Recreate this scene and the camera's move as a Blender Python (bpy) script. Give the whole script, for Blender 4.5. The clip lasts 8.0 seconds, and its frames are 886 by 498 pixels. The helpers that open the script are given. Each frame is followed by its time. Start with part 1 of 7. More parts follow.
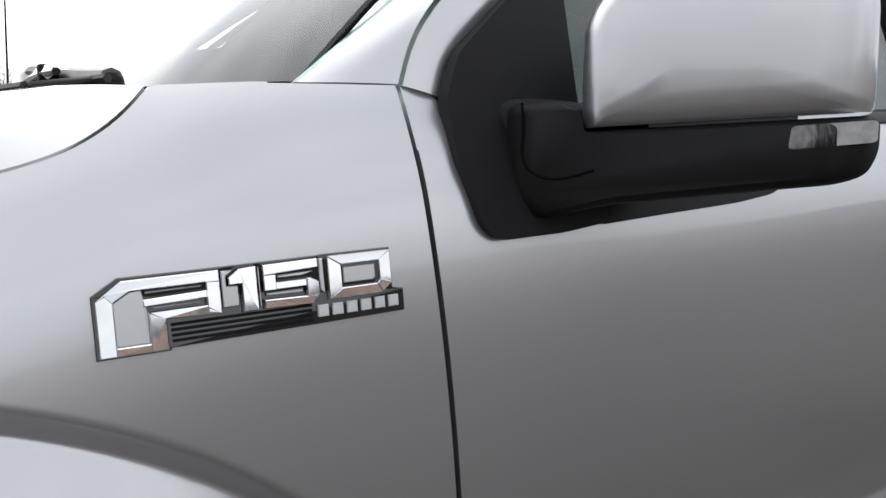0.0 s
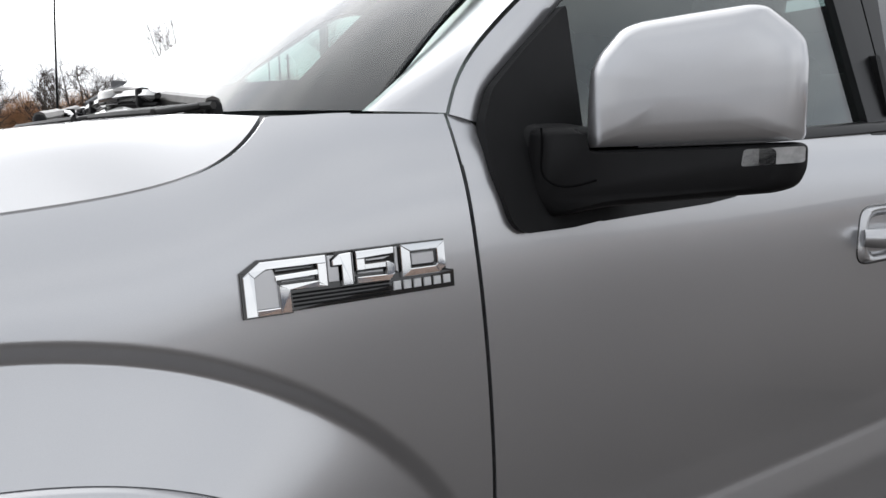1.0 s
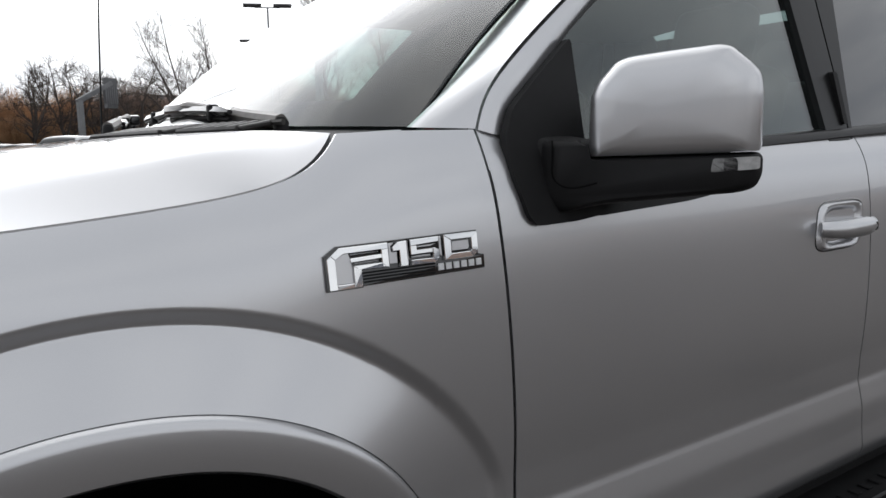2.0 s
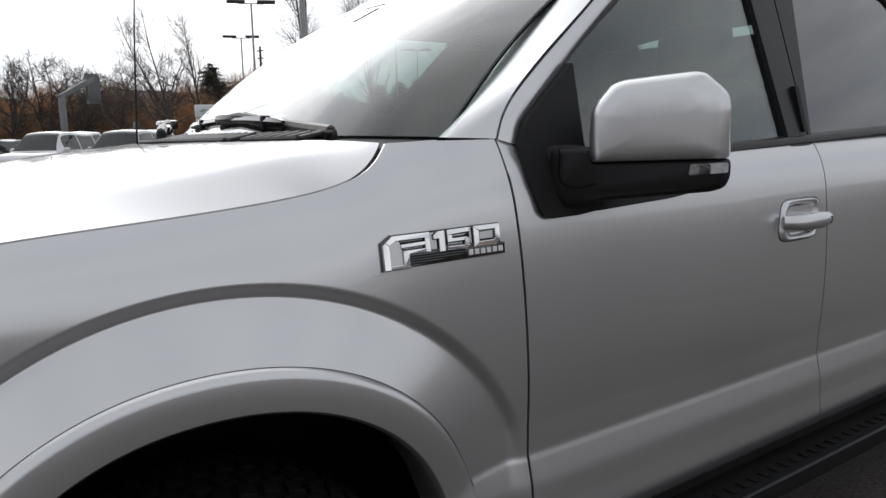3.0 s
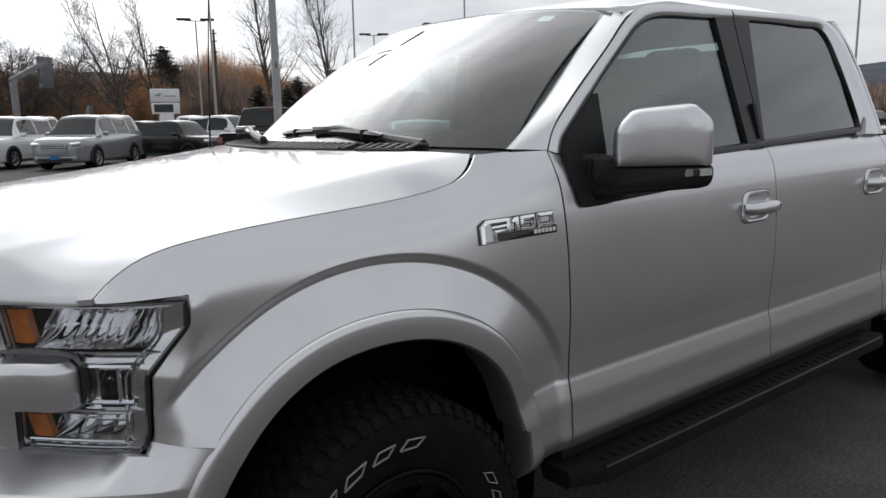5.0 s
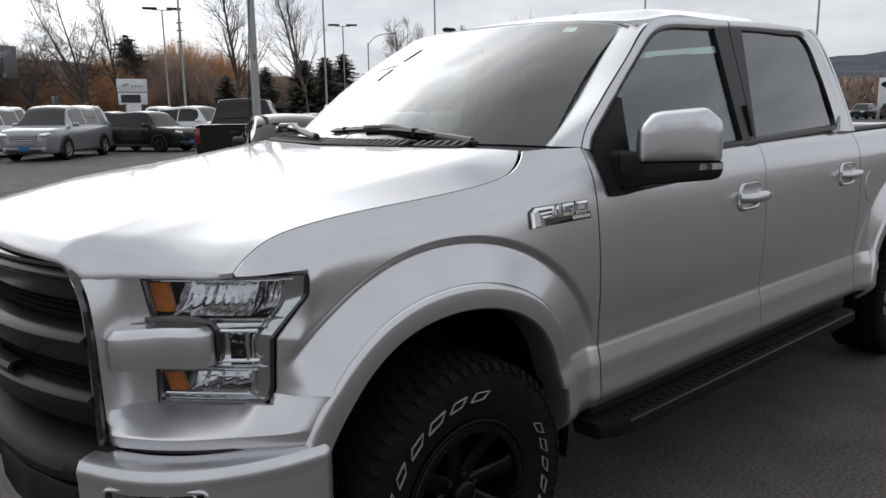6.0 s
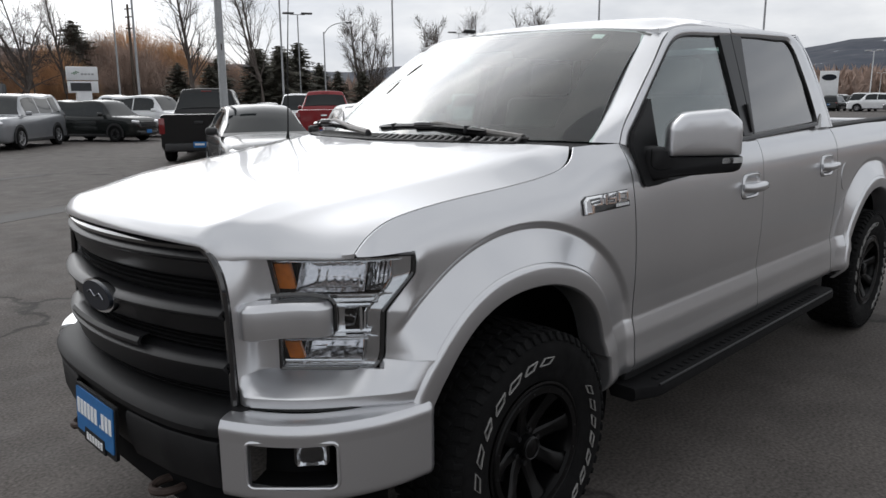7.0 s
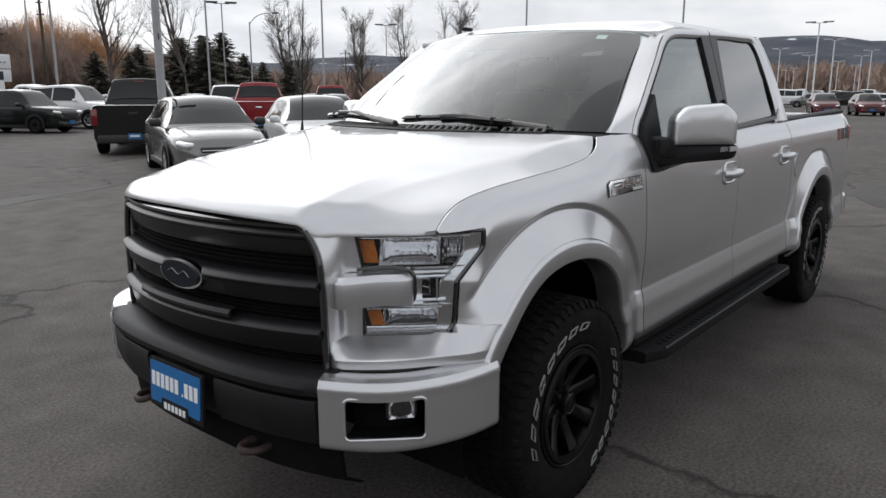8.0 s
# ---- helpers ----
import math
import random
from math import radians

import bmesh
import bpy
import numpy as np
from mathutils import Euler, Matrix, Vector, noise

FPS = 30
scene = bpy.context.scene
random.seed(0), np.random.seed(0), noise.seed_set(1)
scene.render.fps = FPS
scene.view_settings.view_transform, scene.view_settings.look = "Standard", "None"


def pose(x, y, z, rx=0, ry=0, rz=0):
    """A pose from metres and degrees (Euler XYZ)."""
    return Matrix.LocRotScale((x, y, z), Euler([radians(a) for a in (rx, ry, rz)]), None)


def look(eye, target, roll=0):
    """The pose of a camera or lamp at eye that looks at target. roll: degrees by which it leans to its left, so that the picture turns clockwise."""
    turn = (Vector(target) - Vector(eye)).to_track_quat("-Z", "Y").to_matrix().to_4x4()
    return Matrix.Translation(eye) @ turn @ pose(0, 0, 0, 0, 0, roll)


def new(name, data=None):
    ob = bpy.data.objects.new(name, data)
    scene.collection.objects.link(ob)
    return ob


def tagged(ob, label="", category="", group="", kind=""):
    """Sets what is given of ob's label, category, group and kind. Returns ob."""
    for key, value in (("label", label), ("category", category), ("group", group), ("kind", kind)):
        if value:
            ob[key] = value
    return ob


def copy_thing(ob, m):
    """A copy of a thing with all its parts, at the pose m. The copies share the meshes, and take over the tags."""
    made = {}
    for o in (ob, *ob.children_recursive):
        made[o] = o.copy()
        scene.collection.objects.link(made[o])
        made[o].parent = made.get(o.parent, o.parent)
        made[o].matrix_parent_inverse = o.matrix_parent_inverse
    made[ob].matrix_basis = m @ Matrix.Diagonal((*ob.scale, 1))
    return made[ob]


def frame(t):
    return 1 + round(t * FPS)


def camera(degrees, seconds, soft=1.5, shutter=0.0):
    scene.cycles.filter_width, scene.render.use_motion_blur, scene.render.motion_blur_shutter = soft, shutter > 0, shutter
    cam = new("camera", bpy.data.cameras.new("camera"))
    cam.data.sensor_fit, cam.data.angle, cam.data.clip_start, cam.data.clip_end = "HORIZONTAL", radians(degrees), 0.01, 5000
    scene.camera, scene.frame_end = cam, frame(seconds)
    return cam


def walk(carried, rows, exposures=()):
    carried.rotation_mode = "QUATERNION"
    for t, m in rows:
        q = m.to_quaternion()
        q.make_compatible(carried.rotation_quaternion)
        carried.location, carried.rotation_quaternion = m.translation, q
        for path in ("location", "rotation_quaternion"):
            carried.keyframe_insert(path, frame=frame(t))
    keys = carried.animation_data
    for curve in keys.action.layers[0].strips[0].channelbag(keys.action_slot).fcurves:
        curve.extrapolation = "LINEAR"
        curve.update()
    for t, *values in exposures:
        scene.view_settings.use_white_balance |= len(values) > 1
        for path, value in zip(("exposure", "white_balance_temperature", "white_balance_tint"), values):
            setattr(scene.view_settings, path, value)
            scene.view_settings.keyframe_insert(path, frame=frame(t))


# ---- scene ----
cam = camera(62.2, 8.0)
PATH = [
    (0, (0.245, -1.578, 1.341), (1.294, 0.104, 1.078), -1.4),
    (0.5, (0.155, -1.663, 1.356), (1.211, 0.013, 1.08), -1.4),
    (1, (0.06, -1.741, 1.37), (1.137, -0.079, 1.09), -1.2),
    (1.5, (-0.034, -1.824, 1.384), (1.053, -0.169, 1.098), -1.3),
    (3, (-0.358, -2.079, 1.421), (0.779, -0.461, 1.119), -1.2),
    (3.5, (-0.487, -2.158, 1.442), (0.673, -0.558, 1.131), -1.2),
    (4, (-0.635, -2.233, 1.461), (0.547, -0.651, 1.141), -1.0),
    (4.5, (-0.787, -2.299, 1.486), (0.417, -0.737, 1.153), -1.0),
    (6, (-1.372, -2.438, 1.542), (-0.075, -0.96, 1.172), -0.8),
    (6.5, (-1.603, -2.427, 1.565), (-0.268, -0.988, 1.181), -0.6),
    (7, (-1.851, -2.392, 1.583), (-0.465, -1.005, 1.185), -0.5),
    (7.5, (-2.102, -2.335, 1.591), (-0.656, -1.016, 1.182), -0.3),
    (8, (-2.355, -2.249, 1.588), (-0.838, -1.015, 1.171), -0.0),
]
EXPOSURES = [(0.0, 0.75), (1.5, 0.44), (4.0, 0.24), (6.0, 0.25), (8.0, 0.44)]
walk(cam, [(t, look(eye, target, roll)) for t, eye, target, roll in PATH], EXPOSURES)

# ---- sky and sun: a bright overcast day ----
world = bpy.data.worlds.new("sky")
scene.world = world
world.use_nodes = True
wn, wl = world.node_tree.nodes, world.node_tree.links
wn.clear()
SUN_EL, SUN_AZ = radians(37), radians(80)   # azimuth from +x towards +y


def wnode(kind, **kw):
    n = wn.new(kind)
    for k, v in kw.items():
        n.inputs[k].default_value = v
    return n


sky = wn.new("ShaderNodeTexSky")
sky.sky_type = "NISHITA"
sky.sun_disc = False
sky.sun_elevation = SUN_EL
sky.sun_rotation = radians(90) - SUN_AZ
sky.air_density, sky.dust_density, sky.ozone_density = 1.0, 3.0, 1.0
grey = wnode("ShaderNodeHueSaturation", Saturation=0.12)
wl.new(sky.outputs[0], grey.inputs["Color"])
coord = wn.new("ShaderNodeTexCoord")
squash = wn.new("ShaderNodeMapping")
squash.inputs["Scale"].default_value = (1.0, 1.0, 3.2)
wl.new(coord.outputs["Generated"], squash.inputs["Vector"])
cloud = wnode("ShaderNodeTexNoise", Scale=2.6, Detail=6.0, Roughness=0.55)
wl.new(squash.outputs[0], cloud.inputs["Vector"])
tone = wn.new("ShaderNodeValToRGB")
tone.color_ramp.elements[0].position, tone.color_ramp.elements[0].color = 0.36, (0.70, 0.72, 0.755, 1)
tone.color_ramp.elements[1].position, tone.color_ramp.elements[1].color = 0.63, (1.12, 1.11, 1.095, 1)
wl.new(cloud.outputs["Fac"], tone.inputs[0])
cover = wn.new("ShaderNodeMix")
cover.data_type = "RGBA"
cover.inputs["Factor"].default_value = 0.72
cover.inputs["B"].default_value = (7.45, 7.65, 7.98, 1)
wl.new(grey.outputs[0], cover.inputs["A"])
mul = wn.new("ShaderNodeMix")
mul.data_type, mul.blend_type = "RGBA", "MULTIPLY"
mul.inputs["Factor"].default_value = 1.0
wl.new(cover.outputs["Result"], mul.inputs["A"])
wl.new(tone.outputs[0], mul.inputs["B"])
# the cloud is brighter round the hidden sun
aim = wn.new("ShaderNodeVectorMath")
aim.operation = "DOT_PRODUCT"
SUN_DIR = (math.cos(SUN_EL) * math.cos(SUN_AZ), math.cos(SUN_EL) * math.sin(SUN_AZ), math.sin(SUN_EL))
aim.inputs[1].default_value = SUN_DIR
wl.new(coord.outputs["Generated"], aim.inputs[0])
glow = wn.new("ShaderNodeMapRange")
glow.interpolation_type = "SMOOTHSTEP"
glow.inputs["From Min"].default_value, glow.inputs["From Max"].default_value = 0.78, 1.0
glow.inputs["To Min"].default_value, glow.inputs["To Max"].default_value = 1.0, 2.2
wl.new(aim.outputs["Value"], glow.inputs["Value"])
lit = wn.new("ShaderNodeMix")
lit.data_type, lit.blend_type = "RGBA", "MULTIPLY"
lit.inputs["Factor"].default_value = 1.0
wl.new(mul.outputs["Result"], lit.inputs["A"])
wl.new(glow.outputs[0], lit.inputs["B"])
back = wnode("ShaderNodeBackground", Strength=0.0985)
wl.new(lit.outputs["Result"], back.inputs["Color"])
wout = wn.new("ShaderNodeOutputWorld")
wl.new(back.outputs[0], wout.inputs["Surface"])

sun = new("sun", bpy.data.lights.new("sun", "SUN"))
sun.data.energy, sun.data.angle, sun.data.color = 0.7, radians(110), (1.0, 0.985, 0.96)
sun.matrix_world = look((0, 0, 0), (-math.cos(SUN_EL) * math.cos(SUN_AZ), -math.cos(SUN_EL) * math.sin(SUN_AZ), -math.sin(SUN_EL)))


# ---- materials ----
def material(name, color=(0.5, 0.5, 0.5), rough=0.5, metal=0.0, coat=0.0, var=0.0, vscale=8.0, bump=0.0, bscale=200.0, spec=0.5, rvar=0.0, fine=0.0, fscale=900.0, var2=0.0, v2scale=1.0, random_tint=0.0):
    """A principled surface with colour variation at two scales, roughness variation and fine relief."""
    m = bpy.data.materials.new(name)
    m.use_nodes = True
    n, l = m.node_tree.nodes, m.node_tree.links
    p = n["Principled BSDF"]
    p.inputs["Base Color"].default_value = (*color, 1)
    p.inputs["Roughness"].default_value = rough
    p.inputs["Metallic"].default_value = metal
    p.inputs["Coat Weight"].default_value = coat
    p.inputs["Coat Roughness"].default_value = 0.04
    p.inputs["Specular IOR Level"].default_value = spec
    tc = n.new("ShaderNodeTexCoord")
    last = None

    def noise_tex(scale, detail=5.0):
        t = n.new("ShaderNodeTexNoise")
        t.inputs["Scale"].default_value = scale
        t.inputs["Detail"].default_value = detail
        l.new(tc.outputs["Object"], t.inputs["Vector"])
        return t

    def vary(amount, scale, source):
        t = noise_tex(scale)
        r = n.new("ShaderNodeMapRange")
        r.inputs["From Min"].default_value, r.inputs["From Max"].default_value = 0.3, 0.7
        r.inputs["To Min"].default_value, r.inputs["To Max"].default_value = 1 - amount, 1 + amount
        l.new(t.outputs["Fac"], r.inputs["Value"])
        x = n.new("ShaderNodeMix")
        x.data_type, x.blend_type = "RGBA", "MULTIPLY"
        x.inputs["Factor"].default_value = 1
        if source is None:
            x.inputs["A"].default_value = (*color, 1)
        else:
            l.new(source, x.inputs["A"])
        l.new(r.outputs[0], x.inputs["B"])
        return x.outputs["Result"]

    if random_tint:
        info = n.new("ShaderNodeObjectInfo")
        r = n.new("ShaderNodeMapRange")
        r.inputs["To Min"].default_value, r.inputs["To Max"].default_value = 1 - random_tint, 1 + random_tint
        l.new(info.outputs["Random"], r.inputs["Value"])
        x = n.new("ShaderNodeMix")
        x.data_type, x.blend_type = "RGBA", "MULTIPLY"
        x.inputs["Factor"].default_value = 1
        x.inputs["A"].default_value = (*color, 1)
        l.new(r.outputs[0], x.inputs["B"])
        last = x.outputs["Result"]
    if var:
        last = vary(var, vscale, last)
    if var2:
        last = vary(var2, v2scale, last)
    if fine:
        last = vary(fine, fscale, last)
    if last is not None:
        l.new(last, p.inputs["Base Color"])
    if rvar:
        t = noise_tex(vscale * 1.7)
        r = n.new("ShaderNodeMapRange")
        r.inputs["From Min"].default_value, r.inputs["From Max"].default_value = 0.3, 0.7
        r.inputs["To Min"].default_value, r.inputs["To Max"].default_value = max(0.02, rough - rvar), min(1, rough + rvar)
        l.new(t.outputs["Fac"], r.inputs["Value"])
        l.new(r.outputs[0], p.inputs["Roughness"])
    if bump:
        t = noise_tex(bscale, 3.0)
        b = n.new("ShaderNodeBump")
        b.inputs["Strength"].default_value = bump
        b.inputs["Distance"].default_value = 0.002
        l.new(t.outputs["Fac"], b.inputs["Height"])
        l.new(b.outputs[0], p.inputs["Normal"])
    return m


def glass_material(name, tint, gloss=1.0, rough=0.0, ior=1.52, steepness=4.8):
    """A thin pane: tinted see-through, with a mirror sheen that grows towards grazing angles."""
    m = bpy.data.materials.new(name)
    m.use_nodes = True
    n, l = m.node_tree.nodes, m.node_tree.links
    n.clear()
    out = n.new("ShaderNodeOutputMaterial")
    clear = n.new("ShaderNodeBsdfTransparent")
    clear.inputs["Color"].default_value = (*tint, 1)
    shine = n.new("ShaderNodeBsdfGlossy")
    shine.inputs["Roughness"].default_value = rough
    shine.inputs["Color"].default_value = (gloss, gloss, gloss, 1)
    facing = n.new("ShaderNodeLayerWeight")
    facing.inputs["Blend"].default_value = 0.5
    steep = n.new("ShaderNodeMath")
    steep.operation = "POWER"
    steep.inputs[1].default_value = steepness
    l.new(facing.outputs["Facing"], steep.inputs[0])
    fres = n.new("ShaderNodeMapRange")
    fres.inputs["To Min"].default_value, fres.inputs["To Max"].default_value = ((ior - 1) / (ior + 1)) ** 2, 1.0
    l.new(steep.outputs[0], fres.inputs["Value"])
    mix = n.new("ShaderNodeMixShader")
    l.new(fres.outputs[0], mix.inputs[0])
    l.new(clear.outputs[0], mix.inputs[1])
    l.new(shine.outputs[0], mix.inputs[2])
    l.new(mix.outputs[0], out.inputs["Surface"])
    return m


SILVER = material("silver_paint", (0.63, 0.635, 0.652), 0.305, 0.86, coat=1.0, fine=0.03, fscale=1400, var=0.015, vscale=3)
SILVER.node_tree.nodes["Principled BSDF"].inputs["Coat Roughness"].default_value = 0.03
BLACK_PLASTIC = material("black_textured_plastic", (0.009, 0.009, 0.0098), 0.55, spec=0.22, var=0.15, vscale=20, bump=0.25, bscale=900)
GRILLE_GREY = material("dark_grey_satin_plastic", (0.013, 0.013, 0.0142), 0.38, spec=0.32, var=0.12, vscale=15, bump=0.1, bscale=700)
GLOSS_BLACK = material("gloss_black", (0.012, 0.012, 0.013), 0.10, coat=1.0, var=0.1, vscale=10)
# near-black: the shade of hollows is put into the colour; black parts share it
VOID_BLACK = material("black_parts_and_cavity_shade", (0.006, 0.006, 0.0065), 0.9, spec=0.08, var=0.2, vscale=12)
RUBBER = material("tyre_rubber", (0.006, 0.006, 0.0063), 0.85, spec=0.15, var=0.3, vscale=18, bump=0.3, bscale=300, rvar=0.1)
RIM_BLACK = material("satin_black_alloy", (0.003, 0.003, 0.0033), 0.32, spec=0.22, var=0.15, vscale=25)
CHROME = material("chrome", (0.86, 0.87, 0.88), 0.06, 1.0, rvar=0.03, vscale=40)
REFLECTOR = material("lamp_reflector", (0.90, 0.90, 0.91), 0.10, 1.0, rvar=0.05, vscale=30)
BEZEL = material("satin_lamp_bezel", (0.78, 0.78, 0.78), 0.10, 1.0, rvar=0.05, vscale=20)
POLE_SHEEN = material("dull_silver_script", (0.22, 0.23, 0.25), 0.35, 0.8, var=0.1, vscale=40)
INDICATOR = material("pale_indicator_plastic", (0.45, 0.45, 0.45), 0.18, coat=0.5, var=0.25, vscale=90)
AMBER = material("amber_lens", (0.55, 0.15, 0.012), 0.22, coat=0.6, var=0.15, vscale=60)
WHITE_MARK = material("raised_white_rubber", (0.30, 0.295, 0.285), 0.75, var=0.25, vscale=60)
CLEAR = glass_material("clear_lamp_lens", (0.93, 0.94, 0.95))
GLASS_FRONT = glass_material("green_tinted_glass", (0.80, 0.87, 0.84), ior=1.7, rough=0.0, steepness=3.1)
GLASS_INNER = bpy.data.materials.new("inner_glass_face")
GLASS_INNER.use_nodes = True
GLASS_INNER.node_tree.nodes.clear()
inner_out, inner_clear = GLASS_INNER.node_tree.nodes.new("ShaderNodeOutputMaterial"), GLASS_INNER.node_tree.nodes.new("ShaderNodeBsdfTransparent")
inner_clear.inputs["Color"].default_value = (0.86, 0.92, 0.90, 1)
GLASS_INNER.node_tree.links.new(inner_clear.outputs[0], inner_out.inputs["Surface"])
GLASS_SIDE = glass_material("side_glass", (0.52, 0.61, 0.59), ior=1.75, steepness=3.2)
GLASS_DARK = glass_material("privacy_glass", (0.055, 0.065, 0.07), ior=1.8, steepness=3.0)
FRIT = material("black_ceramic_border", (0.008, 0.0085, 0.009), 0.9, spec=0.05, var=0.1, vscale=30)
CABIN = material("dark_cabin_trim", (0.085, 0.083, 0.081), 0.65, var=0.2, vscale=12)
LEATHER = material("black_leather", (0.06, 0.058, 0.057), 0.5, var=0.2, vscale=14)
PLATE_BLUE = material("blue_dealer_plate", (0.010, 0.13, 0.36), 0.4, var=0.06, vscale=40)
PLATE_WHITE = material("white_print", (0.78, 0.79, 0.80), 0.45, var=0.04, vscale=60)
OVAL_BLUE = material("dark_blue_enamel", (0.007, 0.010, 0.017), 0.35, spec=0.25, var=0.1, vscale=50)
RED_LENS = material("red_tail_lens", (0.17, 0.008, 0.010), 0.12, coat=0.8, var=0.1, vscale=30)
RUST = material("brown_steel", (0.045, 0.03, 0.025), 0.65, 0.3, var=0.3, vscale=30)
# the wiper arm's pale reflection is put into its base colour
ARM_GREY = material("pale_arm_paint", (0.17, 0.16, 0.15), 0.45, spec=0.5, var=0.2, vscale=30)
COWL_GREY = material("weathered_cowl_plastic", (0.050, 0.048, 0.046), 0.5, spec=0.4, var=0.25, vscale=25, bump=0.15, bscale=500)
PILLAR_BLACK = material("satin_black_pillar", (0.010, 0.010, 0.011), 0.30, spec=0.3, var=0.1, vscale=20)
BOARD_BLACK = material("matt_black_step", (0.008, 0.008, 0.0085), 0.75, spec=0.12, var=0.2, vscale=25, bump=0.3, bscale=500)
STICKER = material("pale_sticker", (0.7, 0.78, 0.74), 0.5, var=0.08, vscale=60)


# ---- mesh helpers ----
TRUCK_EXTRA = .035      # the far half of the truck is this much wider than the near one, about y = 0


def link_mesh(name, verts, faces, mat, parent=None, label="", smooth=True, flip=False, sharp=38):
    """One mesh object; flip mirrors it to the other side of the car (y to -y)."""
    v = np.array(verts, dtype=float).reshape(-1, 3)
    f = [tuple(int(i) for i in q) for q in faces]
    if flip:
        v = v * np.array((1, -1, 1))
        f = [q[::-1] for q in f]
    root = parent
    while root is not None and root.parent is not None:
        root = root.parent
    if root is not None and root.name == "pickup_truck":
        v[:, 1] += TRUCK_EXTRA * sstep(-.6, .6, v[:, 1])
    me = bpy.data.meshes.new(name)
    me.from_pydata(v.tolist(), [], f)
    if smooth:
        me.polygons.foreach_set("use_smooth", [True] * len(me.polygons))
        me.set_sharp_from_angle(angle=radians(sharp))
    me.materials.append(mat)
    ob = new(name, me)
    ob.parent = parent
    if label:
        tagged(ob, label)
    return ob


def from_bm(name, bm, mat, parent=None, label="", smooth=True, flip=False, sharp=38):
    bm.verts.ensure_lookup_table()
    v = [x.co[:] for x in bm.verts]
    for i, x in enumerate(bm.verts):
        x.index = i
    f = [[x.index for x in q.verts] for q in bm.faces]
    bm.free()
    return link_mesh(name, v, f, mat, parent, label, smooth, flip, sharp)


def thing(name, label, category, at=(0, 0, 0), turn=0.0, group=""):
    ob = new(name)
    ob.empty_display_size = 0.2
    ob.matrix_world = pose(*at, 0, 0, turn)
    return tagged(ob, label, category, group)


def grid_faces(n, m, base=0, rev=False):
    out = []
    for i in range(n - 1):
        for j in range(m - 1):
            a = base + i * m + j
            q = (a, a + m, a + m + 1, a + 1)
            out.append(q[::-1] if rev else q)
    return out


def sheet(P, off):
    """A closed shell from a grid of points and the same grid moved by off (a vector, or an array like P)."""
    P = np.array(P, dtype=float)
    n, m, _ = P.shape
    Q = P + np.array(off)
    v = np.concatenate([P.reshape(-1, 3), Q.reshape(-1, 3)])
    f = grid_faces(n, m) + grid_faces(n, m, n * m, True)
    k = n * m
    ring = [i * m for i in range(n)] + [(n - 1) * m + j for j in range(1, m)] + [i * m + m - 1 for i in range(n - 2, -1, -1)] + [j for j in range(m - 2, 0, -1)]
    for a, b in zip(ring, ring[1:] + ring[:1]):
        f.append((a, a + k, b + k, b))
    # turn all faces if the first side does not look away from the second
    a, b, c = P[0, 0], P[n // 2, 0] if n > 2 else P[1, 0], P[0, m // 2] if m > 2 else P[0, 1]
    nor = np.cross(P[n // 2, m // 2] - P[n // 2 - 1, m // 2], P[n // 2, m // 2] - P[n // 2, m // 2 - 1])
    d = (P - Q)[n // 2, m // 2]
    if np.dot(nor, d) < 0:
        f = [q[::-1] for q in f]
    return v, f


def join(*pieces):
    V, F, k = [], [], 0
    for v, f in pieces:
        v = np.array(v, dtype=float).reshape(-1, 3)
        V.append(v)
        F += [tuple(i + k for i in q) for q in f]
        k += len(v)
    return np.concatenate(V), F


def spline(xs, ys):
    """A natural cubic through the points; straight on beyond the ends."""
    xs, ys = np.array(xs, float), np.array(ys, float)
    n, h = len(xs), np.diff(xs)
    A, r = np.eye(n), np.zeros(n)
    for i in range(1, n - 1):
        A[i, i - 1], A[i, i], A[i, i + 1] = h[i - 1], 2 * (h[i - 1] + h[i]), h[i]
        r[i] = 6 * ((ys[i + 1] - ys[i]) / h[i] - (ys[i] - ys[i - 1]) / h[i - 1])
    s = np.linalg.solve(A, r)

    def value(x):
        x = np.asarray(x, float)
        i = np.clip(np.searchsorted(xs, x) - 1, 0, n - 2)
        t = np.clip(x, xs[0], xs[-1])
        a, b = xs[i + 1] - t, t - xs[i]
        y = (s[i] * a ** 3 + s[i + 1] * b ** 3) / (6 * h[i]) + (ys[i] / h[i] - s[i] * h[i] / 6) * a + (ys[i + 1] / h[i] - s[i + 1] * h[i] / 6) * b
        d0 = (ys[1] - ys[0]) / h[0] - h[0] * s[1] / 6
        d1 = (ys[-1] - ys[-2]) / h[-1] + h[-1] * s[-2] / 6
        return y + d0 * np.minimum(x - xs[0], 0) + d1 * np.maximum(x - xs[-1], 0)
    return value


def lerp_table(xs, ys):
    return lambda x: np.interp(x, xs, ys)


def sstep(a, b, x):
    t = np.clip((np.asarray(x, float) - a) / (b - a), 0, 1)
    return t * t * (3 - 2 * t)


def path3(points, n):
    """n points evenly along a smooth curve through the given ones."""
    p = np.array(points, float)
    d = np.concatenate([[0], np.cumsum(np.linalg.norm(np.diff(p, axis=0), axis=1))])
    t = np.linspace(0, d[-1], n)
    if len(p) == 2:
        return p[0] + np.outer(t / d[-1], p[1] - p[0])
    return np.stack([spline(d, p[:, k])(t) for k in range(p.shape[1])], axis=1)


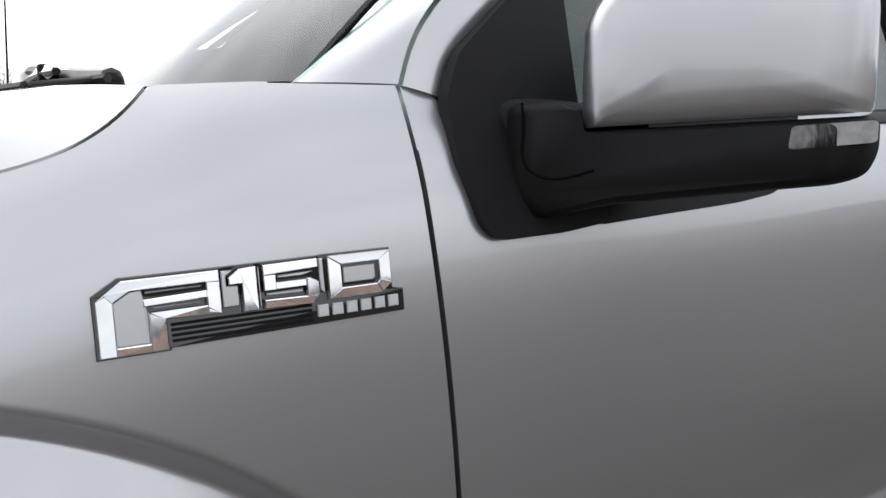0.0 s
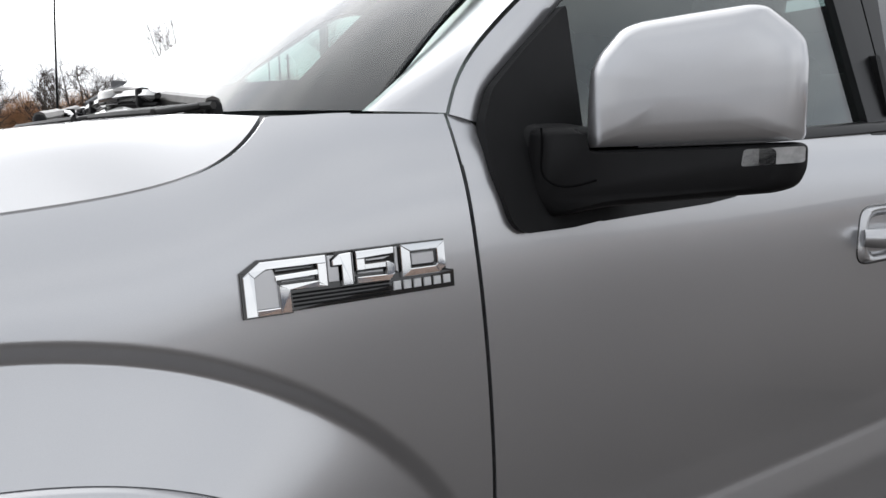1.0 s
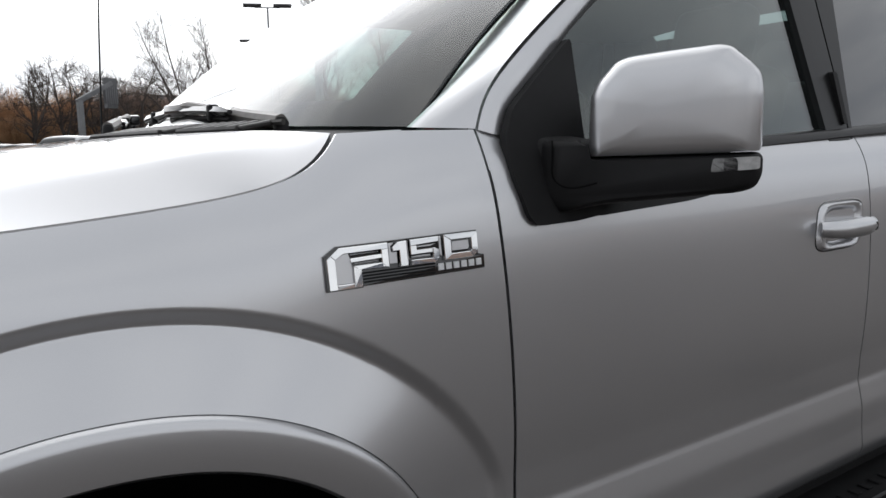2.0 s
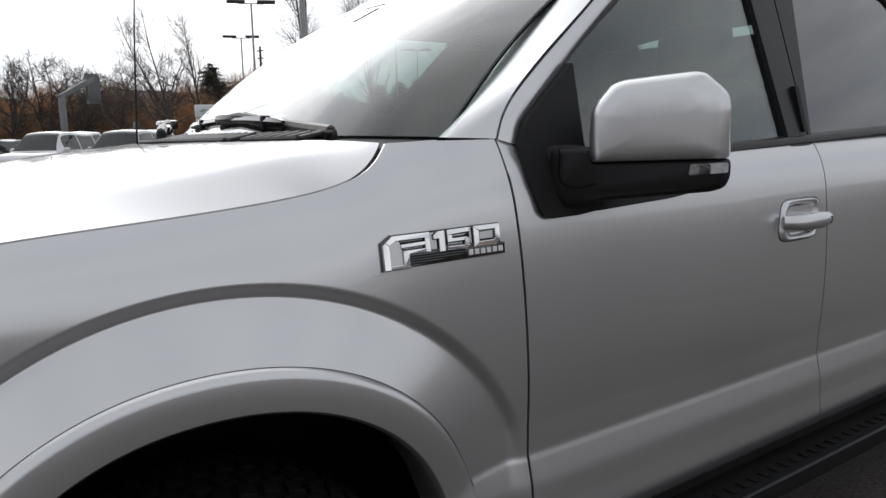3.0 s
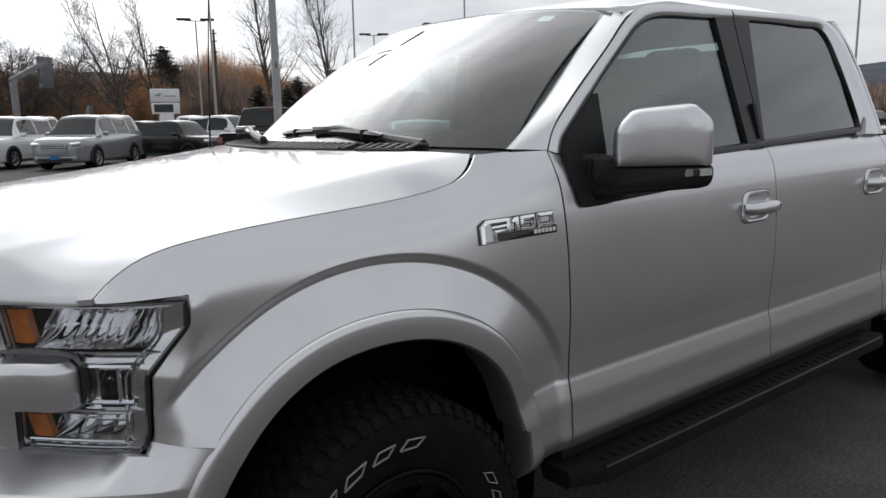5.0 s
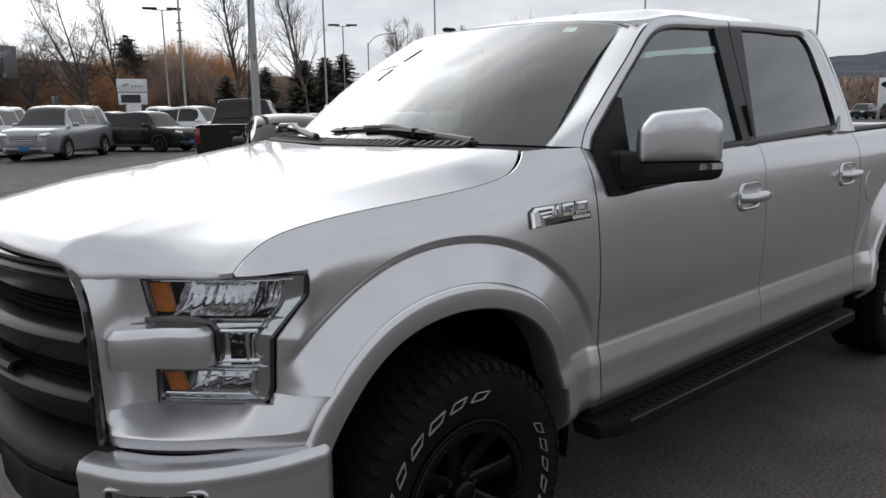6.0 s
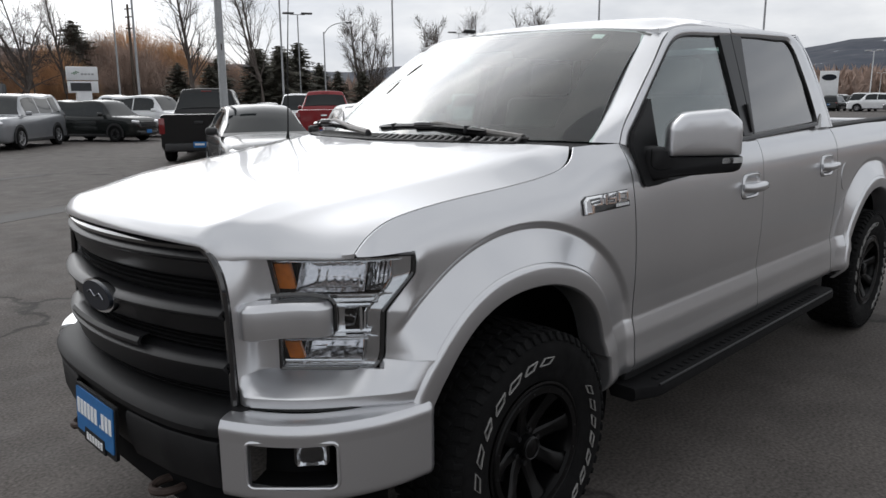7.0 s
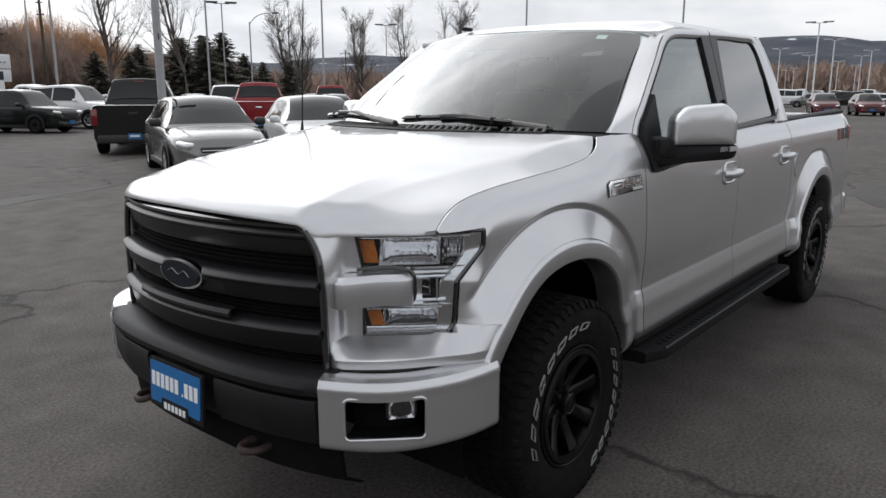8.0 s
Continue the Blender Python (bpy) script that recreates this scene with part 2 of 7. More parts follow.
def rbox(size, bevel=0.005, at=(0, 0, 0), turn=(0, 0, 0), segs=2):
    """A box with rounded edges, as verts and faces."""
    bm = bmesh.new()
    bmesh.ops.create_cube(bm, size=1.0)
    bmesh.ops.scale(bm, vec=size, verts=bm.verts)
    if bevel:
        bmesh.ops.bevel(bm, geom=bm.edges[:], offset=min(bevel, min(size) * 0.49), segments=segs, affect="EDGES", profile=0.5)
    bmesh.ops.transform(bm, matrix=pose(*at, *turn), verts=bm.verts)
    bm.verts.index_update()
    v, f = [x.co[:] for x in bm.verts], [[x.index for x in q.verts] for q in bm.faces]
    bm.free()
    return v, f


def tube(points, radii, sides=8, caps=True):
    """A tube along points with a radius at each."""
    p = np.array(points, float)
    n = len(p)
    r = np.full(n, radii) if np.isscalar(radii) else np.array(radii, float)
    V, F = [], []
    t = np.gradient(p, axis=0)
    t /= np.linalg.norm(t, axis=1)[:, None] + 1e-12
    up = np.array((0, 0, 1.0)) if abs(t[0, 2]) < 0.9 else np.array((1.0, 0, 0))
    for i in range(n):
        a = np.cross(t[i], up)
        a /= np.linalg.norm(a) + 1e-12
        b = np.cross(t[i], a)
        up = -b if np.dot(-b, up) > 0 else b
        for k in range(sides):
            w = 2 * math.pi * k / sides
            V.append(p[i] + r[i] * (math.cos(w) * a + math.sin(w) * b))
    for i in range(n - 1):
        for k in range(sides):
            a, b = i * sides + k, i * sides + (k + 1) % sides
            F.append((a, b, b + sides, a + sides))
    if caps:
        F.append(tuple(range(sides))[::-1])
        F.append(tuple((n - 1) * sides + k for k in range(sides)))
    return np.array(V), F


def prism(outline, depth, place):
    """An outline of (a, b) pairs made into a plate of that depth; place(a, b, d) gives the point."""
    n = len(outline)
    v = [place(a, b, 0) for a, b in outline] + [place(a, b, depth) for a, b in outline]
    f = [tuple(range(n)), tuple(range(2 * n - 1, n - 1, -1))]
    for i in range(n):
        j = (i + 1) % n
        f.append((i, i + n, j + n, j))
    v = np.array(v, float)
    # outward orientation: the signed volume must be positive
    bm = bmesh.new()
    bv = [bm.verts.new(c) for c in v]
    for q in f:
        bm.faces.new([bv[i] for i in q])
    bmesh.ops.recalc_face_normals(bm, faces=bm.faces[:])
    bm.verts.index_update()
    f = [[x.index for x in q.verts] for q in bm.faces]
    bm.free()
    return v, f


def rounded(outline, radius, k=4):
    """Rounds the corners of a closed outline."""
    p, out = [np.array(q, float) for q in outline], []
    for i in range(len(p)):
        a, b, c = p[i - 1], p[i], p[(i + 1) % len(p)]
        r = min(radius, np.linalg.norm(a - b) * 0.45, np.linalg.norm(c - b) * 0.45)
        s, e = b + (a - b) / np.linalg.norm(a - b) * r, b + (c - b) / np.linalg.norm(c - b) * r
        for j in range(k + 1):
            t = j / k
            out.append(tuple((1 - t) ** 2 * s + 2 * t * (1 - t) * b + t * t * e))
    return out


def revolve(profile, steps, axis="y", closed=False):
    """Turns a profile of (radius, along) about the y axis."""
    n = len(profile)
    V, F = [], []
    for i in range(steps):
        a = 2 * math.pi * i / steps
        for r, y in profile:
            V.append((r * math.cos(a), y, r * math.sin(a)))
    for i in range(steps):
        k = (i + 1) % steps
        for j in range(n if closed else n - 1):
            j2 = (j + 1) % n
            F.append((i * n + j, i * n + j2, k * n + j2, k * n + j))
    return np.array(V), F


def moved(piece, m):
    v, f = piece
    v = np.array(v, float)
    M = np.array(m)
    return v @ M[:3, :3].T + M[:3, 3], f


# ---- ground ----
def asphalt():
    """Worn asphalt: aggregate, blotches, pale dust, fine cracks and darker sealed seams."""
    m = material("asphalt", (0.079, 0.070, 0.0645), 0.88, spec=0.3, var=0.20, vscale=2.2, var2=0.22, v2scale=0.16, fine=0.45, fscale=60, bump=0.6, bscale=110, rvar=0.10)
    n, l = m.node_tree.nodes, m.node_tree.links
    p = n["Principled BSDF"]
    old = p.inputs["Base Color"].links[0].from_socket
    tc = n.new("ShaderNodeTexCoord")
    warp = n.new("ShaderNodeTexNoise")
    warp.inputs["Scale"].default_value, warp.inputs["Detail"].default_value = 0.9, 6
    l.new(tc.outputs["Object"], warp.inputs["Vector"])
    shift = n.new("ShaderNodeVectorMath")
    shift.operation = "MULTIPLY_ADD"
    shift.inputs[1].default_value = (1.6, 1.6, 0)
    l.new(warp.outputs["Color"], shift.inputs[0])
    l.new(tc.outputs["Object"], shift.inputs[2])
    cells = n.new("ShaderNodeTexVoronoi")
    cells.feature = "DISTANCE_TO_EDGE"
    cells.inputs["Scale"].default_value = 0.16
    l.new(shift.outputs[0], cells.inputs["Vector"])
    line = n.new("ShaderNodeMapRange")
    line.inputs["From Min"].default_value, line.inputs["From Max"].default_value = 0.001, 0.006
    line.inputs["To Min"].default_value, line.inputs["To Max"].default_value = 0.40, 1.0
    l.new(cells.outputs["Distance"], line.inputs["Value"])
    mul1 = n.new("ShaderNodeMix")
    mul1.data_type, mul1.blend_type = "RGBA", "MULTIPLY"
    mul1.inputs["Factor"].default_value = 1
    l.new(old, mul1.inputs["A"])
    l.new(line.outputs[0], mul1.inputs["B"])
    # scattered pale grit
    grit = n.new("ShaderNodeTexNoise")
    grit.inputs["Scale"].default_value, grit.inputs["Detail"].default_value = 26, 2
    l.new(tc.outputs["Object"], grit.inputs["Vector"])
    spot = n.new("ShaderNodeMapRange")
    spot.inputs["From Min"].default_value, spot.inputs["From Max"].default_value = 0.70, 0.78
    l.new(grit.outputs["Fac"], spot.inputs["Value"])
    mul2 = n.new("ShaderNodeMix")
    mul2.data_type = "RGBA"
    mul2.inputs["B"].default_value = (0.14, 0.13, 0.12, 1)
    l.new(spot.outputs[0], mul2.inputs["Factor"])
    l.new(mul1.outputs["Result"], mul2.inputs["A"])
    l.new(mul2.outputs["Result"], p.inputs["Base Color"])
    return m


ASPHALT = asphalt()
bm = bmesh.new()
bmesh.ops.create_grid(bm, x_segments=40, y_segments=40, size=3000)
ground = from_bm("ground", bm, ASPHALT)
tagged(ground, "dark grey asphalt car park reaching to the horizon", "ground", kind="structure")
SEAL = material("darker_asphalt_patch", (0.045, 0.042, 0.040), 0.8, var=0.25, vscale=1.2, fine=0.3, fscale=70, bump=0.6, bscale=110)
for k, (x, y, sx, sy, turn) in enumerate(((10.5, -1.5, 3.6, 1.1, 18), (-2.6, 7.6, 6.0, .5, 24), (-5.5, 12.5, 9.0, .35, 20))):
    o = np.random.RandomState(k)
    a = np.linspace(0, 2 * math.pi, 40, endpoint=False)
    rr = 1 + .18 * np.sin(3 * a + o.uniform(0, 6)) + .10 * np.sin(7 * a + o.uniform(0, 6)) + o.uniform(-.05, .05, 40)
    vv, ff = prism([(sx * r * math.cos(t), sy * r * math.sin(t)) for r, t in zip(rr, a)], .004, lambda p, q, d: (p, q, d))
    patch = link_mesh("asphalt_patch", *moved((vv, ff), pose(x, y, 0, 0, 0, turn)), SEAL, smooth=False)
    tagged(patch, "darker damp patch on the asphalt", "ground patch", kind="structure")


# ---- the silver pickup; it faces -x, its driver's side is -y, the front axle stands over x = 0 ----
truck = thing("pickup_truck", "silver four-door pickup truck parked on dark asphalt", "truck")
AXLES = (0.0, 3.683)

_z = np.arange(.40, 1.52, .001)
_w = np.interp(_z, [.44, .48, .512, .538, .553, .586, .602, .655, .667, .722, .728, .80, 1.0],
               [.880, .925, .951, .961, .962, .9590, .9575, .9555, .9540, .9425, .9395, .9422, .943])
_u = spline([.80, .88, .95, 1.02, 1.10, 1.18, 1.26, 1.32, 1.37, 1.42, 1.48], [.9422, .9483, .9512, .9518, .9500, .9457, .9365, .9215, .8955, .857, .80])(_z)
_w = np.where(_z > .80, _u, _w)
_w = np.convolve(np.pad(_w, 5, mode="edge"), np.ones(11) / 11, mode="valid")
profile = lerp_table(_z, _w)
shoulder = spline([-.66, -.615, -.53, -.41, -.1, .12, .26, .36, .46, .66, 1.2], [1.10, 1.165, 1.225, 1.262, 1.292, 1.312, 1.335, 1.375, 1.405, 1.425, 1.43])
r_outer = spline([-10, 0, 15, 30, 50, 90, 120, 135, 160, 182], [.538, .545, .562, .584, .608, .610, .598, .578, .546, .53])
r_bulge = spline([-10, 0, 20, 32, 58, 90, 110, 121, 140, 165], [.70, .712, .739, .750, .755, .737, .720, .706, .70, .70])


def arch_polar(x, z, cx):
    dx, dz = np.asarray(x) - cx + 0.02, np.asarray(z) - 0.45
    return np.hypot(dx, dz), np.degrees(np.arctan2(dz, dx))


def side_w(x, z):
    """Half width of the body at a place along the car and a height."""
    x, z = np.broadcast_arrays(np.asarray(x, float), np.asarray(z, float))
    front = np.maximum(0.8 - x, 0) / 1.25
    lift = (1.425 - shoulder(np.minimum(x, 1.0))) * sstep(.86, 1.2, z)
    taper = .075 - .033 * sstep(-.22, -.02, z - shoulder(np.minimum(x, 1.0)))
    w = profile(z + lift) - taper * front ** 2
    for cx in AXLES:
        r, a = arch_polar(x, z, cx)
        if cx > 1:
            fade = sstep(2.985, 3.16, x) * (1 - sstep(4.35, 4.6, x))
            a_use = np.where(a > 90, 180 - a, a)
        else:
            fade = (1 - sstep(.600, .652, x)) * sstep(-.75, -.42, x)
            a_use = a
        ro, rb = r_outer(a_use), r_bulge(a_use)
        d = rb - r
        reach = .05 + .03 * sstep(100, 160, a) * (cx < 1)
        step_in = -.016 * sstep(0.0, .028, d)
        grow = (reach + .016) * np.clip((d - .028) / (rb - ro - .028), 0, 1.25) ** 1.12
        if cx > 1:
            grow, step_in = grow * .62, step_in * .4
        else:
            grow = grow * (.32 + .68 * sstep(-5, 100, a))
        w = w + fade * (step_in + grow) * (d > 0) * (z > .42)
    return w


def skin(xs, lo, hi, n):
    """A grid on the body side: for each x a column from height lo to hi."""
    xs = np.array(xs, float)
    t = np.linspace(0, 1, n)
    X = np.repeat(xs[:, None], n, 1)
    Z = lo(xs)[:, None] * (1 - t) + hi(xs)[:, None] * t
    return np.stack([X, -side_w(X, Z), Z], axis=2)


def door_front_x(z):
    return spline([.48, .87, .97, 1.1, 1.21, 1.29, 1.37, 1.42], [.656, .654, .649, .642, .635, .631, .633, .640])(z)


def skin_z(zs, x0, x1, n):
    """A grid on the body side: for each height a row from x0(z) to x1(z)."""
    zs = np.array(zs, float)
    t = np.linspace(0, 1, n)
    Z = np.repeat(zs[:, None], n, 1)
    X = x0(zs)[:, None] * (1 - t) + x1(zs)[:, None] * t
    return np.stack([X, -side_w(X, Z), Z], axis=2)


def const(c):
    return lambda x: np.full(np.shape(x), float(c))


def flare_top(x, cx, r_add=0.0):
    """Height of the wheel opening's outer rim above a place along the car."""
    out = []
    for q in np.atleast_1d(x):
        z = 1.0
        for _ in range(25):
            a = math.degrees(math.atan2(z - .45, q - cx + .02))
            a = a if cx < 1 or a <= 90 else 180 - a
            r = float(r_outer(a)) + r_add
            z = .45 + math.sqrt(max(r * r - (q - cx + .02) ** 2, 1e-6))
        out.append(z)
    return np.array(out)


# hood outline in plan: front edge A-B, side cut B-C, rear edge D-C
HOOD_B, HOOD_C = (-.615, .822), (.385, .806)
hood_side = path3([(-.615, .822, 1.165), (-.575, .812, 1.20), (-.52, .812, 1.232), (-.41, .828, 1.262), (-.1, .846, 1.293), (.12, .852, 1.312), (.25, .850, 1.332), (.33, .836, 1.362), (.372, .818, 1.395), (.388, .806, 1.412)], 90)
mix_in = sstep(.38, .15, hood_side[:, 0])
hood_side[:, 1] += mix_in * (side_w(hood_side[:, 0], hood_side[:, 2]) - .0025 - hood_side[:, 1])
hood_front = path3([(-.998, 0, 1.216), (-.989, .2, 1.215), (-.959, .38, 1.210), (-.944, .435, 1.207), (-.926, .485, 1.203), (-.914, .511, 1.197), (-.903, .521, 1.182), (-.888, .530, 1.164), (-.845, .556, 1.158), (-.76, .622, 1.157), (-.70, .694, 1.158), (-.65, .764, 1.160), tuple(hood_side[0])], 70)
hood_rear = path3([(.145, 0, 1.418), (.19, .3, 1.42), (.25, .55, 1.42), (.33, .72, 1.418), (.388, .806, 1.412)], 70)
hood_mid = path3([(-.998, 0, 1.216), (-.982, 0, 1.248), (-.90, 0, 1.282), (-.7, 0, 1.323), (-.4, 0, 1.358), (-.1, 0, 1.395), (.145, 0, 1.420)], 90)


def hood_grid():
    n, m = 90, 70
    u, v = np.linspace(0, 1, n)[:, None, None], np.linspace(0, 1, m)[None, :, None]
    L, R, F, B = hood_mid[:, None], hood_side[:, None], hood_front[None], hood_rear[None]
    P = (1 - v) * L + v * R + (1 - u) * F + u * B - ((1 - u) * (1 - v) * hood_mid[0] + (1 - u) * v * hood_side[0] + u * (1 - v) * hood_mid[-1] + u * v * hood_side[-1])
    U, V = u[..., 0], v[..., 0]
    # level top out to a crease that runs from the grille's corner to the rear corner, then a straight fall to the side cut
    mid_z, side_z = hood_mid[:, 2][:, None], hood_side[:, 2][:, None]
    vc = .60 + .30 * (1 - np.exp(-3.4 * U))
    t = np.clip((V - vc) / (1 - vc), 0, 1)
    T = mid_z - .010 * np.clip(V / vc, 0, 1) ** 2 * (1 - t) - (mid_z - side_z) * t
    for _ in range(4):
        T[:, 1:-1] = .25 * T[:, :-2] + .5 * T[:, 1:-1] + .25 * T[:, 2:]
    # the rolled front edge and the rear edge
    drop = T[:1] - hood_front[None, :, 2]
    soft = drop.copy()
    for _ in range(160):
        soft[:, 1:-1] = .25 * soft[:, :-2] + .5 * soft[:, 1:-1] + .25 * soft[:, 2:]
    near = sstep(0, .10, U)
    P[..., 2] = T - (drop * (1 - near) + soft * near) * (1 - U) ** 3.2 + (hood_rear[None, :, 2] - T[-1:]) * U ** 6
    return P


H = hood_grid()
HOOD = np.concatenate([H[:, :0:-1] * np.array((1, -1, 1)), H], axis=1)      # from the driver's side across
v, f = sheet(HOOD, (0, 0, -.012))
link_mesh("hood", v, f, SILVER, truck)

x_fender = np.linspace(-.43, .497, 120)


def cut_top(x):
    """Height of the fender's upper edge: under the hood's side cut, then the level top under the windscreen."""
    hs = hood_side
    z = np.interp(x, hs[:70, 0], hs[:70, 2]) - .004
    i = np.argmax(hs[:, 0])
    zz = np.interp(x, np.maximum.accumulate(hs[:, 0]), hs[:, 2]) - .003
    return np.where(x < .388, zz, 1.411 + .004 * sstep(.388, .5, x))


def fender_low(x):
    x = np.asarray(x, float)
    z = flare_top(x, 0.0, .0008)
    return np.where(x < -.425, np.maximum(z, .842), z)


lamp_edge = lerp_table([.80, .815, .835, .86, .985, 1.0, 1.09, 1.10, 1.15], [-.565, -.548, -.535, -.530, -.525, -.516, -.455, -.452, -.450])


lens_plan = spline([-.76, -.70, -.62, -.54, -.448], [.582, .648, .733, .805, .872])      # half width by x over the lamp


def hug_lamp(g):
    """Bend the fender in to meet the lamp's edge."""
    x, z = g[..., 0], g[..., 2]
    k = np.clip((x - lamp_edge(z)) / .048, 0, 1)
    k = 1 - (1 - k) * sstep(1.158, 1.125, z)
    g[..., 1] = -((1 - k) * (lens_plan(np.clip(x, -.76, -.44)) + .003) + k * -g[..., 1])
    return g


for side in (False, True):
    grids = [skin(x_fender, fender_low, cut_top, 130)]
    zs = np.linspace(.505, 1.4135, 160)
    grids.append(skin_z(zs, const(.497), lambda z: door_front_x(z) - .003, 30))
    grids.append(skin_z(np.linspace(.842, 1.158, 50), lambda z: lamp_edge(z) + .006, const(-.43), 20))
    grids.append(skin(np.linspace(-.612, -.43, 30), const(1.158), cut_top, 20))
    pieces = []
    for g in grids:
        pieces.append(sheet(hug_lamp(g), (0, .004, 0)))
    v, f = join(*pieces)
    fender = link_mesh("front_fender", v, f, SILVER, truck, flip=side)
    # lip along the wheel opening
    for cx, a0, a1, nm in ((AXLES[0], 1, 154, "front_flare"), (AXLES[1], 0, 180, "rear_flare")):
        A = np.radians(np.linspace(a0, a1, 90))
        rows = []
        for a in A:
            deg = math.degrees(a)
            use = deg if cx < 1 or deg <= 90 else 180 - deg
            ro = float(r_outer(use))
            ex, ez = cx - .02 + ro * math.cos(a), .45 + ro * math.sin(a)
            w0 = float(side_w(ex, ez))
            row = []
            for dr, dw in ((0.001, -.004), (-.0005, -.0015), (-.003, .005), (-.008, .0105), (-.018, .0128), (-.038, .0135), (-.058, .0132), (-.0715, .0115), (-.0775, .004), (-.0792, -.006), (-.0795, -.05), (-.076, -.10)):
                r = ro + dr * (1.0 if use > 20 else .8)
                row.append((cx - .02 + r * math.cos(a), -(w0 + dw), .45 + r * math.sin(a)))
            rows.append(row)
        v, f = sheet(np.array(rows), (0, .006, 0))
        link_mesh(nm, v, f, SILVER, truck, flip=side)

    # doors, lower halves
    belt = lambda x: np.where(x < .74, 1.351 + (1.412 - 1.351) * (1 - sstep(.65, .74, x)), 1.338 + .0415 * (x - 1.0) + .012)
    g1 = skin_z(np.linspace(.505, 1.343, 130), lambda z: door_front_x(z) + .0035, const(1.850), 60)
    g1b = skin(np.linspace(.74, 1.850, 60), const(1.343), belt, 6)
    g1c = skin(np.linspace(.637, .74, 14), const(1.343), belt, 8)
    q = (g1c[..., 0] - .637) / (.74 - .637)
    g1c[..., 0] = (door_front_x(g1c[..., 2]) + .002) * (1 - q) + .74 * q
    g1c[..., 1] = -side_w(g1c[..., 0], g1c[..., 2])
    v, f = join(sheet(g1, (0, .02, 0)), sheet(g1b, (0, .02, 0)), sheet(g1c, (0, .02, 0)))
    front_door = link_mesh("front_door", v, f, SILVER, truck, flip=side)
    g2 = skin(np.linspace(1.8545, 2.944, 60), const(.505), lambda x: belt(x), 140)
    v, f = sheet(g2, (0, .02, 0))
    rear_door = link_mesh("rear_door", v, f, SILVER, truck, flip=side)
    # bedside
    xb = np.concatenate([np.linspace(2.951, 3.128, 16), np.linspace(3.13, 4.196, 110), np.linspace(4.198, 4.86, 40)])
    lo = lambda x: np.where((x > 3.129) & (x < 4.197), flare_top(x, AXLES[1], .0008), .51 + .06 * sstep(4.2, 4.86, x))
    hi = lambda x: 1.395 + .018 * (x - 2.95)
    gb = skin(xb, lo, hi, 130)
    gb[..., 1] += .02 * sstep(4.6, 4.86, gb[..., 0])
    v, f = sheet(gb, (0, .02, 0))
    bedside = link_mesh("bed_side", v, f, SILVER, truck, flip=side)
    link_mesh("rocker_underside", *rbox((2.3, .30, .10), .02, (1.80, -.775, .465)), BLACK_PLASTIC, truck, flip=side)

# ---- greenhouse ----
def glass_w(z):
    return .885 - .3125 * (np.asarray(z) - 1.40) + .012 * np.sin(math.pi * np.clip((np.asarray(z) - 1.38) / .52, 0, 1))


def on_side(p, out=0.0):
    p = np.array(p, float)
    return np.stack([p[:, 0], -(glass_w(p[:, 1]) + out), p[:, 1]], axis=1)


def foot(z):
    """How far the front door frame leans in at its foot, to run into the door's skin."""
    return .0205 * (1 - sstep(1.412, 1.53, z))


def strip(a, b, n=60, m=9, swell=.008, thick=(0, .03, 0)):
    """A smooth band between two curves, swelling outwards between them."""
    a, b = path3(a, n), path3(b, n)
    t = np.linspace(0, 1, m)[None, :, None]
    P = a[:, None] * (1 - t) + b[:, None] * t
    P[..., 1] -= swell * np.sin(math.pi * np.linspace(0, 1, m))[None]
    return sheet(P, thick)


win_front = [(.70, 1.395), (.712, 1.435), (.75, 1.480), (.862, 1.580), (1.101, 1.758), (1.19, 1.815), (1.27, 1.846), (1.37, 1.862), (1.54, 1.870), (1.70, 1.876), (1.829, 1.882)]
cut_front = [(.643, 1.413), (.661, 1.458), (.724, 1.532), (.821, 1.606), (1.047, 1.768), (1.145, 1.836), (1.237, 1.878), (1.37, 1.900), (1.54, 1.911), (1.83, 1.920)]
win_rear = [(1.836, 1.882), (1.93, 1.885), (2.2, 1.893), (2.48, 1.900), (2.60, 1.886), (2.645, 1.835), (2.665, 1.765), (2.683, 1.695), (2.702, 1.62), (2.72, 1.555), (2.735, 1.500), (2.742, 1.455), (2.72, 1.41)]
cut_rear = [(1.835, 1.920), (2.2, 1.932), (2.52, 1.938), (2.70, 1.918), (2.79, 1.855), (2.815, 1.79), (2.838, 1.725), (2.862, 1.655), (2.886, 1.588), (2.91, 1.52), (2.93, 1.45), (2.945, 1.405)]
A_BASE, A_TOP = (.545, -.800, 1.420), (1.146, -.668, 1.874)
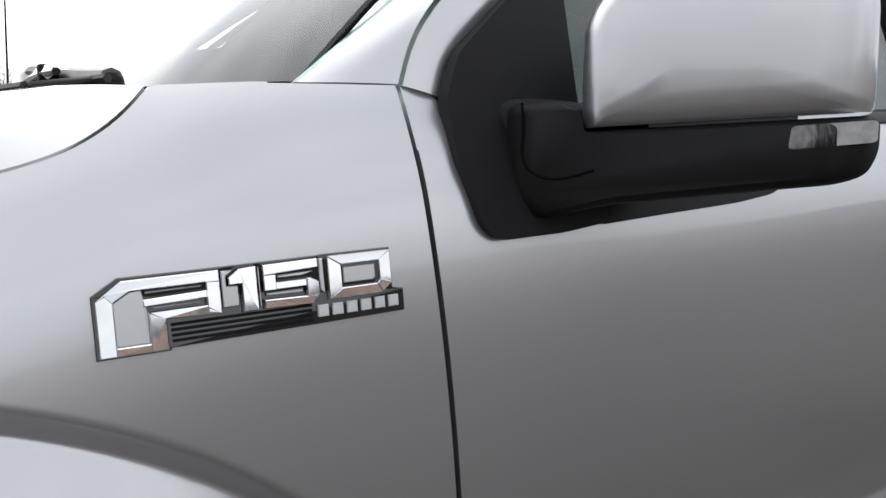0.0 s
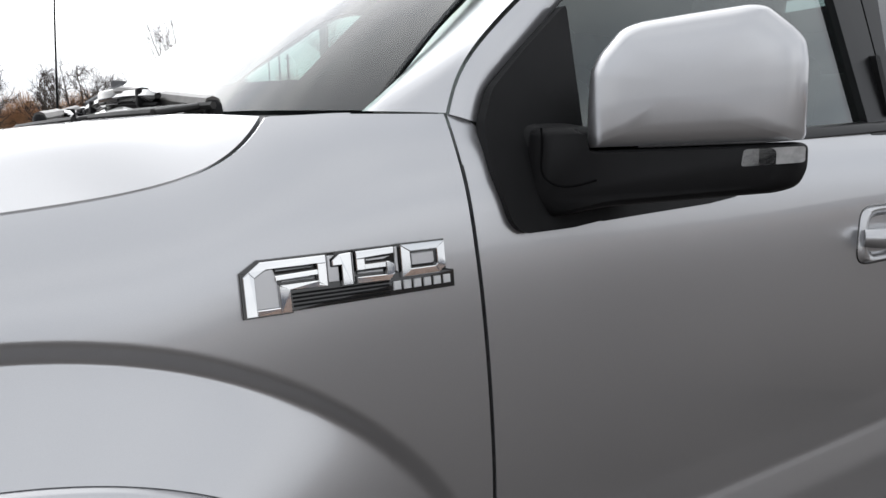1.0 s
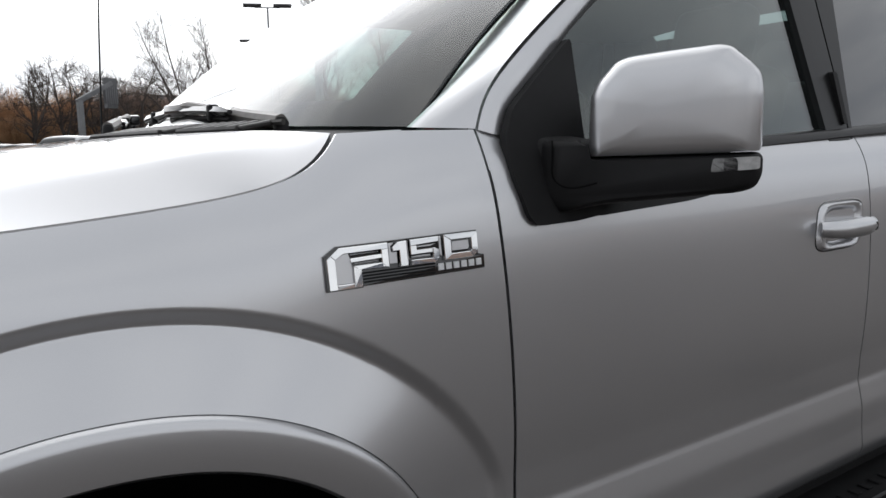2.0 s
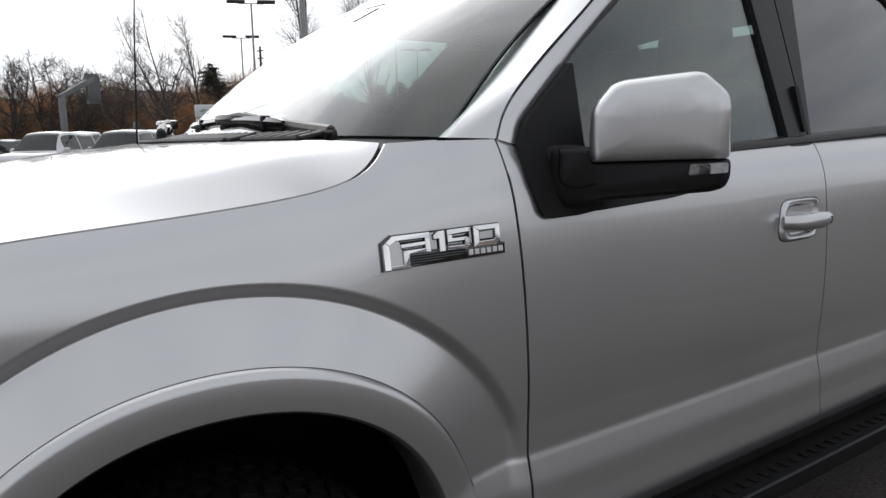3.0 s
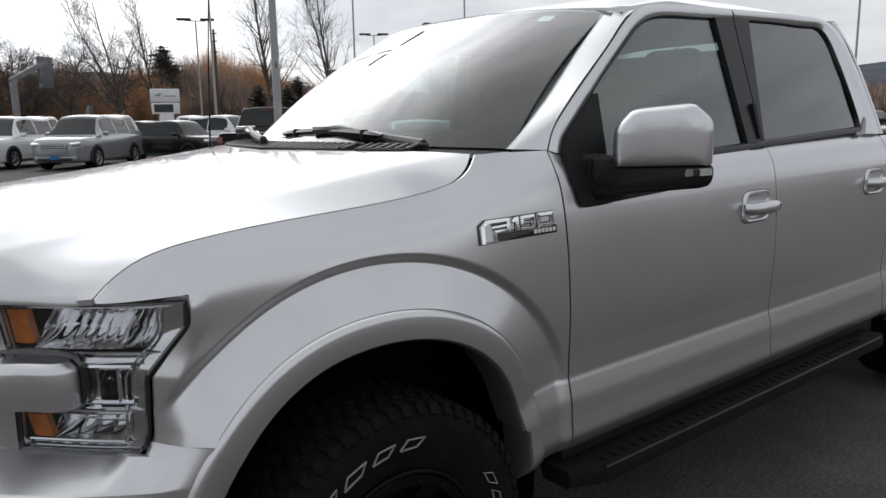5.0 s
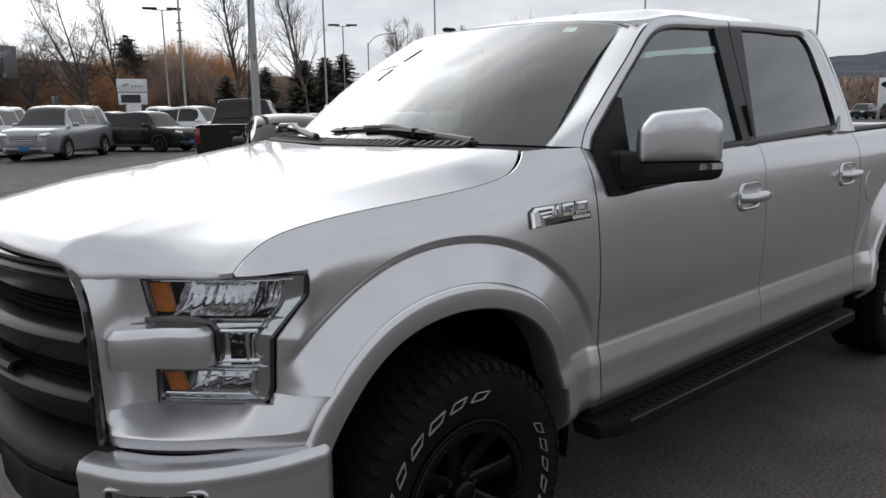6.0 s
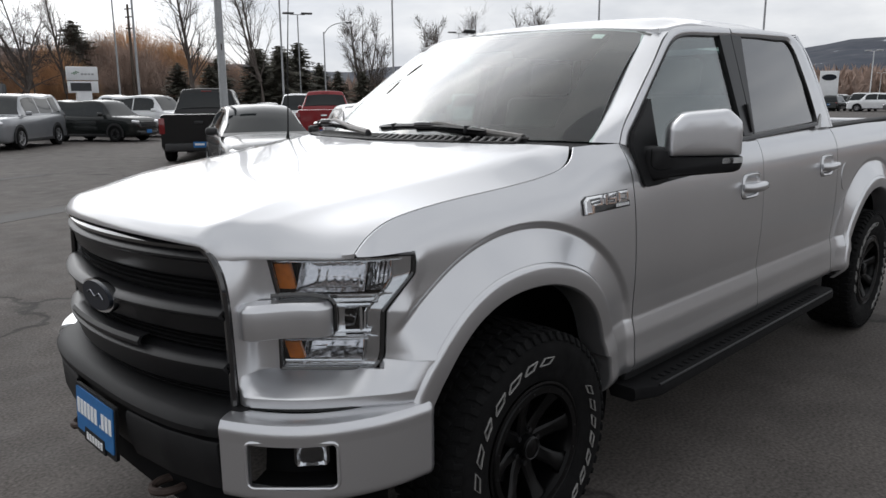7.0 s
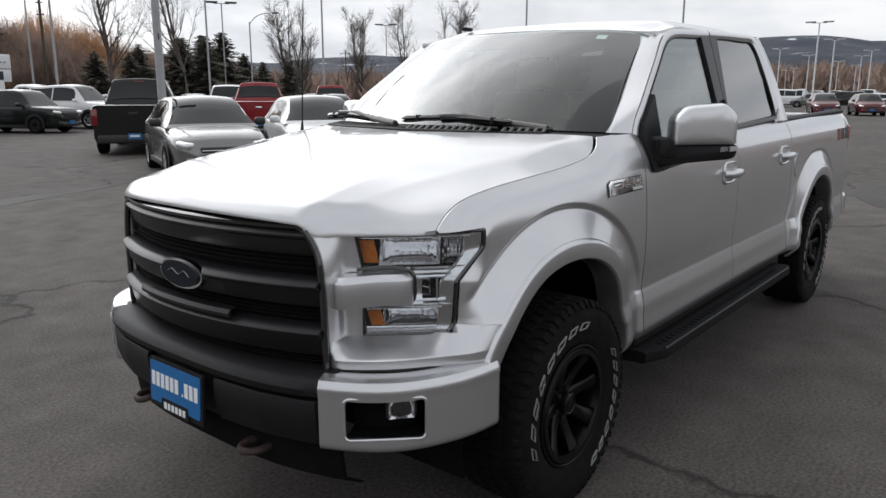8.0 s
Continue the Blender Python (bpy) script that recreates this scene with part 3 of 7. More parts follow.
for side in (False, True):
    door_f, pane_f = on_side(cut_front, .002), on_side(win_front, -.004)
    door_f[:, 1] += foot(door_f[:, 2])
    pane_f[:, 1] += foot(pane_f[:, 2]) * .5
    v, f = strip(door_f, pane_f, 70, 8, .007)
    link_mesh("front_door_frame", v, f, SILVER, truck, flip=side)
    v, f = strip(on_side(cut_rear, .002), on_side(win_rear, -.004), 70, 8, .010)
    link_mesh("rear_door_frame", v, f, SILVER, truck, flip=side)
    # windscreen pillar with the cab's upper rail
    inner = [A_BASE, (.75, -.757, 1.582), (.95, -.713, 1.738), A_TOP]
    outer = [(.639, -.862, 1.415), *[tuple(q) for q in (on_side([(.656, 1.460), (.719, 1.536), (.816, 1.611), (1.042, 1.773), (1.140, 1.841), (1.20, 1.868)], .001) + np.array([(0, float(foot(z)), 0) for z in (1.460, 1.536, 1.611, 1.773, 1.841, 1.868)]))]]
    v, f = strip(inner, outer, 60, 8, .007)
    link_mesh("windscreen_pillar", v, f, SILVER, truck, flip=side)
    # rear pillar
    c1 = on_side([(2.708, 1.924), (2.797, 1.858), (2.867, 1.66), (2.917, 1.52), (2.937, 1.45), (2.951, 1.405)], .001)
    c2 = np.array([(2.80, -.700, 1.940), (2.885, -.722, 1.842), (2.945, -.790, 1.66), (2.975, -.835, 1.52), (2.985, -.860, 1.45), (2.99, -.875, 1.405)])
    v, f = strip(c1, c2, 50, 8, .010)
    link_mesh("rear_pillar", v, f, SILVER, truck, flip=side)
    c3 = c2 * np.array((1, 0, 1)) + np.array((-.05, -.585, 0))
    v, f = strip(c2, c3, 50, 6, .0, (-.02, 0, 0))
    link_mesh("cab_corner", v, f, SILVER, truck, flip=side)
    inner_edge = on_side([(2.52, 1.915), (2.60, 1.90), (2.66, 1.85), (2.71, 1.64), (2.745, 1.51), (2.765, 1.40)], -.065)
    outer_edge = c2 + np.array((-.03, .06, 0))
    v, f = strip(outer_edge, inner_edge, 40, 6, .0, (0, .01, 0))
    link_mesh("rear_pillar_lining", v, f, CABIN, truck, flip=side)
    mid_edge = c3 + np.array((-.03, .05, 0))
    v, f = strip(outer_edge + np.array((-.012, 0, 0)), mid_edge, 40, 4, .0, (-.01, 0, 0))
    link_mesh("rear_corner_lining", v, f, CABIN, truck, flip=side)
    # black seal round the panes, middle pillar trim
    for path, nm in ((win_front, "window_seal"), (win_rear, "window_seal")):
        p = np.array(path, float)
        c = p.mean(0)
        ins = p + (c - p) / np.linalg.norm(c - p, axis=1)[:, None] * .016
        v, f = strip(on_side(p, .001), on_side(ins, -.010), 70, 4, .004, (0, .02, 0))
        link_mesh(nm, v, f, PILLAR_BLACK, truck, flip=side)

    def side_plate(name, outline, mat, parent, out, depth, label=""):
        vv, ff = prism(outline, depth, lambda a, b, d: (a, -(float(glass_w(b)) + out - d), b))
        return link_mesh(name, vv, ff, mat, parent, label, flip=side)

    side_plate("middle_pillar_trim", [(1.695, 1.878), (1.825, 1.888), (1.825, 1.374), (1.722, 1.370)], PILLAR_BLACK, truck, .004, .02)
    side_plate("middle_pillar_trim", [(1.832, 1.888), (1.945, 1.884), (1.842, 1.378), (1.832, 1.375)], PILLAR_BLACK, truck, .004, .02)
    side_plate("entry_keypad", rounded([(1.796, 1.55), (1.816, 1.55), (1.821, 1.415), (1.801, 1.415)], .008), BLACK_PLASTIC, truck, .009, .02)
    side_plate("front_door_glass", [(.70, 1.36), (.73, 1.465), (.862, 1.575), (1.101, 1.753), (1.19, 1.81), (1.27, 1.842), (1.37, 1.858), (1.54, 1.866), (1.70, 1.872), (1.722, 1.36)], GLASS_SIDE, truck, -.012, .004).visible_shadow = False
    side_plate("rear_door_glass", [(1.86, 1.37)] + [tuple(q) for q in path3(win_rear[1:], 48)] + [(2.70, 1.385)], GLASS_DARK, truck, -.012, .004).visible_shadow = False
    # belt strip
    xs = np.linspace(.84, 2.72, 50)
    zb = 1.350 + .0415 * (xs - 1.0)
    P = np.stack([np.stack([xs, -(glass_w(zb + dz) + o), zb + dz], 1) for dz, o in ((-.004, .004), (.0, .009), (.014, .009), (.020, .003), (.022, -.012))], 1)
    v, f = sheet(P, (0, .012, 0))
    link_mesh("belt_strip", v, f, PILLAR_BLACK, truck, flip=side)
    side_plate("window_corner_trim", rounded([(2.66, 1.425), (2.725, 1.425), (2.79, 1.49), (2.80, 1.475), (2.765, 1.41), (2.68, 1.402)], .012), GLOSS_BLACK, truck, .008, .02)

# roof
wx = np.linspace(-1, 1, 61)
roof_front = lambda w: .955 + .19 * (np.abs(w) / .68) ** 2
ux = np.linspace(0, 1, 60)
P = np.zeros((60, 61, 3))
for j, q in enumerate(wx):
    edge = .725
    w = q * edge
    x0, x1 = float(roof_front(min(abs(w), .68))), 2.845 - .10 * abs(q) ** 3
    x = x0 + (x1 - x0) * ux
    top = spline([.9, 1.15, 1.5, 2.0, 2.5, 2.85], [1.896, 1.940, 1.972, 1.984, 1.979, 1.950])(x)
    top = top - .022 * q * q - (top - .022 - 1.917) * sstep(.80, 1.0, abs(q)) ** 1.3 * sstep(0, .12, ux) - .010 * sstep(.80, 1.0, abs(q)) * (1 - sstep(0, .12, ux))
    front_z = 1.896 - .018 * (min(abs(w), .68) / .672) ** 3
    top = front_z + (top - front_z) * sstep(0, .20, ux) ** .8
    P[:, j] = np.stack([x, np.full(60, w), top], 1)
v, f = sheet(P[:, ::-1], (0, 0, -.02))
link_mesh("roof", v, f, SILVER, truck)
link_mesh("roof_antenna", *moved(rbox((.075, .035, .022), .010), pose(1.30, .50, 1.958)), BLACK_PLASTIC, truck, "small black roof antenna")

# windscreen
bot = path3([(.545, -.800, 1.421), (.425, -.62, 1.428), (.325, -.33, 1.432), (.285, 0, 1.434), (.325, .33, 1.432), (.425, .62, 1.428), (.545, .80, 1.421)], 61)
top = path3([(1.146, -.668, 1.874), (1.03, -.45, 1.888), (.97, -.22, 1.891), (.955, 0, 1.892), (.97, .22, 1.891), (1.03, .45, 1.888), (1.146, .668, 1.874)], 61)
T = np.linspace(0, 1, 40)[:, None, None]
W = bot[None] * (1 - T) + top[None] * T
W[..., 0] -= .020 * np.sin(math.pi * T[..., 0])
W[..., 2] += .022 * np.sin(math.pi * T[..., 0])
v, f = sheet(W[:, ::-1], (.003, 0, -.004))
screen = link_mesh("windscreen", v, f, GLASS_FRONT, truck)
screen.visible_shadow = False
screen.data.materials.append(GLASS_INNER)      # the inner face is tinted but not glossy
n_face = (W.shape[0] - 1) * (W.shape[1] - 1)
for poly in screen.data.polygons[n_face:2 * n_face]:
    poly.material_index = 1
for nm, g in (("windscreen_border", W[:5]), ("windscreen_border", W[:, :7]), ("windscreen_border", W[:, -7:]), ("windscreen_border", W[-3:])):
    v, f = sheet(np.array(g)[:, ::-1] + np.array((.0045, 0, -.006)), (.002, 0, -.002))
    link_mesh(nm, v, f, FRIT, truck)
G = W[35:38, 7:10] + np.array((.003, 0, -.0045))
link_mesh("inspection_sticker", *sheet(G[:, ::-1], (.0006, 0, -.0006)), STICKER, truck, "pale green sticker inside the windscreen")

# cowl below the windscreen, with ribs
hr = np.concatenate([hood_rear[::-1] * np.array((1, -1, 1)), hood_rear[1:]])
hr = path3(hr[::6], 61)
T = np.linspace(0, 1, 6)[:, None, None]
C = (hr[None] + np.array((.004, 0, -.012))) * (1 - T) + (bot[None] + np.array((.01, 0, -.006))) * T
v, f = sheet(C[:, ::-1], (0, 0, -.02))
link_mesh("cowl_panel", v, f, BLACK_PLASTIC, truck)
for k in range(38):
    q = -.62 + k * .0335
    if -.45 < q < -.39:
        continue
    xr = float(np.interp(abs(q), hood_rear[:, 1], hood_rear[:, 0]))
    deep = .105 - .035 * abs(q)
    vv, ff = rbox((deep, .0155, .010), .003, (0, 0, 0), (0, -9, 0), 1)
    link_mesh("cowl_louvre", *moved((vv, ff), pose(xr + .016 + deep / 2, q + .012, 1.4305, 0, 0, 24 if q < .05 else -24)), COWL_GREY, truck)
for q0, q1 in ((-.625, -.455), (-.385, .64)):
    w = np.linspace(q0, q1, 24)
    xr = np.interp(np.abs(w), hood_rear[:, 1], hood_rear[:, 0])
    link_mesh("cowl_lip", *tube(np.stack([xr + .016, w, np.full(24, 1.424)], 1), .006, 6), COWL_GREY, truck)
    link_mesh("cowl_lip", *tube(np.stack([xr + .124 - .035 * np.abs(w), w, np.full(24, 1.436)], 1), .006, 6), COWL_GREY, truck)
# ---- front end ----
def shell(P, off, keep):
    """Like sheet(), with only the cells that keep allows."""
    P = np.array(P, float)
    n, m, _ = P.shape
    k = n * m
    v = np.concatenate([P.reshape(-1, 3), (P + np.array(off)).reshape(-1, 3)])
    f, edges = [], {}
    for i in range(n - 1):
        for j in range(m - 1):
            if keep[i, j]:
                a = i * m + j
                q = (a, a + m, a + m + 1, a + 1)
                f += [q, tuple(x + k for x in q[::-1])]
                for e in zip(q, q[1:] + q[:1]):
                    edges[e] = 1
    for a, b in edges:
        if (b, a) not in edges:
            f.append((b, a, a + k, b + k))
    bm = bmesh.new()
    bv = [bm.verts.new(c) for c in v]
    for q in f:
        bm.faces.new([bv[i] for i in q])
    loose = [x for x in bm.verts if not x.link_faces]
    bmesh.ops.delete(bm, geom=loose, context="VERTS")
    bmesh.ops.recalc_face_normals(bm, faces=bm.faces[:])
    bm.verts.index_update()
    out = [x.co[:] for x in bm.verts], [[x.index for x in q.verts] for q in bm.faces]
    bm.free()
    return out


lens_left = lerp_table([.805, .914, .98, 1.034, 1.152], [-.742, -.741, -.741, -.741, -.757])      # inner edge of the lamp by height
gw = spline([.70, .732, .9, 1.044, 1.13, 1.186], [.582, .581, .578, .571, .547, .508])      # half width of the grille opening by height
gx = spline([.70, .732, .9, 1.044, 1.13, 1.186], [-.868, -.868, -.871, -.874, -.886, -.912])
for side in (False, True):
    # silver fascia: the pillar beside the grille, the shelf under the lamp
    foot_x = np.array((-.530, -.515, -.500, -.475, -.428))
    foot_y = hug_lamp(np.stack([foot_x, -side_w(foot_x, .8425 + 0 * foot_x), .8425 + 0 * foot_x], 1))[:, 1]
    fender_foot = [(float(a), -float(b)) for a, b in zip(foot_x, foot_y)]
    zs = np.linspace(.723, .818, 36)
    rows = []
    for z in zs:
        pts_lo = [(float(gx(z)), float(gw(z))), (-.868, .605), (-.845, .648), (-.79, .718), (-.715, .785), (-.635, .840), (-.57, .884), (-.51, .916), (-.455, .939)]
        pts_hi = [(float(gx(z)), float(gw(z))), (-.82, .574), (-.762, .586), (-.70, .650), (-.65, .704), (-.60, .756), (-.552, .800), *fender_foot]
        a, b = path3(pts_lo, 90), path3(pts_hi, 90)
        k = np.clip((z - .762) / (.053 + .026 * sstep(-.60, -.545, b[:, 0])), 0, 1)[:, None]
        p = a * (1 - k) + b * k
        lip = .010 * sstep(.735, .723, z)
        rows.append(np.stack([p[:, 0] + lip, -p[:, 1], np.full(90, z)], 1))
    low = sheet(np.array(rows), (.012, .006, 0))
    zs = np.linspace(.815, 1.148, 40)
    rows = []
    for z in zs:
        p = path3([(float(gx(z)), float(gw(z))), (-.83, .5 * float(gw(z)) + .29), (-.79, .574), (-.762, .586), (float(lens_left(z)) + .003, float(lens_plan(float(lens_left(z)))) + .004)], 24)
        rows.append(np.stack([p[:, 0], -p[:, 1], np.full(24, z)], 1))
    pil = sheet(np.array(rows), (.01, .006, 0))
    cols = b[:, 0] > -.550
    rows = []
    for z in np.linspace(.814, .8412, 6):
        k = min((z - .762) / .079, 1)
        p = (a * (1 - k) + b * k)[cols]
        p[:, 0] = np.maximum(p[:, 0], float(lamp_edge(z)) + .002)
        rows.append(np.stack([p[:, 0], -p[:, 1], np.full(len(p), z)], 1))
    end = sheet(np.array(rows), (.006, .01, 0))
    v, f = join(low, pil, end)
    link_mesh("front_fascia", v, f, SILVER, truck, flip=side, sharp=16)
    # the bracket that reaches from the pillar over the lamp
    zc = [(.9235, .000), (.924, .0125), (.9255, .0150), (.928, .0158), (.975, .0160), (1.004, .0160), (1.0075, .0150), (1.019, .006), (1.024, .000)]
    rows = []
    arm = path3([(-.845, .566), (-.846, .606), (-.80, .640), (-.72, .695), (-.668, .733), (-.650, .728), (-.645, .70)], 40)
    tang = np.gradient(arm, axis=0)
    nrm = np.stack([tang[:, 1], -tang[:, 0]], 1)
    nrm /= np.linalg.norm(nrm, axis=1)[:, None]
    nrm *= -np.sign(nrm[20, 0] + 1e-9)
    for z, o in zc:
        q = arm + nrm * (o - .006)
        rows.append(np.stack([q[:, 0], -q[:, 1], np.full(40, z)], 1))
    G = np.array(rows)
    v, f = sheet(G, (.05, .03, 0))
    link_mesh("lamp_bracket", v, f, SILVER, truck, flip=side)

    # headlight
    lamp = new("headlight")
    lamp.parent = truck
    tagged(lamp, "clear C-shaped headlight with amber side lamps")
    n, m = 40, 40
    zz = np.linspace(.815, 1.152, n)
    rows = []
    for z in zz:
        xs = np.linspace(float(lens_left(z)), float(lamp_edge(z)) - .002, m)
        rows.append(np.stack([xs, -(lens_plan(xs) + .004), np.full(m, z)], 1))
    L = np.array(rows)
    v, f = sheet(L, (.003, .003, 0))
    link_mesh("lens", v, f, CLEAR, lamp, flip=side).visible_shadow = False
    ring = np.concatenate([L[0], L[1:, -1], L[-1, -2::-1], L[-2::-1, 0]]) + np.array((0, -.001, 0))
    link_mesh("gasket", *tube(np.concatenate([ring, ring[:1]]), .0065, 6), GLOSS_BLACK, lamp, flip=side)
    # gasket round the bracket
    bx = [(-.755, 1.034), (-.66, 1.034), (-.635, 1.02), (-.630, .975), (-.635, .928), (-.66, .914), (-.755, .914)]
    bp = path3([(x, -(float(lens_plan(x)) + .005), z) for x, z in bx], 40)
    link_mesh("gasket", *tube(bp, .0075, 6), GLOSS_BLACK, lamp, flip=side)

    def bowl(x0, x1, z0, z1, depth, flutes, waves=0.006):
        """A concave bright reflector behind the lens."""
        a, b = np.meshgrid(np.linspace(0, 1, 44), np.linspace(0, 1, 26), indexing="ij")
        xs = x0 + (x1 - x0) * a
        d = depth * (1 - (2 * a - 1) ** 4) ** .5 * (1 - (2 * b - 1) ** 4) ** .5 + waves * np.abs(np.sin(math.pi * flutes * a)) + .014 * ((b * 2.6 + .25 * a) % 1.0)
        d = d * .55 + .075 * b
        P = np.stack([xs + d * .80, -(lens_plan(xs) - .012) + d * .62, z0 + (z1 - z0) * b + 0 * a], 2)
        return sheet(P, (.004, .004, 0))

    housing_rows = []
    for z in (.812, 1.154):
        xs = np.linspace(-.752, float(lamp_edge(z)), 20)
        housing_rows.append(np.stack([xs, -(lens_plan(xs) - .13), np.full(20, z)], 1))
    link_mesh("housing", *sheet(np.array(housing_rows) + np.array((.10, 0, 0)), (.02, .02, 0)), VOID_BLACK, lamp, flip=side)
    for z in (.820, .905, 1.034, 1.145):
        x1 = float(lamp_edge(z)) - .006
        xs = np.linspace(-.748, x1, 20)
        P = np.stack([np.stack([xs, -(lens_plan(xs) - .006), np.full(20, z)], 1), np.stack([xs + .09, -(lens_plan(xs) - .085), np.full(20, z + .006)], 1)], 0)
        link_mesh("reflector_shelf", *sheet(P, (0, 0, .004)), REFLECTOR, lamp, flip=side)
    link_mesh("reflector", *bowl(-.700, -.560, 1.042, 1.132, .085, 8), REFLECTOR, lamp, flip=side)
    link_mesh("reflector", *bowl(-.556, -.468, 1.046, 1.138, .055, 9, .004), REFLECTOR, lamp, flip=side)
    link_mesh("reflector", *bowl(-.695, -.560, .830, .903, .08, 5), REFLECTOR, lamp, flip=side)
    link_mesh("reflector", *bowl(-.622, -.585, .940, .992, .05, 4, .002), REFLECTOR, lamp, flip=side)
    # square inner chamber frame
    for z in (.926, 1.004):
        xs = np.linspace(-.635, -.548, 8)
        link_mesh("chamber_frame", *tube(np.stack([xs, -(lens_plan(xs) - .010), np.full(8, z)], 1), .006, 6), CHROME, lamp, flip=side)
    for x in (-.635, -.570):
        link_mesh("chamber_frame", *tube([(x, -(float(lens_plan(x)) - .010), .926), (x, -(float(lens_plan(x)) - .010), 1.004)], .006, 6), CHROME, lamp, flip=side)
    # satin bezel: along the outer edge, round the foot and over the top
    def bezel(x0, x1, z0, z1, n1=26, n2=26):
        a, b = np.meshgrid(np.linspace(0, 1, n1), np.linspace(0, 1, n2), indexing="ij")
        zb = z0 + (z1 - z0) * b
        xs = x0(zb) * (1 - a) + x1(zb) * a
        sunk = .004 + .014 * a * (1 if z1 - z0 > .1 else 0) + .010 * np.sin(math.pi * b) * (1 if z1 - z0 < .1 else 0)
        return sheet(np.stack([xs + .4 * sunk, -(lens_plan(xs) - sunk), zb], 2), (.004, .004, 0))

    edge_in = lambda z: lamp_edge(z) - .034 - .012 * sstep(1.06, 1.11, z)
    link_mesh("bezel", *bezel(lambda z: lamp_edge(z) - .005, edge_in, .822, 1.146), BEZEL, lamp, flip=side)
    link_mesh("bezel", *bezel(lambda z: lamp_edge(z) - .03, const(-.735), .820, .836, 30, 5), BEZEL, lamp, flip=side)
    link_mesh("bezel", *bezel(lambda z: lamp_edge(z) - .03, const(-.742), 1.134, 1.145, 30, 5), BEZEL, lamp, flip=side)
    link_mesh("bezel", *bezel(lambda z: lamp_edge(z) - .03, const(-.632), 1.010, 1.034, 30, 5), BEZEL, lamp, flip=side)
    link_mesh("bezel", *bezel(lambda z: lamp_edge(z) - .03, const(-.735), .900, .916, 30, 5), BEZEL, lamp, flip=side)
    link_mesh("bezel", *bezel(const(-.630), const(-.606), .912, 1.012, 6, 12), BEZEL, lamp, flip=side)
    for line in ([(float(edge_in(z)), z) for z in np.linspace(.838, 1.134, 26)], [(x, .8365) for x in np.linspace(-.735, -.57, 12)], [(x, 1.0345) for x in np.linspace(-.64, -.53, 12)], [(x, .8995) for x in np.linspace(-.735, -.57, 12)], [(x, 1.1335) for x in np.linspace(-.748, -.50, 14)]):
        link_mesh("bright_line", *tube([(x, -(float(lens_plan(x)) - .012), z) for x, z in line], .0032, 6), CHROME, lamp, flip=side)
    for x0, x1, z0, z1 in ((-.738, -.706, 1.052, 1.126), (-.724, -.694, .842, .892)):
        a, b = np.meshgrid(np.linspace(0, 1, 12), np.linspace(0, 1, 8), indexing="ij")
        xs = x0 + (x1 - x0) * a + .010 * (1 - b)
        P = np.stack([xs, -(lens_plan(xs) - .020 + .008 * np.sin(math.pi * a)), z0 + (z1 - z0) * b], 2)
        link_mesh("amber_lamp", *sheet(P, (.012, .01, 0)), AMBER, lamp, "amber turn lamp", flip=side)

# grille
grille = new("grille")
grille.parent = truck
tagged(grille, "dark grey three-bar grille")


def grille_x(w, z):
    return -1.008 + .125 * (np.abs(w) / .57) ** 2.1 + .10 * np.maximum(np.asarray(z) - 1.0, 0) ** 1.3


ww = np.linspace(-1, 1, 61)


def blade(zt, zb, out=.0):
    cross = [(.055, zt + .003), (.006, zt), (-.004, zt - .003), (-.021, zt - .015), (-.025, zt - .020), (-.024, zt - .026), (-.010, (zt + zb) / 2 + .01), (.000, zb + .012), (.010, zb + .003), (.045, zb)]
    P = []
    for dx, z in cross:
        half = float(gw(z)) - .008
        w = ww * half
        P.append(np.stack([grille_x(w, z) + dx + out, w, np.full(61, z)], 1))
    return sheet(np.array(P), (.012, 0, 0))


for zt, zb in ((1.176, 1.085), (1.020, .925), (.868, .765)):
    link_mesh("grille_bar", *blade(zt, zb, .014 if zt > 1.1 else .0), GRILLE_GREY, grille)
for z in (1.075, 1.060, 1.045, .910, .897, .884, .752, .742):
    w = ww * (float(gw(z)) - .01)
    link_mesh("grille_fin", *tube(np.stack([grille_x(w, z) + .035, w, np.full(61, z)], 1), .0042, 5), VOID_BLACK, grille)
zz = np.linspace(.715, 1.182, 12)
P = np.array([np.stack([grille_x(ww * float(gw(z)) * .96, z) + .055, ww * float(gw(z)) * .96, np.full(61, z)], 1) for z in zz])
link_mesh("grille_backing", *sheet(P, (.01, 0, 0)), VOID_BLACK, grille)
zs = np.linspace(.728, 1.163, 26)
edge = [(float(grille_x(gw(z), z)) - .004, -float(gw(z)) + .004, z) for z in zs]
topw = np.linspace(-.49, .49, 30)
topl = [(float(grille_x(w, 1.183)) + .004, w, 1.183) for w in topw]
rim = edge + topl + [(x, -y, z) for x, y, z in edge[::-1]]
link_mesh("grille_frame", *tube(rim, .011, 6), GLOSS_BLACK, grille)
# raised lip in the middle of the lowest bar
w = np.linspace(-.26, .26, 30)
P = np.array([np.stack([grille_x(w, .9) + dx, w, np.full(30, z) ], 1) for dx, z in ((.0, .898), (-.022, .893), (-.030, .880), (-.028, .868), (.0, .862))])
link_mesh("grille_lip", *sheet(P, (.01, 0, 0)), GRILLE_GREY, grille)
# oval emblem, plain
emblem = new("oval_emblem")
emblem.parent = truck
tagged(emblem, "plain dark blue oval emblem with a chrome rim")
t = np.linspace(0, 2 * math.pi, 48, endpoint=False)
ov = [(.122 * math.cos(a), .052 * math.sin(a)) for a in t]
ex = float(grille_x(0, .985)) - .012


def emblem_place(k):
    return lambda a, b, d: (ex - d + .10 * a * a + .01, a * k - .028, .984 + b * k)


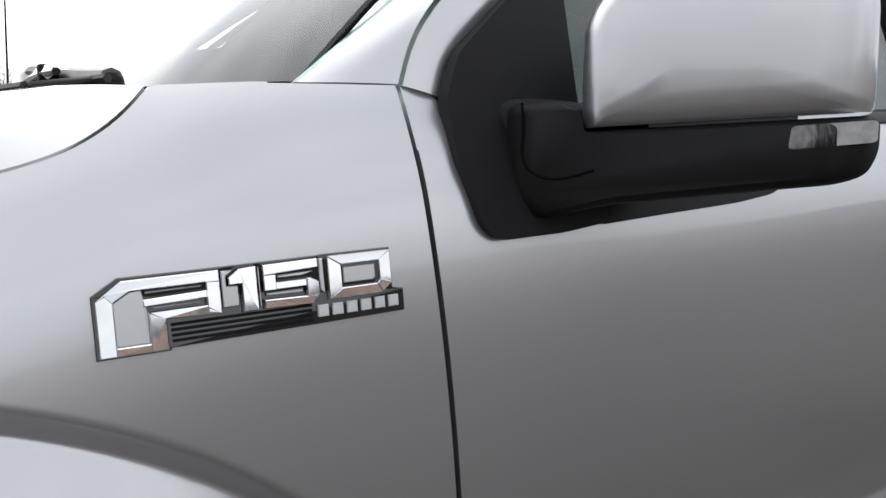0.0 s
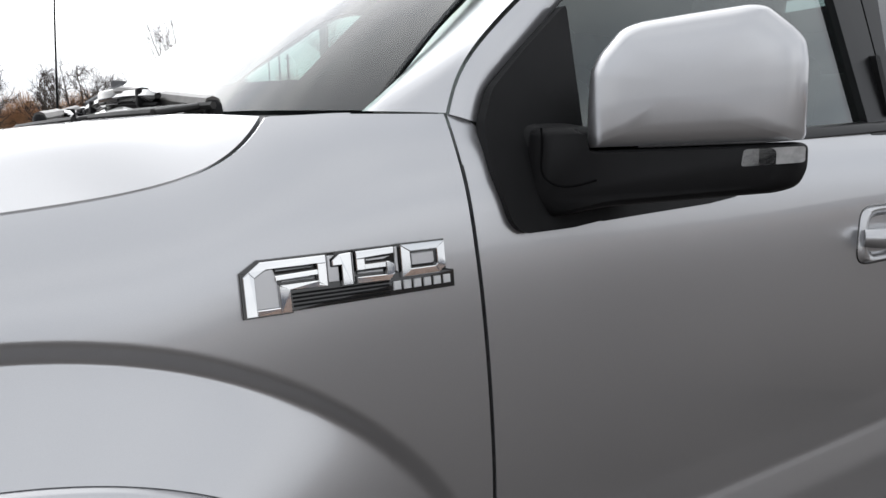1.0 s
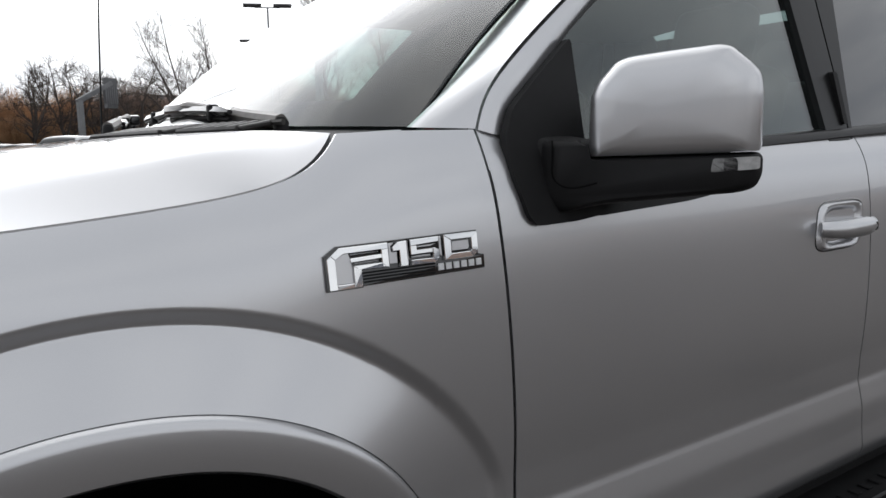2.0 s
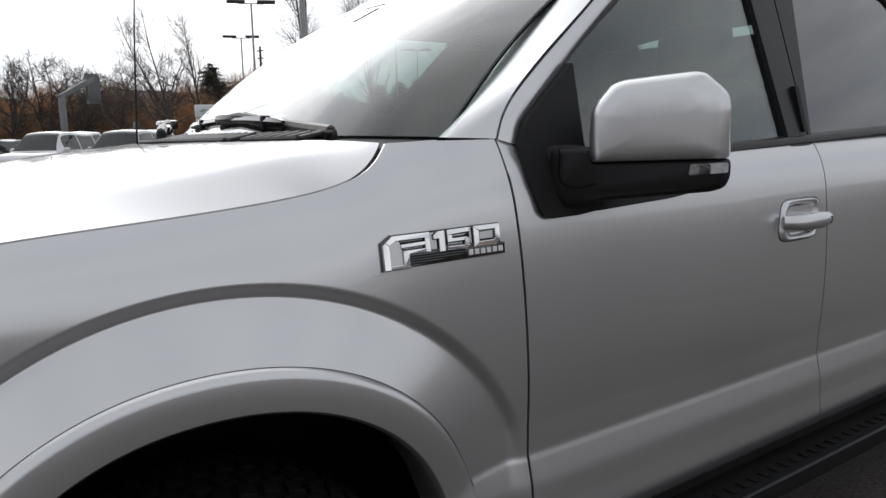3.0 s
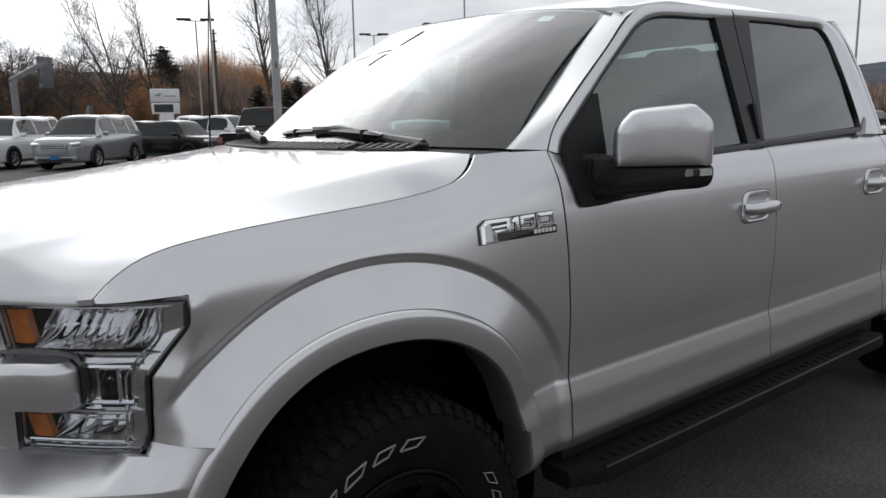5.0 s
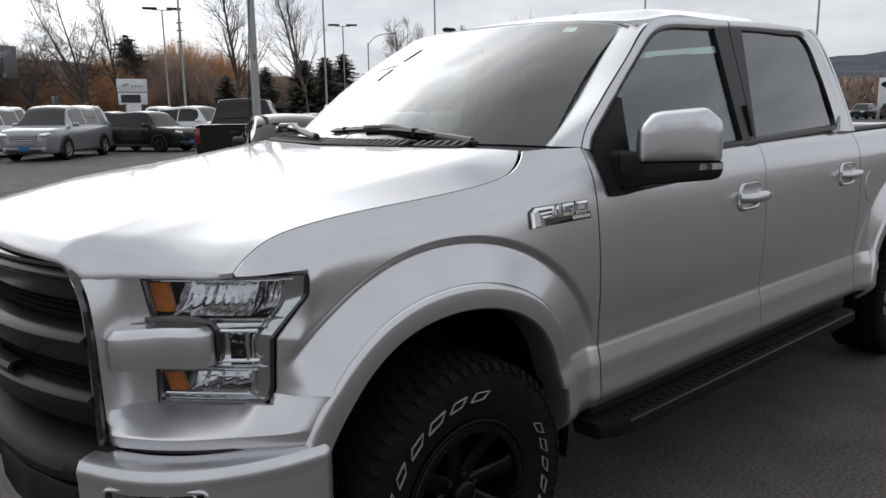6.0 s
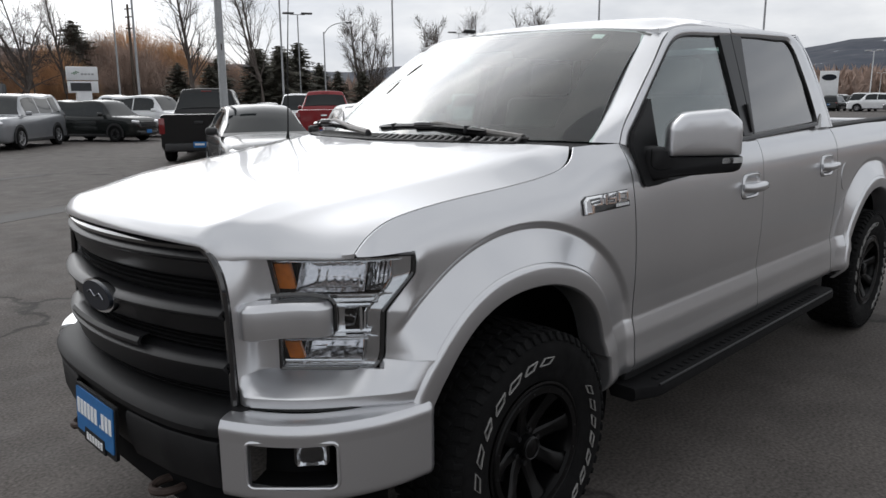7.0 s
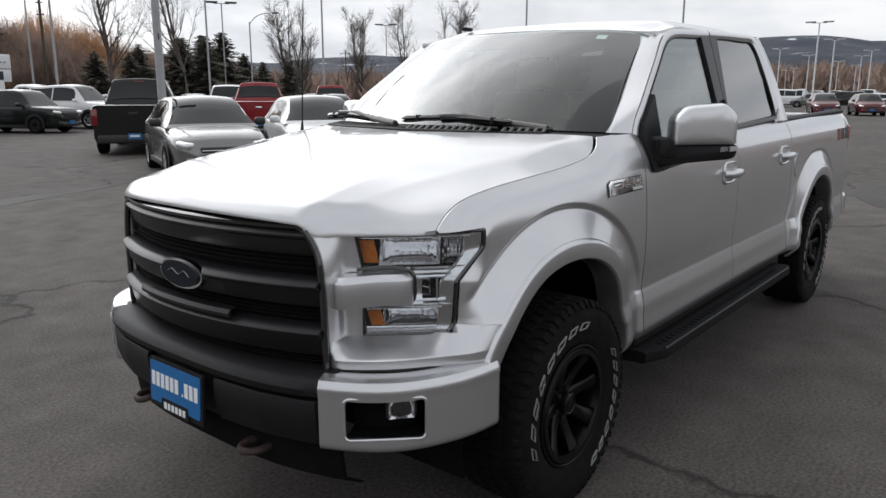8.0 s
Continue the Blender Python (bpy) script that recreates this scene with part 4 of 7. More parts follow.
link_mesh("rim", *prism(ov, .020, emblem_place(1.0)), CHROME, emblem)
link_mesh("face", *prism(ov, .027, emblem_place(.87)), OVAL_BLUE, emblem)
mark = path3([(-.062, -.004), (-.03, .012), (.0, -.002), (.03, .012), (.062, .002)], 24)
link_mesh("stroke", *tube([(ex - .0185 + .10 * a * a, a - .028, .984 + b) for a, b in mark], .0022, 5), POLE_SHEEN, emblem)

# bumper
bx_plan = [(-1.055, 0), (-1.052, .20), (-1.030, .40), (-.985, .56), (-.955, .622)]
mid = path3([(x, -w) for x, w in bx_plan][::-1] + [(x, w) for x, w in bx_plan[1:]], 81)
cross = [(.17, .735), (.10, .732), (.035, .722), (.012, .710), (.000, .690), (.004, .668), (.040, .655), (.046, .60), (.045, .52), (.055, .490), (.14, .470)]
P = np.array([np.stack([mid[:, 0] + dx, mid[:, 1], np.full(81, z)], 1) for dx, z in cross])
link_mesh("bumper_centre", *sheet(P, (.015, 0, 0)), BLACK_PLASTIC, truck, "black plastic bumper middle")
for s in (-1, 1):      # proud lower blocks on either side of the plate
    w = np.linspace(.20, .60, 24) * s
    xx = np.interp(np.abs(w), [q[1] for q in bx_plan], [q[0] for q in bx_plan])
    P = np.array([np.stack([xx + dx, w, np.full(24, z)], 1) for dx, z in ((.05, .652), (.012, .650), (.006, .640), (.010, .56), (.03, .50), (.06, .488))])
    link_mesh("bumper_block", *sheet(P, (.015, 0, 0)), BLACK_PLASTIC, truck)
P = np.array([np.stack([mid[:, 0] * .97 + dx, mid[:, 1] * 1.0, np.full(81, z)], 1) for dx, z in ((.06, .50), (.045, .46), (.06, .36), (.14, .31))])
link_mesh("air_dam", *sheet(P, (.015, 0, 0)), VOID_BLACK, truck)
for side in (False, True):
    plan = path3([(-.958, .616), (-.935, .665), (-.885, .750), (-.81, .830), (-.70, .895), (-.58, .935), (-.462, .950)], 70)
    tang = np.gradient(plan, axis=0)
    nrm = np.stack([-tang[:, 1], tang[:, 0]], 1)
    nrm /= np.linalg.norm(nrm, axis=1)[:, None]
    cr = [(-.060, .727), (-.026, .7265), (-.010, .722), (-.001, .706), (.002, .697), (.002, .688)] + [(.0, z) for z in np.linspace(.672, .515, 22)] + [(-.003, .503), (-.012, .494), (-.04, .490)]
    P = np.array([np.stack([plan[:, 0] + nrm[:, 0] * o, -(plan[:, 1] + nrm[:, 1] * o), np.full(70, z)], 1) for o, z in cr])
    keep = np.ones((P.shape[0] - 1, 69), bool)
    zc = np.array([.5 * (cr[i][1] + cr[i + 1][1]) for i in range(len(cr) - 1)])
    s0, s1 = 9, 37
    for i, z in enumerate(zc):
        for j in range(69):
            if .540 < z < .668 and s0 <= j < s1:
                keep[i, j] = False
    v, f = shell(P, (.02, .012, 0), keep)
    cap = link_mesh("bumper_end", v, f, SILVER, truck, "silver painted bumper end", flip=side)
    # dark strip below the fascia: the gap's shade as a black sheet
    gap = [np.stack([plan[:, 0] - nrm[:, 0] * o, -(plan[:, 1] - nrm[:, 1] * o), np.full(70, .716)], 1) for o in (.03, .09, .17)]
    link_mesh("gap_filler", *sheet(np.array(gap), (0, 0, -.006)), VOID_BLACK, truck, flip=side)
    # fog lamp pocket
    sub = plan[s0:s1 + 1]
    nn = nrm[s0:s1 + 1]
    pk = []
    for o, z in ((-.004, .676), (-.10, .672), (-.11, .60), (-.10, .540), (-.004, .533)):
        pk.append(np.stack([sub[:, 0] + nn[:, 0] * o, -(sub[:, 1] + nn[:, 1] * o), np.full(len(sub), z)], 1))
    link_mesh("fog_pocket", *sheet(np.array(pk), (.006, .004, 0)), VOID_BLACK, truck, flip=side)
    arc = np.linspace(0, 1, len(sub))
    rim_loop = [(a / .27, b) for a, b in rounded([(0.0, .5365), (.27, .5365), (.27, .672), (0.0, .672)], .024, 6)]
    loop = [(float(np.interp(a, arc, sub[:, 0] + nn[:, 0] * .001)), -float(np.interp(a, arc, sub[:, 1] + nn[:, 1] * .001)), b) for a, b in rim_loop]
    link_mesh("pocket_rim", *tube(loop + loop[:1], .0055, 8), SILVER, truck, flip=side)
    k = 20
    c = np.array((sub[k, 0] - nn[k, 0] * .060, -(sub[k, 1] - nn[k, 1] * .060), .622))
    d = np.array((nn[k, 0], -nn[k, 1], 0))
    fog = new("fog_lamp")
    fog.parent = truck
    tg = np.array((-d[1], d[0], 0))

    def fog_at(k2):
        return lambda a, b, dd: tuple(c + tg * a * k2 + np.array((0, 0, b * k2)) + d * dd)

    square = rounded([(-.042, -.027), (.042, -.027), (.042, .027), (-.042, .027)], .014)
    link_mesh("fog_housing", *prism(square, .02, fog_at(1.15)), GLOSS_BLACK, fog, flip=side)
    a, b = np.meshgrid(np.linspace(-1, 1, 16), np.linspace(-1, 1, 14), indexing="ij")
    bowl_d = .024 - .020 * (1 - a ** 2) * (1 - b ** 2) + .003 * np.abs(np.sin(5 * a))
    P = c + tg * (a * .040)[..., None] + np.array((0, 0, 1)) * (b * .028)[..., None] + d * bowl_d[..., None]
    link_mesh("fog_bowl", *sheet(P, tuple(d * -.003)), REFLECTOR, fog, flip=side)
    link_mesh("fog_lens", *prism(square, .003, lambda a, b, dd: tuple(c + tg * a + np.array((0, 0, b)) + d * (.027 + dd))), CLEAR, fog, flip=side)
    # tow hook
    link_mesh("tow_hook", *tube(path3([(-.93, -.36, .43), (-1.0, -.36, .425), (-1.03, -.335, .425), (-1.03, -.305, .425), (-1.0, -.29, .43), (-.94, -.30, .43)], 20), .013, 8), RUST, truck, "brown steel tow hook", flip=side)

# dealer plate
plate = new("number_plate")
plate.parent = truck
tagged(plate, "blue dealer plate in a black frame, tilted on the bumper")
PX = -1.064


def plate_at(a, b, d):
    return (PX - d + .055 * (b + .07), a - .008, .566 + b)


link_mesh("plate_frame", *prism(rounded([(-.162, -.092), (.162, -.092), (.162, .088), (-.162, .088)], .012), .010, plate_at), BLACK_PLASTIC, plate)
link_mesh("plate_face", *prism(rounded([(-.150, -.072), (.150, -.072), (.150, .078), (-.150, .078)], .008), .0135, plate_at), PLATE_BLUE, plate)
for k in range(10):
    a = -.138 + k * .0285
    wd, ht = (.0205, .052) if k != 3 else (.007, .009)
    link_mesh("print_bar", *prism([(a, -.012), (a + wd, -.012), (a + wd, -.012 + ht), (a, -.012 + ht)], .0150, plate_at), PLATE_WHITE, plate)
link_mesh("frame_tab", *prism([(-.085, -.095), (.085, -.095), (.078, -.048), (-.078, -.048)], .0155, plate_at), BLACK_PLASTIC, plate)
for k in range(6):
    a = -.066 + k * .0225
    link_mesh("print_bar", *prism([(a, -.084), (a + .015, -.084), (a + .015, -.060), (a, -.060)], .0172, plate_at), PLATE_WHITE, plate)

# ---- side details ----
def on_body(x, z, o):
    return (x, -(float(side_w(x, z)) + o), z)


for side in (False, True):
    # mirror
    mirror = new("side_mirror")
    mirror.parent = truck
    tagged(mirror, "large silver-capped door mirror on a black arm")
    o0 = np.array((.797, -.974, 1.362))
    u = np.array((.158, -.235, 0))
    fwd = np.array((-.830, -.558, 0))

    def mp(a, b, d):
        return o0 + a * u + np.array((0, 0, b * .176 + .006 * a)) - d * fwd

    out = np.array(rounded([(0, 0), (.0, .30), (.012, .60), (.05, .72), (.165, .915), (.25, .955), (.50, .98), (.755, 1.0), (.82, .975), (.94, .80), (.985, .71), (1.0, .56), (1.0, 0)], .045, 4))
    cen = np.array((.5, .42))
    loops = []
    for d, sc, lift in ((-.026, .30, .02), (-.0245, .60, .01), (-.021, .80, .0), (-.014, .895, 0), (-.002, .955, 0), (.014, .985, 0), (.034, 1.0, 0), (.085, 1.0, 0), (.125, .965, 0), (.135, .93, 0)):
        q = cen + (out - cen) * sc
        q[:, 1] = np.where(out[:, 1] < .02, np.maximum(q[:, 1] * .0 + (.0 if sc > .8 else .42 * (1 - sc) * .6), 0), q[:, 1])
        loops.append([mp(a, b, d) for a, b in q])
    Lp = np.array(loops)
    n, m, _ = Lp.shape
    vv = Lp.reshape(-1, 3)
    ff = []
    for i in range(n - 1):
        for j in range(m):
            ff.append((i * m + j, i * m + (j + 1) % m, (i + 1) * m + (j + 1) % m, (i + 1) * m + j))
    ff.append(tuple(range(m))[::-1])
    ff.append(tuple((n - 1) * m + j for j in range(m)))
    link_mesh("mirror_cap", vv, [q[::-1] for q in ff], SILVER, mirror, flip=side, sharp=50)
    # black lower shell and arm
    lo_out = np.array(rounded([(-.03, .0), (1.005, .0), (1.005, -.20), (.97, -.32), (.88, -.365), (.70, -.385), (.1, -.46), (-.2, -.56), (-.34, -.40), (-.30, .20), (-.05, .20)], .06, 4))
    loops = []
    cen = np.array((.35, -.15))
    for d, sc in ((-.022, .80), (-.014, .93), (.004, 1.0), (.10, 1.0), (.128, .95), (.132, .85)):
        loops.append([mp(*(cen + (q - cen) * sc), d) - np.array((0, 0, .003)) for q in lo_out])
    Lp = np.array(loops)
    n, m, _ = Lp.shape
    ff = [(i * m + j, i * m + (j + 1) % m, (i + 1) * m + (j + 1) % m, (i + 1) * m + j) for i in range(n - 1) for j in range(m)]
    ff += [tuple(range(m))[::-1], tuple((n - 1) * m + j for j in range(m))]
    link_mesh("lower_shell", Lp.reshape(-1, 3), ff, BLACK_PLASTIC, mirror, flip=side, sharp=50)
    arm_a, arm_b = np.array((.772, -.885, 1.352)), mp(.10, -.14, .055)
    rows = []
    for q in np.linspace(0, 1, 9):
        c = arm_a * (1 - q) + arm_b * q
        hh, dd = .052 - .006 * q, .062 - .004 * q
        rows.append([c + np.array((dd * math.copysign(abs(math.cos(t)) ** .45, math.cos(t)), 0, hh * math.copysign(abs(math.sin(t)) ** .45, math.sin(t)))) for t in np.linspace(0, 2 * math.pi, 24, endpoint=False)])
    G = np.array(rows)
    ff = [(i * 24 + j, i * 24 + (j + 1) % 24, (i + 1) * 24 + (j + 1) % 24, (i + 1) * 24 + j) for i in range(8) for j in range(24)] + [tuple(range(24))[::-1], tuple(8 * 24 + j for j in range(24))]
    link_mesh("mirror_arm", G.reshape(-1, 3), ff, BLACK_PLASTIC, mirror, flip=side, sharp=60)
    seam = [mp(a, b, -.0225) - np.array((0, 0, .003)) for a, b in ((-.195, .19), (-.195, -.02), (-.185, -.19), (-.15, -.245), (.08, -.235))]
    link_mesh("arm_seam", *tube(path3(seam, 24), .0016, 5), VOID_BLACK, mirror, flip=side)
    link_mesh("turn_indicator", *prism(rounded([(.73, -.180), (.74, -.055), (.990, -.046), (.990, -.160)], .02), .006, lambda a, b, d: mp(a, b, -.020 - d + .004)), INDICATOR, mirror, "clear turn indicator", flip=side)
    link_mesh("indicator_back", *prism([(.74, -.172), (.748, -.063), (.982, -.054), (.982, -.152)], .003, lambda a, b, d: mp(a, b, -.0155 - d + .004)), REFLECTOR, mirror, flip=side)
    for k in range(4):
        a = .765 + k * .058
        link_mesh("indicator_diode", *prism([(a, -.135), (a, -.09), (a + .020, -.09), (a + .020, -.135)], .002, lambda p, q, d: mp(p, q, -.0165 - d)), WHITE_MARK, mirror, flip=side)
    # sail plate and the dropped sill behind it
    sail = rounded([(.672, 1.33), (.676, 1.40), (.700, 1.448), (.770, 1.507), (.872, 1.585), (.862, 1.40), (.875, 1.255), (.80, 1.247), (.708, 1.245), (.690, 1.262)], .012, 3)

    def skin_place(o):
        def at(a, b, d):
            w = max(float(side_w(a, min(b, 1.40))), float(glass_w(b)) if b > 1.36 else 0)
            if b > 1.36:
                w = float(glass_w(b)) + .004
            return (a, -(w + o - d), b)
        return at
    link_mesh("sail_plate", *prism(sail, .02, skin_place(.012)), BLACK_PLASTIC, truck, "black plastic mirror base plate", flip=side)
    sill = rounded([(.855, 1.250), (.98, 1.256), (1.12, 1.262), (1.20, 1.270), (1.25, 1.290), (1.275, 1.33), (1.31, 1.368), (.855, 1.362)], .015, 3)
    link_mesh("window_sill_trim", *prism(sill, .02, skin_place(.004)), BLACK_PLASTIC, truck, flip=side)
    # door handles
    for hx, hz, door in ((1.60, 1.110, front_door), (2.665, 1.135, rear_door)):
        n1, n2 = 26, 20
        A, B = np.meshgrid(np.linspace(-1, 1, n1), np.linspace(-1, 1, n2), indexing="ij")
        sq = (np.abs(A) ** 5 + np.abs(B) ** 5) ** .2
        tt = np.where(np.maximum(np.abs(A), np.abs(B)) > 0, np.maximum(np.abs(A), np.abs(B)) / np.maximum(sq, 1e-6), 1)
        A2, B2 = A * tt, B * tt
        rr = np.maximum(np.abs(A), np.abs(B))
        lift = .011 * sstep(1.0, .88, rr) - .017 * sstep(.86, .45, rr)
        PX2 = np.zeros((n1, n2, 3))
        for i in range(n1):
            for j in range(n2):
                x, z = hx + .100 + .105 * A2[i, j] + .010 * B2[i, j], hz + .056 + .060 * B2[i, j]
                PX2[i, j] = on_body(x, z, lift[i, j] - .001)
        v, f = sheet(PX2, (0, .006, 0))
        link_mesh("handle_surround", v, f, SILVER, truck, flip=side)
        loop = [PX2[i, 0] for i in range(n1)] + [PX2[-1, j] for j in range(1, n2)] + [PX2[i, -1] for i in range(n1 - 2, -1, -1)] + [PX2[0, j] for j in range(n2 - 2, -1, -1)]
        # thin black ring added to draw the dark gap round the handle plate
        link_mesh("surround_seal", *tube(np.array(loop) + np.array((0, -.001, 0)), .0022, 5), GLOSS_BLACK, truck, flip=side)
        hp = [(hx + .004, .008), (hx + .024, .030), (hx + .09, .040), (hx + .172, .036), (hx + .205, .022), (hx + .213, .010)]
        cl = path3([on_body(x, hz + .052, o) for x, o in hp], 30)
        v, f = tube(cl, [.016 + .005 * math.sin(math.pi * i / 29) for i in range(30)], 10)
        v = np.array(v)
        v[:, 2] = hz + .052 + (v[:, 2] - hz - .052) * 1.15
        link_mesh("door_handle", v, f, SILVER, truck, "silver pull handle", flip=side)
        if hx < 2:
            link_mesh("key_cover", *prism(rounded([(hx + .160, hz + .042), (hx + .182, hz + .042), (hx + .182, hz + .062), (hx + .160, hz + .062)], .008), .004, lambda a, b, d: on_body(a, b, .054 - d)), GLOSS_BLACK, truck, flip=side)
    # running board
    board = new("running_board")
    board.parent = truck
    tagged(board, "black running board with studded treads")
    n = 60
    xs = np.linspace(.60, 2.80, n)
    inn = .88 - .0 * xs
    outw = 1.052 - .05 * sstep(.72, .60, xs) - .02 * sstep(2.74, 2.80, xs)
    cross = [(0, -.012), (0, .004), (.06, .010), (.9, .010), (.97, .006), (1.0, -.006), (1.0, -.034), (.9, -.045), (.1, -.045), (0, -.012)]
    P = np.array([np.stack([xs, -(inn + (outw - inn) * a), np.full(n, .452 + dz)], 1) for a, dz in cross])
    v = P.reshape(-1, 3)
    k = len(cross)
    f = grid_faces(k, n)
    f += [tuple(i * n for i in range(k - 1)), tuple((i * n + n - 1) for i in range(k - 2, -1, -1))]
    link_mesh("step_deck", v, f, BOARD_BLACK, board, flip=side)
    link_mesh("step_edge", *tube(np.stack([xs[3:-2], -(outw[3:-2] - .006), np.full(n - 5, .462)], 1), .0045, 6), GRILLE_GREY, board, flip=side)
    for x in np.arange(.76, 2.62, .052):
        link_mesh("tread_stud", *rbox((.022, .030, .006), .002, (x, -1.000, .4645), segs=1), BOARD_BLACK, board, flip=side)
    for x in (.95, 1.75, 2.5):
        link_mesh("step_arm", *rbox((.05, .30, .03), .008, (x, -.84, .42)), VOID_BLACK, board, flip=side)

# emblem with figures on the driver's and passenger's fender
def badge(side):
    bd = new("fender_badge")
    bd.parent = truck
    tagged(bd, "chrome and black fender badge")
    X0, Z0 = .314, 1.180

    def at(a, b, d):
        x, z = X0 + a * .952 / 1000, Z0 + b / 1000 + a * .004 / 290
        return on_body(x, z, d / 1000 + .002)

    def bar(name, outline, d0, d1, mat):
        """A block with bevelled front edges."""
        o = np.array(outline, float)
        c = o.mean(0)
        nn = len(o)
        ins = []
        for i in range(nn):
            a, b, e = o[i - 1], o[i], o[(i + 1) % nn]
            p, q = (b - a) / np.linalg.norm(b - a), (e - b) / np.linalg.norm(e - b)
            n1, n2 = np.array((-p[1], p[0])), np.array((-q[1], q[0]))
            bis = (n1 + n2) / max(np.dot(n1 + n2, n1), .3)
            ins.append(b + bis * .8 * orient)
        vv = [at(*p, d0) for p in o] + [at(*p, d1 - .9) for p in o] + [at(*p, d1) for p in ins]
        f = []
        for i in range(nn):
            j = (i + 1) % nn
            f += [(i, j, j + nn, i + nn), (i + nn, j + nn, j + 2 * nn, i + 2 * nn)]
        f.append(tuple(range(2 * nn, 3 * nn)))
        f.append(tuple(range(nn))[::-1])
        return link_mesh(name, vv, f, mat, bd, flip=side, smooth=False)

    orient = 1      # outlines run anticlockwise
    backing = [(-2.5, -2.5), (59, -2), (59, 0), (291, 2), (291, 24), (279, 26.5), (279, 65.5), (206, 65.5), (200, 65), (112, 64), (20, 63), (-2.5, 49.5)]
    bar("badge_back", backing, 0, 4, GLOSS_BLACK)
    # hooked frame
    bar("badge_bar", [(0, 0), (14, 0), (14, 44), (8, 50), (0, 46)], 3, 9, CHROME)
    bar("badge_bar", [(0, 46), (8, 50), (14, 44), (28, 52), (104, 53), (104, 62), (22, 61)], 3, 9, CHROME)
    bar("badge_bar", [(92, 27), (104, 25), (104, 53), (92, 53)], 3, 9, CHROME)
    bar("badge_bar", [(38, 38), (92, 40), (92, 46), (38, 44)], 3, 9, CHROME)
    bar("badge_bar", [(54, 26), (104, 25), (92, 33), (42, 33)], 3, 9, CHROME)
    bar("badge_bar", [(42, 0), (56, 0), (56, 27), (42, 33)], 3, 9, CHROME)
    bar("badge_bar", [(14, 0), (42, 0), (42, 7), (14, 7)], 3, 9, CHROME)
    bar("badge_infill", [(14, 7), (42, 7), (42, 33), (38, 52), (28, 51), (14, 43)], 3, 5, SILVER)
    # three figures as plain blocks
    bar("badge_bar", [(124, 23), (138, 23), (138, 62), (122, 61), (112, 54), (112, 48), (124, 48)], 3, 9, CHROME)
    bar("badge_bar", [(144, 53), (198, 55), (198, 63), (144, 62)], 3, 9, CHROME)
    bar("badge_bar", [(144, 39), (156, 39), (156, 53), (144, 53)], 3, 9, CHROME)
    bar("badge_bar", [(144, 39), (186, 39), (186, 46), (144, 46)], 3, 8, CHROME)
    bar("badge_bar", [(186, 28), (198, 30), (198, 42), (190, 46), (186, 46)], 3, 9, CHROME)
    bar("badge_bar", [(144, 23), (190, 22), (198, 30), (186, 30), (144, 31)], 3, 9, CHROME)
    ring_o, ring_i = [(208, 24), (266, 24), (276, 32), (276, 64), (208, 64)], [(222, 33), (260, 33), (263, 36), (263, 55), (222, 55)]
    for i in range(5):
        j = (i + 1) % 5
        bar("badge_bar", [ring_o[i], ring_o[j], ring_i[j], ring_i[i]], 3, 9, CHROME)
    for gap in ([(224, 35.5), (258, 35.5), (261, 38), (261, 53), (224, 53)], [(158, 47.5), (184, 47.5), (196, 53), (158, 52)], [(146, 33), (184, 32), (184, 37.5), (146, 37.5)],
                [(40, 47), (90, 48.5), (90, 51.5), (40, 50.5)], [(46, 34.5), (90, 34.5), (90, 38.5), (46, 37)], [(105.5, 27), (122.5, 27), (122.5, 46.5), (110.5, 46.5), (110.5, 56), (118, 61), (105.5, 61)],
                [(139.5, 24), (142.6, 24), (142.6, 61.5), (139.5, 61.5)], [(199.6, 32), (206.4, 28), (206.4, 63), (199.6, 63)]):
        c = np.mean(gap, axis=0)
        small = [tuple(c + (np.array(q) - c) * np.maximum(1 - 2.2 / np.maximum(np.ptp(gap, axis=0), 3), .3)) for q in gap]
        bar("badge_infill", small, 3, 5, SILVER)
    # ridged black bar with plain white blocks for the word
    for k in range(4):
        bar("badge_rib", [(60, 5 + k * 4.6), (190, 5 + k * 4.6), (190, 7.2 + k * 4.6), (60, 7.2 + k * 4.6)], 3, 6.2, BLACK_PLASTIC)
    for k in range(6):
        a = 196 + k * 15.3
        bar("badge_block", [(a, 8), (a + 11, 8), (a + 11, 19), (a, 19)], 3, 6, PLATE_WHITE)


badge(False)
badge(True)

# ---- wheels ----
def wheel(x, side):
    wh = new("wheel")
    wh.parent = truck
    tagged(wh, "all-terrain tyre with raised white lettering on a black alloy rim")
    wh.matrix_world = pose(x, -.858, .415)
    if side:
        wh.matrix_world = pose(x, .858, .415, 0, 0, 180)
    return wh


